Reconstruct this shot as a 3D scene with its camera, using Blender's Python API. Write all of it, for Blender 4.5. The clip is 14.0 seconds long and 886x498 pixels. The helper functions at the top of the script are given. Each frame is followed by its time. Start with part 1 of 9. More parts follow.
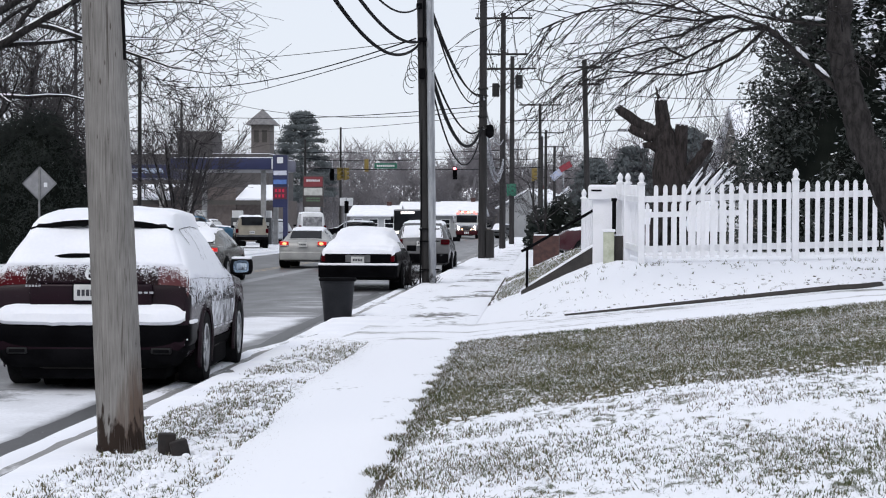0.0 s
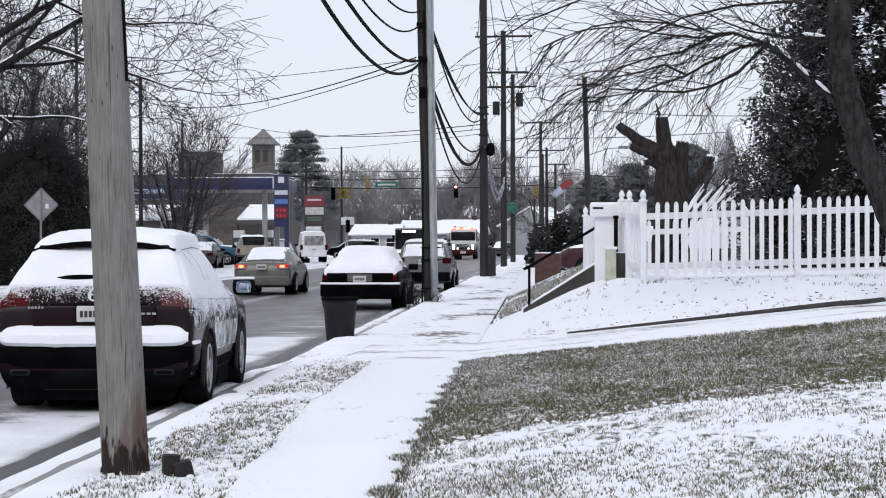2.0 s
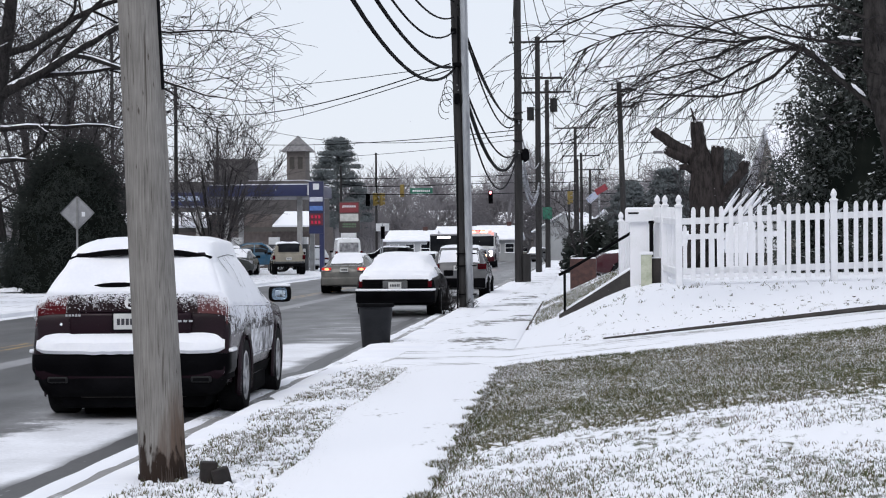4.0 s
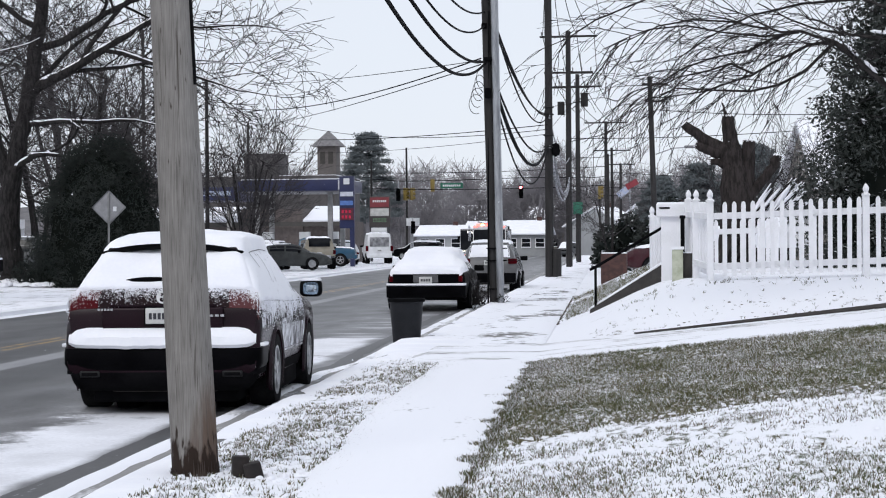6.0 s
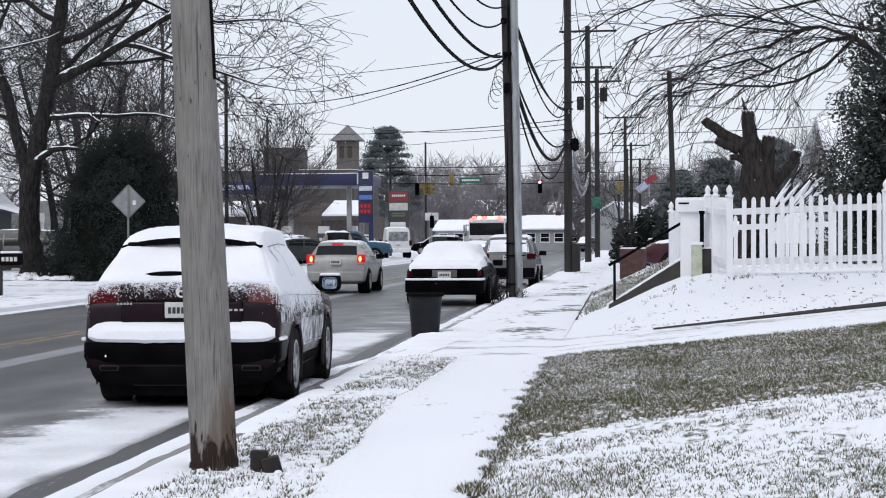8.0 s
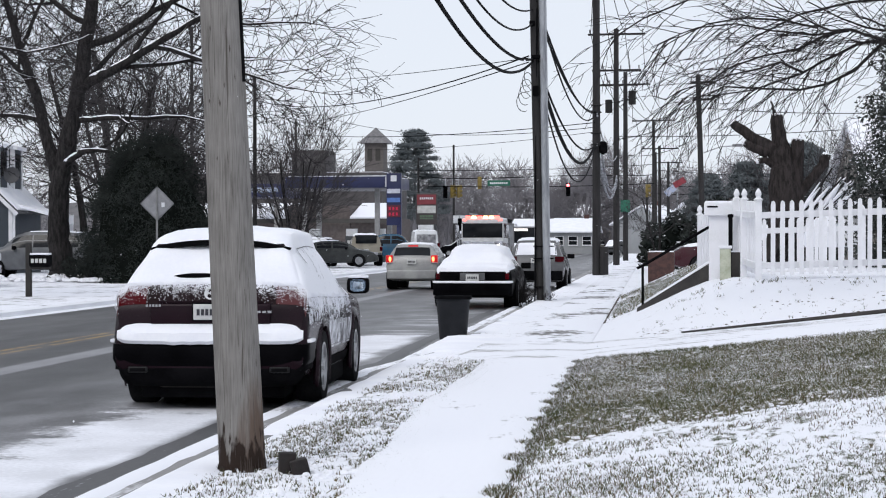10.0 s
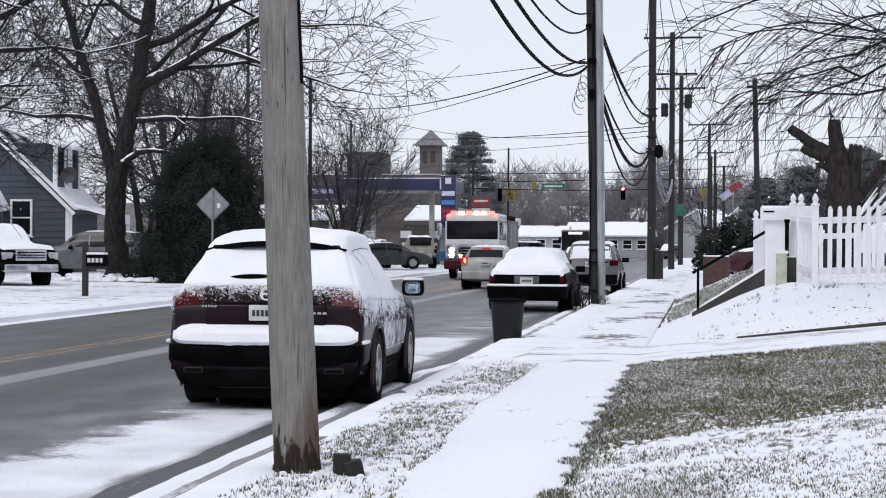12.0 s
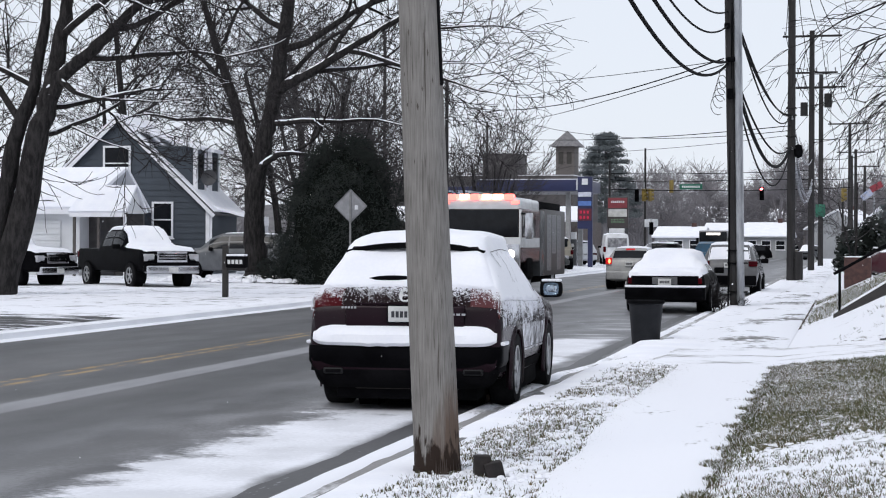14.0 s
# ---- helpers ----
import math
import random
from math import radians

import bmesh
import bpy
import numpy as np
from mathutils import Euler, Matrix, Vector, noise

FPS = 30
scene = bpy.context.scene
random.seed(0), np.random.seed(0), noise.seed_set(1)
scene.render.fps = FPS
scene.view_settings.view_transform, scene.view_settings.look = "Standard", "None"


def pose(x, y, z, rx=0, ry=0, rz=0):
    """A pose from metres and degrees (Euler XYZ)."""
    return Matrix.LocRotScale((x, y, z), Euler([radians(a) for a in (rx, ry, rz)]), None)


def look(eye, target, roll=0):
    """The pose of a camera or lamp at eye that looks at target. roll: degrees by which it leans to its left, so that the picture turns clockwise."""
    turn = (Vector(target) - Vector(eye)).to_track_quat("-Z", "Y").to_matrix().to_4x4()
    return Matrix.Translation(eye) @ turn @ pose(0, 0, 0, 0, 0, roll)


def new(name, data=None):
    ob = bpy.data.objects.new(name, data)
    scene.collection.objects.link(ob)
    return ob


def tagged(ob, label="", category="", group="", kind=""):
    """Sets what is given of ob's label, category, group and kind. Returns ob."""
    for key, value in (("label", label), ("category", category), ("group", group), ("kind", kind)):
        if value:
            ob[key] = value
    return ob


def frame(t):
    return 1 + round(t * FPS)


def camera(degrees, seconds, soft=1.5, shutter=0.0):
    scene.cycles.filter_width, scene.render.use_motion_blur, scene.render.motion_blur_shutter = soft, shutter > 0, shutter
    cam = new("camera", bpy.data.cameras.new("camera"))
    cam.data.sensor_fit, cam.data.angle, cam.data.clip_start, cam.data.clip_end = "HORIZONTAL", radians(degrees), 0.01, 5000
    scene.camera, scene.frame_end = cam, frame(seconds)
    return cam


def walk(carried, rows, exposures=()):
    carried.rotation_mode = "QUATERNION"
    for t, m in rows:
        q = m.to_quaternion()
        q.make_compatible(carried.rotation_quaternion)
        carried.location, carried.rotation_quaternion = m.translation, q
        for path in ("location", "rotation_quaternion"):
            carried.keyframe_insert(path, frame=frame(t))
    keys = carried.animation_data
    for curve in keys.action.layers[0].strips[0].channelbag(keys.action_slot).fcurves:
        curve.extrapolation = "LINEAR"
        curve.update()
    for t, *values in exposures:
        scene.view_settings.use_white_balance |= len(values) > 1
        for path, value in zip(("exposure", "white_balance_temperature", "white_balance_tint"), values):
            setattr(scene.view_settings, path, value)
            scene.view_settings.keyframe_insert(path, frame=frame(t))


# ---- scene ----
cam = camera(26.420, 14.0, soft=1.1)
walk(cam, [
    (0, pose(0.028, 0.000, 1.591, 89.262, -0.263, 5.935)),
    (0.5, pose(0.027, 0.000, 1.595, 89.418, -0.170, 5.701)),
    (1, pose(0.023, 0.000, 1.598, 89.571, -0.121, 5.617)),
    (1.5, pose(0.019, 0.000, 1.597, 89.705, 0.006, 5.727)),
    (2, pose(0.018, 0.000, 1.596, 89.819, 0.141, 5.974)),
    (2.5, pose(0.016, 0.000, 1.596, 89.908, 0.252, 6.285)),
    (3, pose(0.013, 0.000, 1.597, 89.996, 0.342, 6.535)),
    (5.5, pose(0.008, 0.000, 1.599, 89.943, 0.412, 7.756)),
    (6, pose(0.003, 0.000, 1.599, 89.851, 0.399, 7.950)),
    (6.5, pose(0.000, 0.000, 1.597, 89.741, 0.366, 8.091)),
    (7, pose(-0.001, 0.000, 1.597, 89.664, 0.313, 8.212)),
    (7.5, pose(0.001, 0.000, 1.600, 89.668, 0.255, 8.363)),
    (8, pose(0.001, 0.000, 1.603, 89.689, 0.247, 8.520)),
    (10.5, pose(-0.005, 0.000, 1.602, 89.805, 0.005, 9.680)),
    (11, pose(-0.010, 0.000, 1.602, 89.835, -0.112, 10.059)),
    (11.5, pose(-0.014, 0.000, 1.603, 89.848, -0.253, 10.524)),
    (12, pose(-0.016, 0.000, 1.604, 89.850, -0.355, 11.006)),
    (12.5, pose(-0.019, 0.000, 1.604, 89.862, -0.376, 11.513)),
    (13, pose(-0.024, 0.000, 1.605, 89.893, -0.425, 12.299)),
    (13.5, pose(-0.032, 0.000, 1.606, 89.894, -0.414, 13.509)),
    (14, pose(-0.041, 0.000, 1.605, 89.864, -0.257, 15.134)),
])

# ---- light: overcast winter sky and a weak, wide sun ----
SUN_ELEV, SUN_AZ = radians(48), radians(200)
world = bpy.data.worlds.new("overcast_sky")
scene.world = world
world.use_nodes = True
wn, wl = world.node_tree.nodes, world.node_tree.links
sky = wn.new("ShaderNodeTexSky")
sky.sky_type, sky.sun_disc, sky.sun_elevation, sky.sun_rotation = "NISHITA", False, SUN_ELEV, SUN_AZ
sky_dim = wn.new("ShaderNodeVectorMath")
sky_dim.operation = "SCALE"
sky_dim.inputs["Scale"].default_value = 0.08
cloud = wn.new("ShaderNodeMix")
cloud.data_type = "RGBA"
cloud.inputs[0].default_value = 0.88
cloud.inputs[7].default_value = (0.712, 0.752, 0.832, 1)
wl.new(sky.outputs[0], sky_dim.inputs[0])
wl.new(sky_dim.outputs[0], cloud.inputs[6])
wl.new(cloud.outputs[2], wn["Background"].inputs[0])
wn["Background"].inputs[1].default_value = 1.0
sun = new("sun", bpy.data.lights.new("sun", "SUN"))
sun.data.energy, sun.data.angle, sun.data.color = 0.9, radians(25), (1.0, 0.97, 0.94)
sun.matrix_world = look((0, 0, 60), (-60 * math.sin(SUN_AZ) / math.tan(SUN_ELEV), -60 * math.cos(SUN_AZ) / math.tan(SUN_ELEV), 0))
scene.view_settings.exposure = 0.26

# ---- materials ----
MATS = {}


def surf(name, a, b=None, scale=4.0, rough=0.6, bump=0.0, metal=0.0, fine=40.0, stretch=(1, 1, 1), spec=0.5, emit=None, power=0.0, split=(0.35, 0.65), rand=0.0):
    """A surface of two colours mixed by coarse and fine noise, with relief and uneven gloss."""
    if name in MATS:
        return MATS[name]
    m = bpy.data.materials.new(name)
    m.use_nodes = True
    n, l = m.node_tree.nodes, m.node_tree.links
    p = n["Principled BSDF"]
    b = b or tuple(c * 0.8 for c in a)
    tc, mp = n.new("ShaderNodeTexCoord"), n.new("ShaderNodeMapping")
    mp.inputs["Scale"].default_value = stretch
    l.new(tc.outputs["Object"], mp.inputs[0])
    n1, n2 = n.new("ShaderNodeTexNoise"), n.new("ShaderNodeTexNoise")
    n1.inputs["Scale"].default_value, n1.inputs["Detail"].default_value = scale, 5
    n2.inputs["Scale"].default_value, n2.inputs["Detail"].default_value = fine, 3
    for q in (n1, n2):
        l.new(mp.outputs[0], q.inputs["Vector"])
    add = n.new("ShaderNodeMath")
    add.operation = "MULTIPLY_ADD"
    add.inputs[1].default_value = 0.35
    l.new(n2.outputs[0], add.inputs[0])
    l.new(n1.outputs[0], add.inputs[2])
    src = add.outputs[0]
    if rand:
        oi, ra = n.new("ShaderNodeObjectInfo"), n.new("ShaderNodeMath")
        ra.operation, ra.inputs[1].default_value = "MULTIPLY_ADD", rand
        l.new(oi.outputs["Random"], ra.inputs[0])
        l.new(src, ra.inputs[2])
        src = ra.outputs[0]
    ramp = n.new("ShaderNodeMapRange")
    ramp.inputs[1].default_value, ramp.inputs[2].default_value = split[0] + 0.17, split[1] + 0.17
    l.new(src, ramp.inputs[0])
    mix = n.new("ShaderNodeMix")
    mix.data_type = "RGBA"
    mix.inputs[6].default_value, mix.inputs[7].default_value = (*a, 1), (*b, 1)
    l.new(ramp.outputs[0], mix.inputs[0])
    l.new(mix.outputs[2], p.inputs["Base Color"])
    rr = n.new("ShaderNodeMapRange")
    rr.inputs[3].default_value, rr.inputs[4].default_value = max(0.02, rough - 0.07), min(1, rough + 0.07)
    l.new(n2.outputs[0], rr.inputs[0])
    l.new(rr.outputs[0], p.inputs["Roughness"])
    p.inputs["Metallic"].default_value = metal
    p.inputs["Specular IOR Level"].default_value = spec
    if emit:
        p.inputs["Emission Color"].default_value, p.inputs["Emission Strength"].default_value = (*emit, 1), power
    if bump:
        bp = n.new("ShaderNodeBump")
        bp.inputs["Strength"].default_value, bp.inputs["Distance"].default_value = min(1, bump * 10), bump
        l.new(add.outputs[0], bp.inputs["Height"])
        l.new(bp.outputs[0], p.inputs["Normal"])
    MATS[name] = m
    return m


def paint(name, c, c2=None, rough=0.25, dusty=0.12, spec=0.35):
    m = surf(name, c, c2 or tuple(v * 0.85 + dusty * 0.06 for v in c), scale=2.5, rough=rough, fine=60)
    m.node_tree.nodes["Principled BSDF"].inputs["Specular IOR Level"].default_value = spec
    return m


def snow_mix(name, c1, c2, lo, hi, scale, aniso=(1, 1, 1), rough=0.8, bump=0.02, detail=8, snow=(0.84, 0.85, 0.90), rise=None):
    """Snow lying in patches over a ground of two colours; lo..hi: how much stays bare."""
    m = bpy.data.materials.new(name)
    m.use_nodes = True
    n, l = m.node_tree.nodes, m.node_tree.links
    p = n["Principled BSDF"]
    tc, mp = n.new("ShaderNodeTexCoord"), n.new("ShaderNodeMapping")
    mp.inputs["Scale"].default_value = aniso
    l.new(tc.outputs["Object"], mp.inputs[0])
    big, mid, fin = (n.new("ShaderNodeTexNoise") for _ in range(3))
    for q, s, d in ((big, scale * 0.12, 3), (mid, scale, detail), (fin, scale * 9, 4)):
        q.inputs["Scale"].default_value, q.inputs["Detail"].default_value = s, d
        l.new(mp.outputs[0], q.inputs["Vector"])
    a1, a2 = n.new("ShaderNodeMath"), n.new("ShaderNodeMath")
    a1.operation = a2.operation = "MULTIPLY_ADD"
    a1.inputs[1].default_value, a2.inputs[1].default_value = 0.6, 0.5
    l.new(big.outputs[0], a1.inputs[0]), l.new(mid.outputs[0], a1.inputs[2])
    l.new(fin.outputs[0], a2.inputs[0]), l.new(a1.outputs[0], a2.inputs[2])
    mr = n.new("ShaderNodeMapRange")
    mr.inputs[1].default_value, mr.inputs[2].default_value = lo, hi
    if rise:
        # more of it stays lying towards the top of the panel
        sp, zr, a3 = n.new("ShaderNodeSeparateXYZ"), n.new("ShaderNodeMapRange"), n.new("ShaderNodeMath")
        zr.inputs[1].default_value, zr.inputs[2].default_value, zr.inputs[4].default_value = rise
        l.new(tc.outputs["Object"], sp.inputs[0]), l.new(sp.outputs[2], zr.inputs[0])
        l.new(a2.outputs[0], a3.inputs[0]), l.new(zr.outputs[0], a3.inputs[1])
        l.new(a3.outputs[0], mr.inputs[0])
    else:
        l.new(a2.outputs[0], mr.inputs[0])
    base, mix = n.new("ShaderNodeMix"), n.new("ShaderNodeMix")
    base.data_type = mix.data_type = "RGBA"
    base.inputs[6].default_value, base.inputs[7].default_value = (*c1, 1), (*c2, 1)
    mix.inputs[7].default_value = (*snow, 1)
    l.new(fin.outputs[0], base.inputs[0])
    l.new(base.outputs[2], mix.inputs[6])
    l.new(mr.outputs[0], mix.inputs[0])
    l.new(mix.outputs[2], p.inputs["Base Color"])
    p.inputs["Roughness"].default_value = rough
    bp = n.new("ShaderNodeBump")
    bp.inputs["Strength"].default_value, bp.inputs["Distance"].default_value = 0.6, bump
    l.new(a2.outputs[0], bp.inputs["Height"])
    l.new(bp.outputs[0], p.inputs["Normal"])
    MATS[name] = m
    return m


def glass_dark(name, c=(0.007, 0.008, 0.010)):
    return surf(name, c, tuple(v * 1.6 for v in c), scale=3, rough=0.12, fine=20, spec=0.2)


def lit(name, c, power):
    return surf(name, tuple(min(1, v * 0.8) for v in c), c, rough=0.3, emit=c, power=power, spec=0.2)


SNOW = surf("snow", (0.80, 0.81, 0.87), (0.87, 0.875, 0.91), scale=1.6, rough=0.85, bump=0.012, fine=28)
RUBBER = surf("rubber", (0.007, 0.007, 0.008), (0.018, 0.018, 0.019), rough=0.9, bump=0.003, spec=0.05)
BLACK = surf("black_plastic", (0.003, 0.003, 0.0035), (0.007, 0.007, 0.008), rough=0.8, bump=0.001, spec=0.02)
CHROME = surf("chrome", (0.6, 0.6, 0.62), (0.4, 0.4, 0.42), rough=0.2, metal=1.0)
ALLOY = surf("alloy", (0.45, 0.46, 0.48), (0.30, 0.30, 0.31), rough=0.35, metal=0.25)
GLASS = glass_dark("tinted_glass")
REDLENS = surf("red_lens", (0.090, 0.002, 0.006), (0.045, 0.0015, 0.004), rough=0.2, spec=0.06)
BRAKE = lit("lit_brake_lamp", (0.6, 0.012, 0.016), 0.32)
GLOW = lit("lamp_filament", (1.0, 0.30, 0.12), 2.2)
HEADON = lit("lit_head_lamp", (1.0, 0.80, 0.74), 9.0)
LENS = surf("clear_lens", (0.5, 0.5, 0.52), (0.3, 0.3, 0.32), rough=0.1)
PLATE = surf("plate_white", (0.62, 0.62, 0.6), (0.5, 0.5, 0.5), rough=0.5)
INK = surf("plate_ink", (0.03, 0.03, 0.04), rough=0.6)
WHITEV = surf("white_vinyl", (0.80, 0.80, 0.83), (0.70, 0.71, 0.72), scale=3, rough=0.4, bump=0.002, split=(0.45, 0.75))


def old_pole_wood():
    """Weathered grey pole: fine upright fibres, mottling, checks, and wet brown rot at the foot."""
    m = bpy.data.materials.new("weathered_pole")
    m.use_nodes = True
    n, l = m.node_tree.nodes, m.node_tree.links
    p = n["Principled BSDF"]
    tc = n.new("ShaderNodeTexCoord")

    def grain(scale, sz, detail=4):
        mp, q = n.new("ShaderNodeMapping"), n.new("ShaderNodeTexNoise")
        mp.inputs["Scale"].default_value = (1, 1, sz)
        q.inputs["Scale"].default_value, q.inputs["Detail"].default_value = scale, detail
        l.new(tc.outputs["Object"], mp.inputs[0]), l.new(mp.outputs[0], q.inputs["Vector"])
        return q.outputs[0]

    def ramp(v, lo, hi, a=0.0, b=1.0):
        q = n.new("ShaderNodeMapRange")
        l.new(v, q.inputs[0])
        for i, x in zip((1, 2, 3, 4), (lo, hi, a, b)):
            q.inputs[i].default_value = x
        return q.outputs[0]

    def math_of(kind, a, b):
        q = n.new("ShaderNodeMath")
        q.operation = kind
        for i, v in enumerate((a, b)):
            if isinstance(v, (int, float)):
                q.inputs[i].default_value = v
            else:
                l.new(v, q.inputs[i])
        return q.outputs[0]

    def blend(f, a, b):
        q = n.new("ShaderNodeMix")
        q.data_type = "RGBA"
        l.new(f, q.inputs[0])
        for i, c in ((6, a), (7, b)):
            if isinstance(c, tuple):
                q.inputs[i].default_value = (*c, 1)
            else:
                l.new(c, q.inputs[i])
        return q.outputs[2]

    fibre, mottle, check = grain(150, 0.035, 5), grain(7, 0.5, 6), grain(46, 0.022, 3)
    tone = math_of("ADD", math_of("MULTIPLY", fibre, 0.6), math_of("MULTIPLY", mottle, 0.5))
    col = blend(ramp(tone, 0.38, 0.72), (0.262, 0.250, 0.236), (0.132, 0.124, 0.116))
    col = blend(ramp(check, 0.64, 0.72, 0.0, 0.8), col, (0.055, 0.046, 0.040))
    sep = n.new("ShaderNodeSeparateXYZ")
    l.new(tc.outputs["Object"], sep.inputs[0])
    stain = math_of("ADD", math_of("ADD", math_of("MULTIPLY", sep.outputs[2], -0.8), math_of("MULTIPLY", grain(14, 0.10, 4), 1.1)), math_of("MULTIPLY", sep.outputs[0], 2.2))
    col = blend(ramp(stain, 0.26, 0.62, 0.0, 0.8), col, (0.098, 0.062, 0.043))
    rot = math_of("ADD", math_of("MULTIPLY", sep.outputs[2], -2.3), math_of("MULTIPLY", grain(26, 0.25, 5), 1.7))
    col = blend(ramp(rot, 0.26, 0.44), col, (0.030, 0.021, 0.017))
    l.new(col, p.inputs["Base Color"])
    p.inputs["Roughness"].default_value, p.inputs["Specular IOR Level"].default_value = 0.95, 0.12
    bp = n.new("ShaderNodeBump")
    bp.inputs["Strength"].default_value, bp.inputs["Distance"].default_value = 0.5, 0.008
    l.new(math_of("SUBTRACT", tone, check), bp.inputs["Height"]), l.new(bp.outputs[0], p.inputs["Normal"])
    MATS["weathered_pole"] = m
    return m


POLEW = old_pole_wood()
POLED = surf("dark_pole", (0.030, 0.028, 0.029), (0.015, 0.014, 0.014), scale=4, rough=0.9, bump=0.01, stretch=(2, 2, 0.2))
GALV = surf("galvanised", (0.44, 0.45, 0.47), (0.26, 0.27, 0.29), scale=6, rough=0.35, metal=0.5, stretch=(1, 1, 0.2))
CABLE = surf("cable", (0.004, 0.004, 0.005), (0.008, 0.008, 0.009), rough=0.8, spec=0.05)
BARK = surf("bark", (0.038, 0.035, 0.035), (0.015, 0.014, 0.014), scale=7, rough=1.0, bump=0.02, spec=0.1, fine=30, stretch=(1.5, 1.5, 0.4))
TWIG = surf("twig", (0.036, 0.033, 0.034), (0.021, 0.019, 0.020), scale=6, rough=0.95, spec=0.05)
# distance haze put into the twig colours; MIDTWIG also carries a dusting of snow
FARTWIG = surf("hazed_far_twig", (0.24, 0.23, 0.24), (0.17, 0.16, 0.17), scale=0.4, rough=0.95, spec=0.1)
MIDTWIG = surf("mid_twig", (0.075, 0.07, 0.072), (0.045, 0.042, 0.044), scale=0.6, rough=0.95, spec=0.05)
EVER = surf("evergreen", (0.020, 0.025, 0.023), (0.045, 0.051, 0.047), scale=1.2, rough=0.9, fine=9, spec=0.1)
EVERD = surf("broadleaf_evergreen", (0.014, 0.020, 0.017), (0.032, 0.038, 0.033), scale=1.5, rough=0.45, fine=9, spec=0.45)
# needles paled and greyed to carry the haze of distance
PINE = surf("hazed_pine_needles", (0.12, 0.136, 0.142), (0.085, 0.098, 0.104), scale=0.5, rough=0.9, fine=4)
BRICK = surf("red_brick", (0.085, 0.042, 0.036), (0.05, 0.026, 0.024), scale=8, rough=0.9, bump=0.004)
CONC = surf("old_concrete", (0.33, 0.32, 0.31), (0.22, 0.21, 0.20), scale=3, rough=0.9, bump=0.006)
DIRT = surf("bare_soil", (0.07, 0.05, 0.04), (0.035, 0.027, 0.022), scale=8, rough=0.95, bump=0.03)


# ---- small mesh helpers ----
def part(name, bm, material, parent=None, label="", smooth=True):
    """Links a bmesh as one mesh object under a thing or a part."""
    me = bpy.data.meshes.new(name)
    bm.to_mesh(me)
    bm.free()
    me.materials.append(material)
    if smooth:
        me.polygons.foreach_set("use_smooth", [True] * len(me.polygons))
        me.set_sharp_from_angle(angle=radians(38))
    ob = new(name, me)
    if parent is not None:
        ob.parent = parent
    if label:
        ob["label"] = label
    return ob


def mesh_of(name, verts, faces, material, parent=None, label="", smooth=False):
    me = bpy.data.meshes.new(name)
    me.from_pydata([tuple(v) for v in verts], [], faces)
    me.materials.append(material)
    if smooth:
        me.polygons.foreach_set("use_smooth", [True] * len(me.polygons))
    me.update()
    ob = new(name, me)
    if parent is not None:
        ob.parent = parent
    if label:
        ob["label"] = label
    return ob


def thing(name, m, label, category, group="", kind=""):
    ob = new(name)
    ob.matrix_world = m
    return tagged(ob, label, category, group, kind)


def box(bm, x0, x1, y0, y1, z0, z1, bevel=0.0, seg=2):
    r = bmesh.ops.create_cube(bm, size=1, matrix=Matrix.Translation(((x0 + x1) / 2, (y0 + y1) / 2, (z0 + z1) / 2)) @ Matrix.Diagonal((abs(x1 - x0), abs(y1 - y0), abs(z1 - z0), 1)))
    if bevel:
        es = {e for v in r["verts"] for e in v.link_edges}
        bmesh.ops.bevel(bm, geom=list(es), offset=bevel, segments=seg, affect="EDGES", profile=0.6)
    return bm


def boxed(*a, **k):
    return box(bmesh.new(), *a, **k)


def tube(bm, p, q, r0, r1=None, n=10, caps=True):
    p, q = Vector(p), Vector(q)
    d = q - p
    m = Matrix.Translation((p + q) / 2) @ d.to_track_quat("Z", "Y").to_matrix().to_4x4()
    bmesh.ops.create_cone(bm, cap_ends=caps, segments=n, radius1=r0, radius2=r0 if r1 is None else r1, depth=d.length, matrix=m)
    return bm


def lathe(bm, prof, n=24, axis="Z", caps=True):
    """Turns a profile of (radius, height) about the axis."""
    rings = []
    for r, h in prof:
        ring = []
        for i in range(n):
            a = 2 * math.pi * i / n
            x, y = r * math.cos(a), r * math.sin(a)
            ring.append(bm.verts.new((x, y, h) if axis == "Z" else (h, x, y)))
        rings.append(ring)
    for s, t in zip(rings, rings[1:]):
        for i in range(n):
            bm.faces.new((s[i], s[(i + 1) % n], t[(i + 1) % n], t[i]))
    if caps:
        bm.faces.new(rings[0][::-1])
        bm.faces.new(rings[-1])
    bmesh.ops.recalc_face_normals(bm, faces=bm.faces)
    return bm


def pipe_along(pts, r, n=6):
    """A tube along a list of points."""
    vs, fs = [], []
    pts = [Vector(p) for p in pts]
    for i, p in enumerate(pts):
        d = (pts[min(i + 1, len(pts) - 1)] - pts[max(i - 1, 0)]).normalized()
        u = d.cross(Vector((0.13, 0.2, 1))).normalized()
        v = d.cross(u)
        rr = r[i] if isinstance(r, (list, tuple)) else r
        for k in range(n):
            a = 2 * math.pi * k / n
            vs.append(p + u * rr * math.cos(a) + v * rr * math.sin(a))
        if i:
            b = (i - 1) * n
            fs += [(b + k, b + (k + 1) % n, b + n + (k + 1) % n, b + n + k) for k in range(n)]
    fs += [tuple(range(n))[::-1], tuple(range(len(vs) - n, len(vs)))]
    return vs, fs

# ---- the lie of the land: right kerb, centre line, left kerb, sidewalk, heights ----


def _soft(xs, ys):
    def at(y):
        return sum(float(np.interp(y + o, xs, ys)) for o in (-6, -3, 0, 3, 6)) / 5
    return at


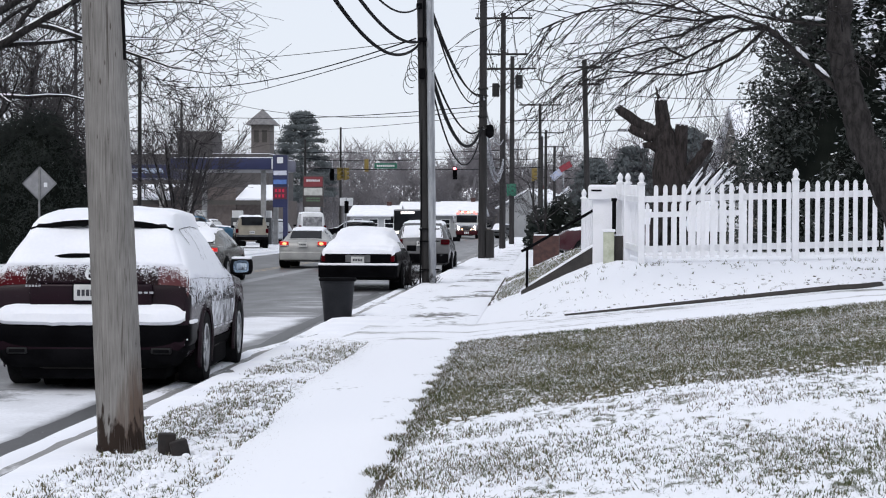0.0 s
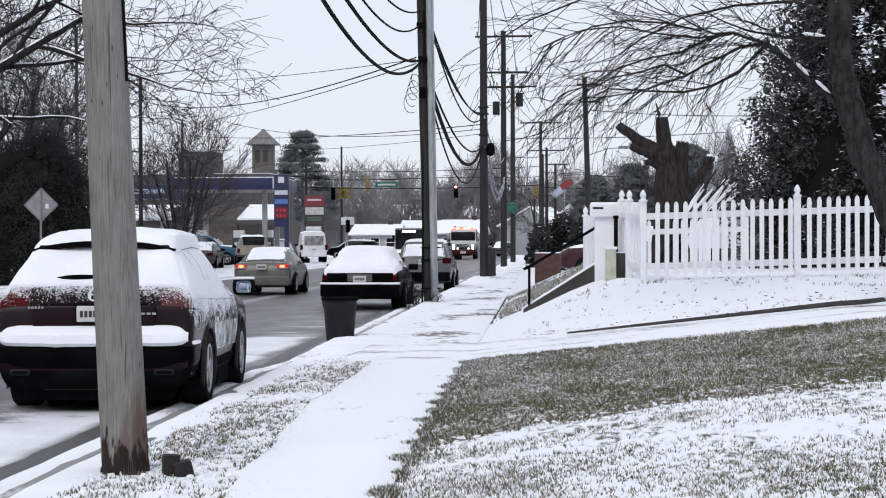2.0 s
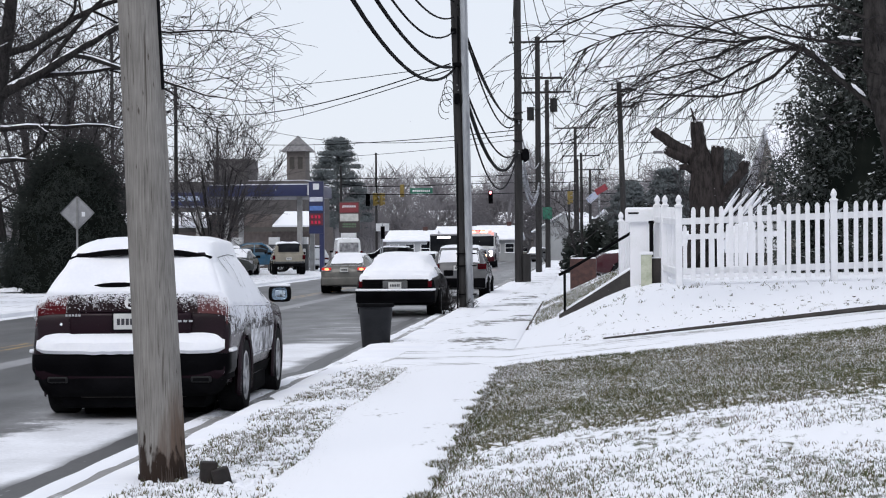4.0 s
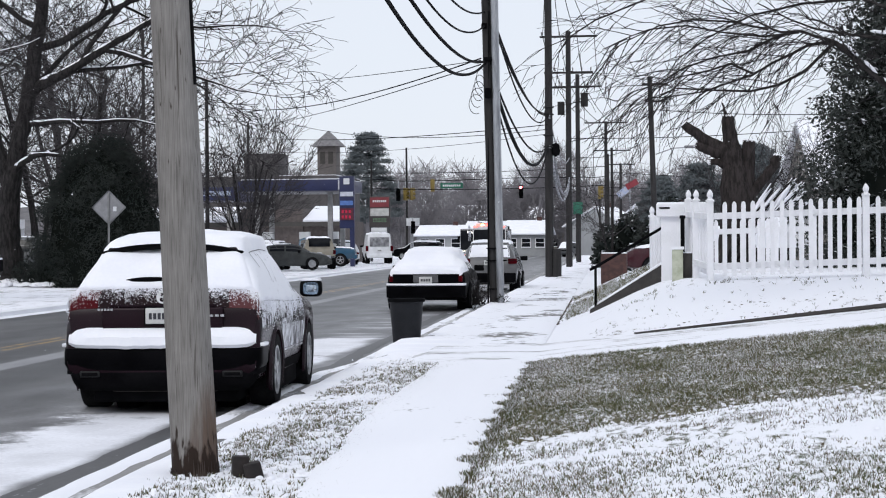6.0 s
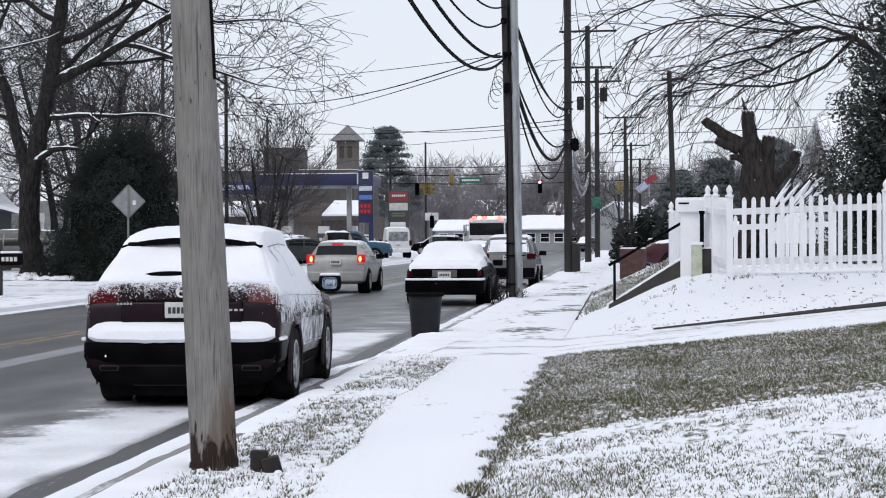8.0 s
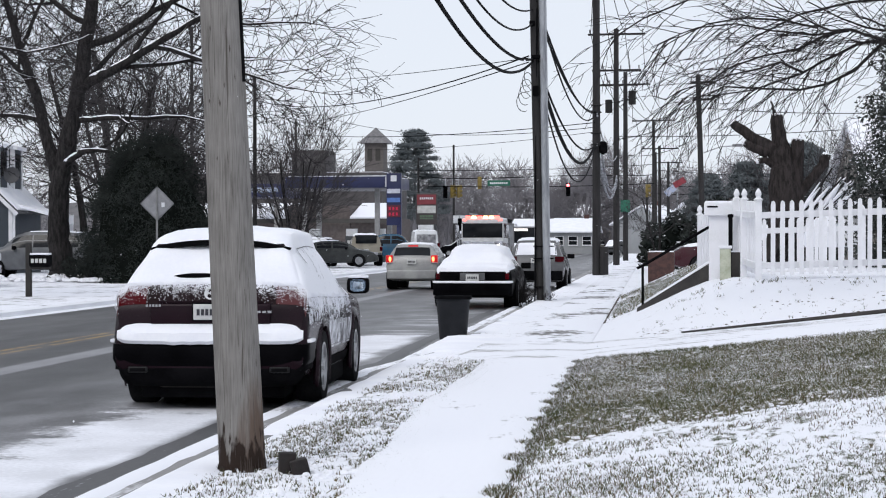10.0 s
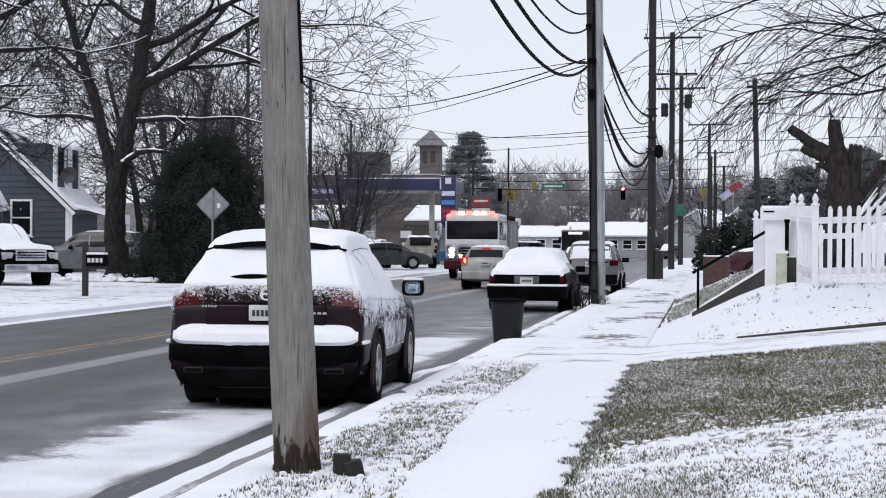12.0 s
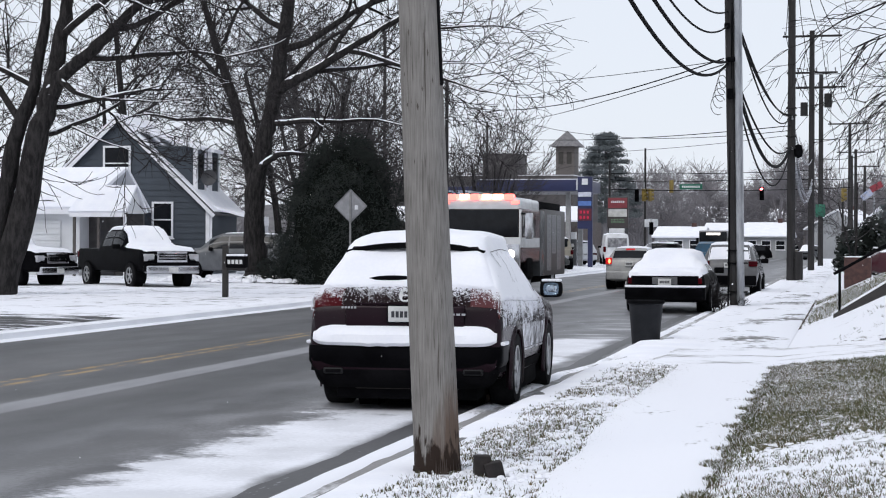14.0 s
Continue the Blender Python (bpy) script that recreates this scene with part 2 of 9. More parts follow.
kerb = _soft([-60, 100, 200, 400, 1500], [0.42, -8.14, -13.6, -24, -80])
edge_r = lambda y: kerb(y) - 0.10 - 0.20 * (1 - min(1, max(0, (y - 23) / 1.5)))
mid = lambda y: kerb(y) - 6.65
left = lambda y: kerb(y) - 10.7 - 0.01 * max(0, y - 30)
walk_r = lambda y: kerb(y) + 1.93


def step(a, b, x):
    t = min(1, max(0, (x - a) / (b - a)))
    return t * t * (3 - 2 * t)


def land(x, y):
    """Height of the ground to the right of the kerb."""
    s = x - walk_r(y)
    if s <= 0:
        return 0.15
    low = 0.15 + 0.02 * step(0, 0.2, s) + 0.105 * min(s, 5) + 0.05 * max(0, min(s - 5, 10))
    low += 0.04 * math.sin(x * 0.9 + 1) * math.sin(y * 0.55) * step(0.3, 2, s) * (1 - step(20, 23, y))
    yard = 0.16 + 0.86 * step(-0.25, 2.4, s) * step(0, 0.35, s) + 0.02 * max(0, min(s - 2.4, 20))
    far = 0.16 + 0.05 * min(s, 12)
    k = step(26.4, 29.6, y)
    z = low + (yard - low) * k
    return z + (far - z) * step(52, 60, y)


def lawn_far(x, y):
    """1 on the barer far part of the lawn, 0 where drifted snow covers it; the limit runs aslant and is ragged."""
    edge = 12.5 + 2.0 * (1 - math.exp(-max(0, x - walk_r(y)) / 0.9)) + 0.5 * noise.noise((x * 0.5, y * 0.3, 2)) + 0.45 * noise.noise((x * 2.0, y * 1.5, 6))
    return step(edge - 0.5, edge + 0.4, y)


def strip(name, cols, ys, zf, material, kind="structure", smooth=True):
    """A sheet whose columns follow cols (functions of y) and whose heights are zf(x, y, column)."""
    vs, fs, uv = [], [], []
    n = len(cols)
    for j, y in enumerate(ys):
        for i, c in enumerate(cols):
            x = c(y)
            vs.append((x, y, zf(x, y, i)))
        if j:
            a, b = (j - 1) * n, j * n
            fs += [(a + i, a + i + 1, b + i + 1, b + i) for i in range(n - 1)]
    ob = mesh_of(name, vs, fs, material, smooth=smooth)
    lay = ob.data.uv_layers.new(name="lie")
    for p in ob.data.polygons:
        for li in p.loop_indices:
            v = vs[ob.data.loops[li].vertex_index]
            lay.data[li].uv = (v[0] - kerb(v[1]), v[1])
    return tagged(ob, kind=kind)


def shifted(f, d):
    return lambda y: f(y) + d


def between(f, g, t):
    return lambda y: f(y) * (1 - t) + g(y) * t


NEARY = [-40, -20, -10, -4] + [i * 1.0 for i in range(0, 60)] + [60 + 3 * i for i in range(0, 48)] + [210, 240, 280, 340, 420, 560, 800, 1200, 1500]


def road_material():
    """Wet asphalt with wind-drawn snow in the parking lane, tyre tracks, a pale strip and worn yellow lines."""
    m = bpy.data.materials.new("wet_asphalt")
    m.use_nodes = True
    n, l = m.node_tree.nodes, m.node_tree.links
    p = n["Principled BSDF"]
    uv, sep = n.new("ShaderNodeUVMap"), n.new("ShaderNodeSeparateXYZ")
    uv.uv_map = "lie"
    l.new(uv.outputs[0], sep.inputs[0])

    def noise_of(scale, sx, sy, detail=6):
        mp, q = n.new("ShaderNodeMapping"), n.new("ShaderNodeTexNoise")
        mp.inputs["Scale"].default_value = (sx, sy, 1)
        q.inputs["Scale"].default_value, q.inputs["Detail"].default_value = scale, detail
        l.new(uv.outputs[0], mp.inputs[0]), l.new(mp.outputs[0], q.inputs["Vector"])
        return q.outputs[0]

    def op(kind, a, b, c=None):
        q = n.new("ShaderNodeMath")
        q.operation = kind
        for i, v in enumerate((a, b, c)):
            if v is None:
                continue
            if isinstance(v, (int, float)):
                q.inputs[i].default_value = v
            else:
                l.new(v, q.inputs[i])
        return q.outputs[0]

    def ramp(v, lo, hi, a=0.0, b=1.0):
        q = n.new("ShaderNodeMapRange")
        q.interpolation_type = "SMOOTHSTEP"
        l.new(v, q.inputs[0])
        for i, x in zip((1, 2, 3, 4), (lo, hi, a, b)):
            q.inputs[i].default_value = x
        return q.outputs[0]

    u = sep.outputs[0]
    wob = op("MULTIPLY_ADD", noise_of(0.25, 1, 1, 3), 0.8, op("SUBTRACT", u, 0.4))
    shelter = op("MULTIPLY", op("MULTIPLY", ramp(sep.outputs[1], 17.2, 18.0), ramp(sep.outputs[1], 23.2, 22.4)), op("MULTIPLY", ramp(wob, -3.0, -2.4), ramp(wob, -0.2, -0.5)))
    park = op("MULTIPLY", ramp(op("ADD", u, op("MULTIPLY", noise_of(1.6, 1, 0.5, 5), 0.5)), -0.70, -0.98), op("SUBTRACT", 1.0, op("MULTIPLY", shelter, 0.96)))
    thin = op("MULTIPLY", ramp(wob, -4.3, -2.8), 0.15)
    drift = op("ADD", op("ADD", op("MULTIPLY", noise_of(0.55, 1, 0.8, 3), 0.7), op("MULTIPLY", noise_of(2.6, 0.7, 1.05, 9), 0.5)), op("MULTIPLY", noise_of(20, 0.7, 1.0, 4), 0.30))
    drift = op("ADD", drift, op("MULTIPLY", ramp(wob, -3.4, -1.6), 0.60))
    cover = op("MULTIPLY", op("MULTIPLY", park, ramp(drift, 1.08, 1.27)), op("MULTIPLY_ADD", noise_of(1.3, 0.6, 1.2, 5), 0.35, 0.62))
    # past the parked car passing wheels have worn the lane nearly bare
    reach = op("MULTIPLY_ADD", noise_of(1.1, 1, 0.6, 4), 1.2, op("SUBTRACT", sep.outputs[1], 0.6))
    cover = op("MULTIPLY", cover, op("MAXIMUM", ramp(reach, 32.2, 31.5), op("MULTIPLY", ramp(noise_of(1.0, 0.5, 1.3, 5), 0.50, 0.62), 0.45)))
    film = op("MULTIPLY", thin, ramp(op("MULTIPLY_ADD", noise_of(25, 1, 0.7, 4), 0.4, op("MULTIPLY", noise_of(1.5, 1, 0.5, 9), 0.8)), 0.5, 0.75))
    strip_w = op("MULTIPLY", ramp(u, -5.52, -5.42), ramp(u, -4.98, -5.08))
    strip_c = op("MULTIPLY", strip_w, op("MULTIPLY_ADD", noise_of(3, 1, 0.2), 0.25, 0.10))
    far_side = op("MULTIPLY", ramp(u, -10.4, -11.3), ramp(noise_of(0.9, 1, 0.3), 0.4, 0.62))
    snowy = op("MINIMUM", op("ADD", op("ADD", cover, film), op("ADD", strip_c, op("MULTIPLY", far_side, 0.7))), 0.97)
    base, tr, yl, fin = (n.new("ShaderNodeMix") for _ in range(4))
    for q in (base, tr, yl, fin):
        q.data_type = "RGBA"
    base.inputs[6].default_value, base.inputs[7].default_value = (0.034, 0.033, 0.035, 1), (0.068, 0.066, 0.068, 1)
    l.new(ramp(noise_of(0.8, 1.4, 0.12), 0.35, 0.65), base.inputs[0])
    tr.inputs[7].default_value = (0.024, 0.0235, 0.025, 1)
    l.new(base.outputs[2], tr.inputs[6])
    lanes = op("ADD", op("MULTIPLY", ramp(u, -4.9, -4.6), ramp(u, -3.7, -4.1)), op("MULTIPLY", ramp(u, -6.5, -6.2), ramp(u, -5.5, -5.7)))
    l.new(op("MULTIPLY", lanes, 0.7), tr.inputs[0])
    # two worn yellow lines beside the crown
    y1 = op("MULTIPLY", ramp(u, -6.86, -6.83), ramp(u, -6.71, -6.74))
    y2 = op("MULTIPLY", ramp(u, -6.60, -6.57), ramp(u, -6.45, -6.48))
    wear = ramp(noise_of(5, 1, 0.4, 8), 0.38, 0.6)
    l.new(op("MULTIPLY", op("ADD", y1, y2), op("MULTIPLY", wear, 0.7)), yl.inputs[0])
    yl.inputs[7].default_value = (0.42, 0.25, 0.05, 1)
    l.new(tr.outputs[2], yl.inputs[6])
    fin.inputs[7].default_value = (0.83, 0.84, 0.89, 1)
    l.new(yl.outputs[2], fin.inputs[6])
    l.new(snowy, fin.inputs[0])
    l.new(fin.outputs[2], p.inputs["Base Color"])
    l.new(op("MULTIPLY_ADD", snowy, 0.35, op("MULTIPLY_ADD", noise_of(1.2, 1, 0.3), 0.25, 0.30)), p.inputs["Roughness"])
    bp = n.new("ShaderNodeBump")
    bp.inputs["Strength"].default_value, bp.inputs["Distance"].default_value = 0.35, 0.012
    l.new(op("ADD", op("MULTIPLY", noise_of(60, 1, 1, 3), 0.3), snowy), bp.inputs["Height"])
    l.new(bp.outputs[0], p.inputs["Normal"])
    return m


def build_ground():
    lawn = snow_mix("snowy_lawn", (0.045, 0.060, 0.022), (0.10, 0.095, 0.055), 0.84, 0.98, 14.0, aniso=(1, 0.35, 1), bump=0.02)
    cols = [between(left, mid, i / 4) for i in range(4)] + [between(mid, kerb, i / 8) for i in range(9)]
    tagged(strip("road", cols, NEARY, lambda x, y, i: 0.0, road_material()), "wet grey asphalt street with blown snow", "road")
    # kerb: gutter pan and an upright stone, snow on top
    kc = snow_mix("kerb_concrete", (0.17, 0.17, 0.172), (0.10, 0.10, 0.103), 1.10, 1.26, 3.0, aniso=(1, 0.35, 1), bump=0.005)
    gutter = snow_mix("gutter_concrete", (0.30, 0.295, 0.295), (0.19, 0.185, 0.185), 1.04, 1.30, 3.0, aniso=(1, 0.25, 1), bump=0.006)
    ys = [y for y in NEARY if y < 300]

    def kz(x, y, i):
        drop = 0.003 * noise.noise((0, y * 0.6, 4))
        return (0.008, 0.09, 0.135, 0.15, 0.15)[i] - drop

    tagged(strip("gutter", [shifted(edge_r, d) for d in (-0.51, -0.49, -0.25, 0.0)], ys, lambda x, y, i: (0.001, 0.014, 0.010, 0.012)[i], gutter, smooth=False), "concrete gutter pan with thin snow beside the kerb", "gutter")
    tagged(strip("kerb", [shifted(edge_r, d) for d in (0.0, 0.012, 0.03, 0.07, 0.26)], ys, kz, kc, smooth=False), "snow-dusted concrete kerb along the street", "kerb")
    tagged(strip("kerb_opposite", [shifted(left, d) for d in (-0.2, -0.02, 0.0, 0.25)], ys, lambda x, y, i: (0.15, 0.12, 0.03, 0.004)[i], surf("kerb_far", (0.74, 0.75, 0.79), (0.82, 0.83, 0.87), scale=0.7, rough=0.85, bump=0.01), smooth=False), "concrete kerb across the street", "kerb")
    # slush ridge that the wheels have pushed along the gutter
    slush = snow_mix("gutter_slush", (0.12, 0.12, 0.125), (0.22, 0.22, 0.23), 0.72, 0.98, 4.0, aniso=(1, 0.25, 1), bump=0.01)
    ridge = [lambda y, d=d, a=a: edge_r(y) + d + 0.018 * noise.noise((a, y * 1.1, 7)) for d, a in ((-0.505, 1), (-0.46, 1), (-0.37, 2), (-0.30, 2))]
    tagged(strip("gutter_slush", ridge, [i * 0.2 for i in range(30, 400)], lambda x, y, i: (0.006, 0.026, 0.024, 0.008)[i] + 0.010 * noise.noise((x * 2, y * 1.7, 3)), slush), "thin ridge of grey slush along the gutter", "snow", kind="stuff")
    melt = snow_mix("meltwater_asphalt", (0.034, 0.034, 0.036), (0.070, 0.069, 0.072), 1.18, 1.40, 3.0, aniso=(1, 0.25, 1), rough=0.5, bump=0.004)
    wet = [lambda y, d=d, a=a: edge_r(y) + d - 0.12 * step(23, 30, y) + 0.05 * noise.noise((a, y * 0.55, 3)) + 0.03 * noise.noise((a, y * 2.1, 8)) for d, a in ((-0.74, 5), (-0.67, 5), (-0.59, 2), (-0.505, 1))]
    tagged(strip("gutter_meltwater", wet, [6 + i * 0.2 for i in range(200)], lambda x, y, i: (0.003, 0.006, 0.006, 0.005)[i], melt), "dark wet asphalt line beside the gutter pan", "meltwater", kind="stuff")
    kerb_snow = [shifted(edge_r, d) for d in (0.035, 0.09, 0.20, 0.30, 0.46)]
    tagged(strip("kerb_snow", kerb_snow, [i * 0.25 for i in range(20, 330)], lambda x, y, i: 0.137 + (0.0, 0.026, 0.035, 0.028, 0.0)[i] * (0.75 + 0.6 * noise.noise((x, y * 1.3, 0))), SNOW), "strip of fresh snow lying on the kerb top", "snow", kind="stuff")
    # ground sheet to the right and left, out to the horizon
    rcols = [shifted(edge_r, 0.2), shifted(kerb, 0.35), shifted(kerb, 0.8)] + [between(shifted(kerb, 1.0), walk_r, t) for t in (0, 0.5, 1)]
    rcols += [shifted(walk_r, d) for d in (0.12, 0.3, 0.6, 1, 1.4, 1.8, 2.2, 2.6, 3, 3.5, 4, 4.5, 5, 6, 7, 8, 10, 13, 18, 26, 40, 80, 200, 700, 1600)]
    gz = lambda x, y, i: land(x, y) if x > walk_r(y) else 0.15 - 0.01 * (i > 2)
    bank = snow_mix("snowy_bank", (0.09, 0.075, 0.055), (0.15, 0.13, 0.10), 0.74, 0.88, 6.0, aniso=(1, 0.6, 1), bump=0.03)
    tagged(strip("ground", rcols, [y for y in NEARY if y <= 23], gz, lawn), "lawn and verge under patchy snow", "ground")
    tagged(strip("ground_bank", rcols, [y for y in NEARY if y >= 23], gz, bank), "bank and yards under nearly closed snow", "ground")
    snowlot = snow_mix("far_snow_ground", (0.10, 0.10, 0.10), (0.06, 0.055, 0.05), 0.80, 0.97, 2.6, aniso=(0.8, 1.0, 1), bump=0.03)
    lcols = [shifted(left, -d) for d in (1600, 700, 250, 120, 70, 45, 32, 24, 18, 14, 11, 9, 7, 5, 3.5, 2, 1, 0.2)]
    tagged(strip("ground_opposite", lcols, NEARY, lambda x, y, i: 0.14 + 0.006 * min(14, max(0, left(y) - x - 2)) + 0.03 * noise.noise((x * 0.3, y * 0.3, 0)) * (1 if i < 15 else 0), snowlot), "snow-covered front yards and forecourts across the street", "ground")
    # shovelled-over sidewalk under smooth snow
    pave = snow_mix("snowy_pavement", (0.20, 0.19, 0.185), (0.12, 0.115, 0.11), 0.70, 0.84, 2.4, aniso=(1, 0.30, 1), bump=0.01)
    w0 = lambda y: walk_r(y) - 1.18 + 0.30 * (1 - step(8, 17, y)) + 0.10 * noise.noise((0, y * 0.8, 3))
    sz = lambda x, y, i: (0.145, 0.172, 0.178, 0.18, 0.178, 0.172, 0.15)[i] + 0.006 * noise.noise((x * 1.5, y * 0.7, 5))
    wcols = [between(w0, walk_r, t) for t in (0, 0.04, 0.25, 0.5, 0.75, 0.97, 1)]
    tagged(strip("sidewalk", wcols, [-6 + 0.5 * i for i in range(0, 66)], sz, pave), "concrete sidewalk under smooth trodden snow", "sidewalk")
    worn = snow_mix("worn_pavement_snow", (0.17, 0.165, 0.16), (0.11, 0.105, 0.10), 0.86, 0.96, 0.9, aniso=(1, 0.55, 1), bump=0.01)
    tagged(strip("sidewalk_beyond", wcols, [26.5 + 0.5 * i for i in range(0, 68)] + [61 + 4 * i for i in range(0, 40)], sz, worn), "concrete sidewalk with worn wet patches in the snow", "sidewalk")
    # snow pushed over the apron's end into the gutter
    ap = [lambda y, d=d: kerb(y) + d + 0.26 * (1 - step(24.3, 25.8, y)) * (d < 0) for d in (-0.40, -0.37, -0.28, -0.1, 0.2, 0.5, 0.8)]
    tagged(strip("apron_snow", ap, [24.2 + 0.2 * i for i in range(26)], lambda x, y, i: (0.0, 0.11, 0.17, 0.19, 0.19, 0.185, 0.15)[i] * step(24.0, 24.4, y) * (1 - 0.9 * step(28.2, 29.2, y)) + 0.012 * noise.noise((x * 3, y * 3, 2)), SNOW), "rounded lip of snow over the driveway apron", "snow", kind="stuff")
    # driveway crossing the verge and climbing to the right
    dw = snow_mix("snowy_driveway", (0.24, 0.235, 0.23), (0.16, 0.155, 0.15), 0.86, 0.98, 1.3, aniso=(0.4, 1.4, 1), bump=0.012)
    xs = [kerb, shifted(kerb, 0.5), between(kerb, walk_r, 0.5), walk_r] + [shifted(walk_r, d) for d in (0.5, 1, 2, 3, 4, 5, 6, 8, 11, 15, 22, 30)]
    tagged(strip("driveway", xs, [22.6 + 0.3 * i for i in range(13)], lambda x, y, i: (0.03 if i == 0 else max(land(x, y), 0.165)) + (0.032 + 0.01 * noise.noise((x * 0.7, y * 1.5, 1))) * step(22.5, 23.4, y) - 0.01 * (y < 22.7), dw), "concrete driveway under thin snow with tyre tracks", "driveway")
    # low dark edging on the far side of the driveway
    vs, fs = pipe_along([(-1.0 + 0.20 * i, 26.35 + 0.01 * i + (0.05 * (i - 19) ** 2 if i > 19 else 0), land(-1.0 + 0.20 * i, 26.4) + 0.03) for i in range(23)], [0.02 + 0.0022 * i for i in range(23)], 6)
    tagged(mesh_of("driveway_edging", vs, fs, surf("dark_timber", (0.05, 0.045, 0.042), (0.03, 0.027, 0.025), rough=0.9)), "low dark timber edging beside the driveway", "edging", kind="structure")
    # dark soil line where lawn meets sidewalk
    edge = [shifted(walk_r, d) for d in (-0.03, 0.02, 0.09)]
    tagged(strip("soil_edge", edge, [7 + 0.12 * i for i in range(0, 370)], lambda x, y, i: (0.145, 0.160, 0.150)[i] - 0.006 + 0.022 * noise.noise((x * 4, y * 3.4, 9)) + 0.012 * noise.noise((x * 6, y * 6, 4)) - 0.06 * step(20.5, 22, y) * (1 - step(31, 34, y)), DIRT), "bare soil edge of the lawn beside the sidewalk", "soil", kind="stuff")


    # asphalt drive and trodden tracks across the street
    drive_m = snow_mix("wet_drive", (0.035, 0.035, 0.037), (0.06, 0.06, 0.062), 1.06, 1.18, 1.6, aniso=(0.35, 1.2, 1), bump=0.01)
    lz = lambda x, y, i: 0.175 + 0.006 * min(14, max(0, left(y) - x - 2)) + 0.010 * noise.noise((x * 0.8, y * 0.9, 5)) - (0.03 if i in (0, 6) else 0.0)
    tagged(strip("drive_opposite", [shifted(left, -d) for d in (30, 16, 9, 5, 2.2, 0.9, 0.3)], [22 + 0.5 * i + 0.12 * math.sin(i * 2.1) for i in range(25)], lz, drive_m), "wet asphalt drive with thin snow across the street", "driveway")

    # barer band on the far half of the lawn, its near edge broken up by the lie of the snow
    bare = snow_mix("thin_snow_lawn", (0.060, 0.062, 0.022), (0.120, 0.096, 0.046), 1.10, 1.24, 20.0, aniso=(1, 0.42, 1), bump=0.03)
    tagged(strip("lawn_patch", [shifted(walk_r, 0.05 + 0.10 * i) for i in range(76)], [11.4 + 0.1 * i for i in range(113)],
                 lambda x, y, i: land(x, y) + 0.002 + 0.030 * (lawn_far(x, y) - 0.40) + 0.010 * noise.noise((x * 9, y * 5, 3)) * lawn_far(x, y) - 0.03 * step(22.2, 22.7, y) - 0.02 * (i == 0), bare), "band of lawn with thin snow", "ground")


build_ground()

# ---- vehicles: bodies lofted along their length ----
def spread(table):
    """Station table rows: y, bottom, belt height, top height, half width, half width of the roof."""
    t = np.array(table, float)
    return t


def section(t, y):
    zb, zw, zt, w, wr = (float(np.interp(y, t[:, 0], t[:, i])) for i in range(1, 6))
    zw = min(zw, zt - 0.005)
    return [(0, zb), (w * 0.80, zb), (w * 0.93, zb + 0.05), (w * 0.985, zb + 0.35 * (zw - zb)), (w, zb + 0.62 * (zw - zb)), (w * 0.985, zb + 0.86 * (zw - zb)), (w * 0.95, zw),
            (wr + (w * 0.95 - wr) * 0.55, zw + 0.5 * (zt - zw)), (wr * 1.0, zt - 0.13 * (zt - zw) - 0.02), (wr * 0.90, zt - 0.012), (wr * 0.5, zt), (0, zt + 0.004)]


def on_section(t, y, s):
    pts = section(t, y)
    i = min(int(s), len(pts) - 2)
    a, b = pts[i], pts[i + 1]
    f = s - i
    return Vector((a[0] + (b[0] - a[0]) * f, y, a[1] + (b[1] - a[1]) * f))


def patch_bm(t, ys, ss, off, thick=0.0, mirror=False, both=False, rough=0.0):
    """A piece of the body's skin between stations ys and section places ss, raised by off; thick: a rounded slab."""
    bm = bmesh.new()

    def grid(sgn):
        rows = []
        full = ss if not both else None
        for y in ys:
            row = []
            if both:
                line = [(-1, s) for s in ss] + [(1, s) for s in reversed(ss) if s < 11]
            else:
                line = [(sgn, s) for s in ss]
            for g, s in line:
                e = 0.02
                p = on_section(t, y, s)
                du = on_section(t, y, min(11, s + e)) - on_section(t, y, max(0, s - e))
                dy = on_section(t, y + 0.03, s) - on_section(t, y - 0.03, s)
                nrm = du.cross(dy)
                nrm = nrm.normalized() if nrm.length > 1e-9 else Vector((0, 0, 1))
                if nrm.dot(p - Vector((0, y, 0.6 if s < 7 else p.z - 1))) < 0:
                    nrm = -nrm
                row.append((Vector((g * p.x, p.y, p.z)), Vector((g * nrm.x, nrm.y, nrm.z))))
            rows.append(row)
        ny, ns = len(rows), len(rows[0])
        top = [[None] * ns for _ in rows]
        for j in range(ny):
            for i in range(ns):
                p, q = rows[j][i]
                d = off
                if thick:
                    rim = min(1, min(j, ny - 1 - j) / 1.5) * min(1, min(i, ns - 1 - i) / 1.5)
                    d = off * 0.3 + thick * rim * (1 + rough * noise.noise(p * 4.0))
                top[j][i] = bm.verts.new(p + q * d)
        for j in range(ny - 1):
            for i in range(ns - 1):
                bm.faces.new((top[j][i], top[j][i + 1], top[j + 1][i + 1], top[j + 1][i]))

    grid(-1 if mirror else 1)
    bmesh.ops.recalc_face_normals(bm, faces=bm.faces)
    return bm


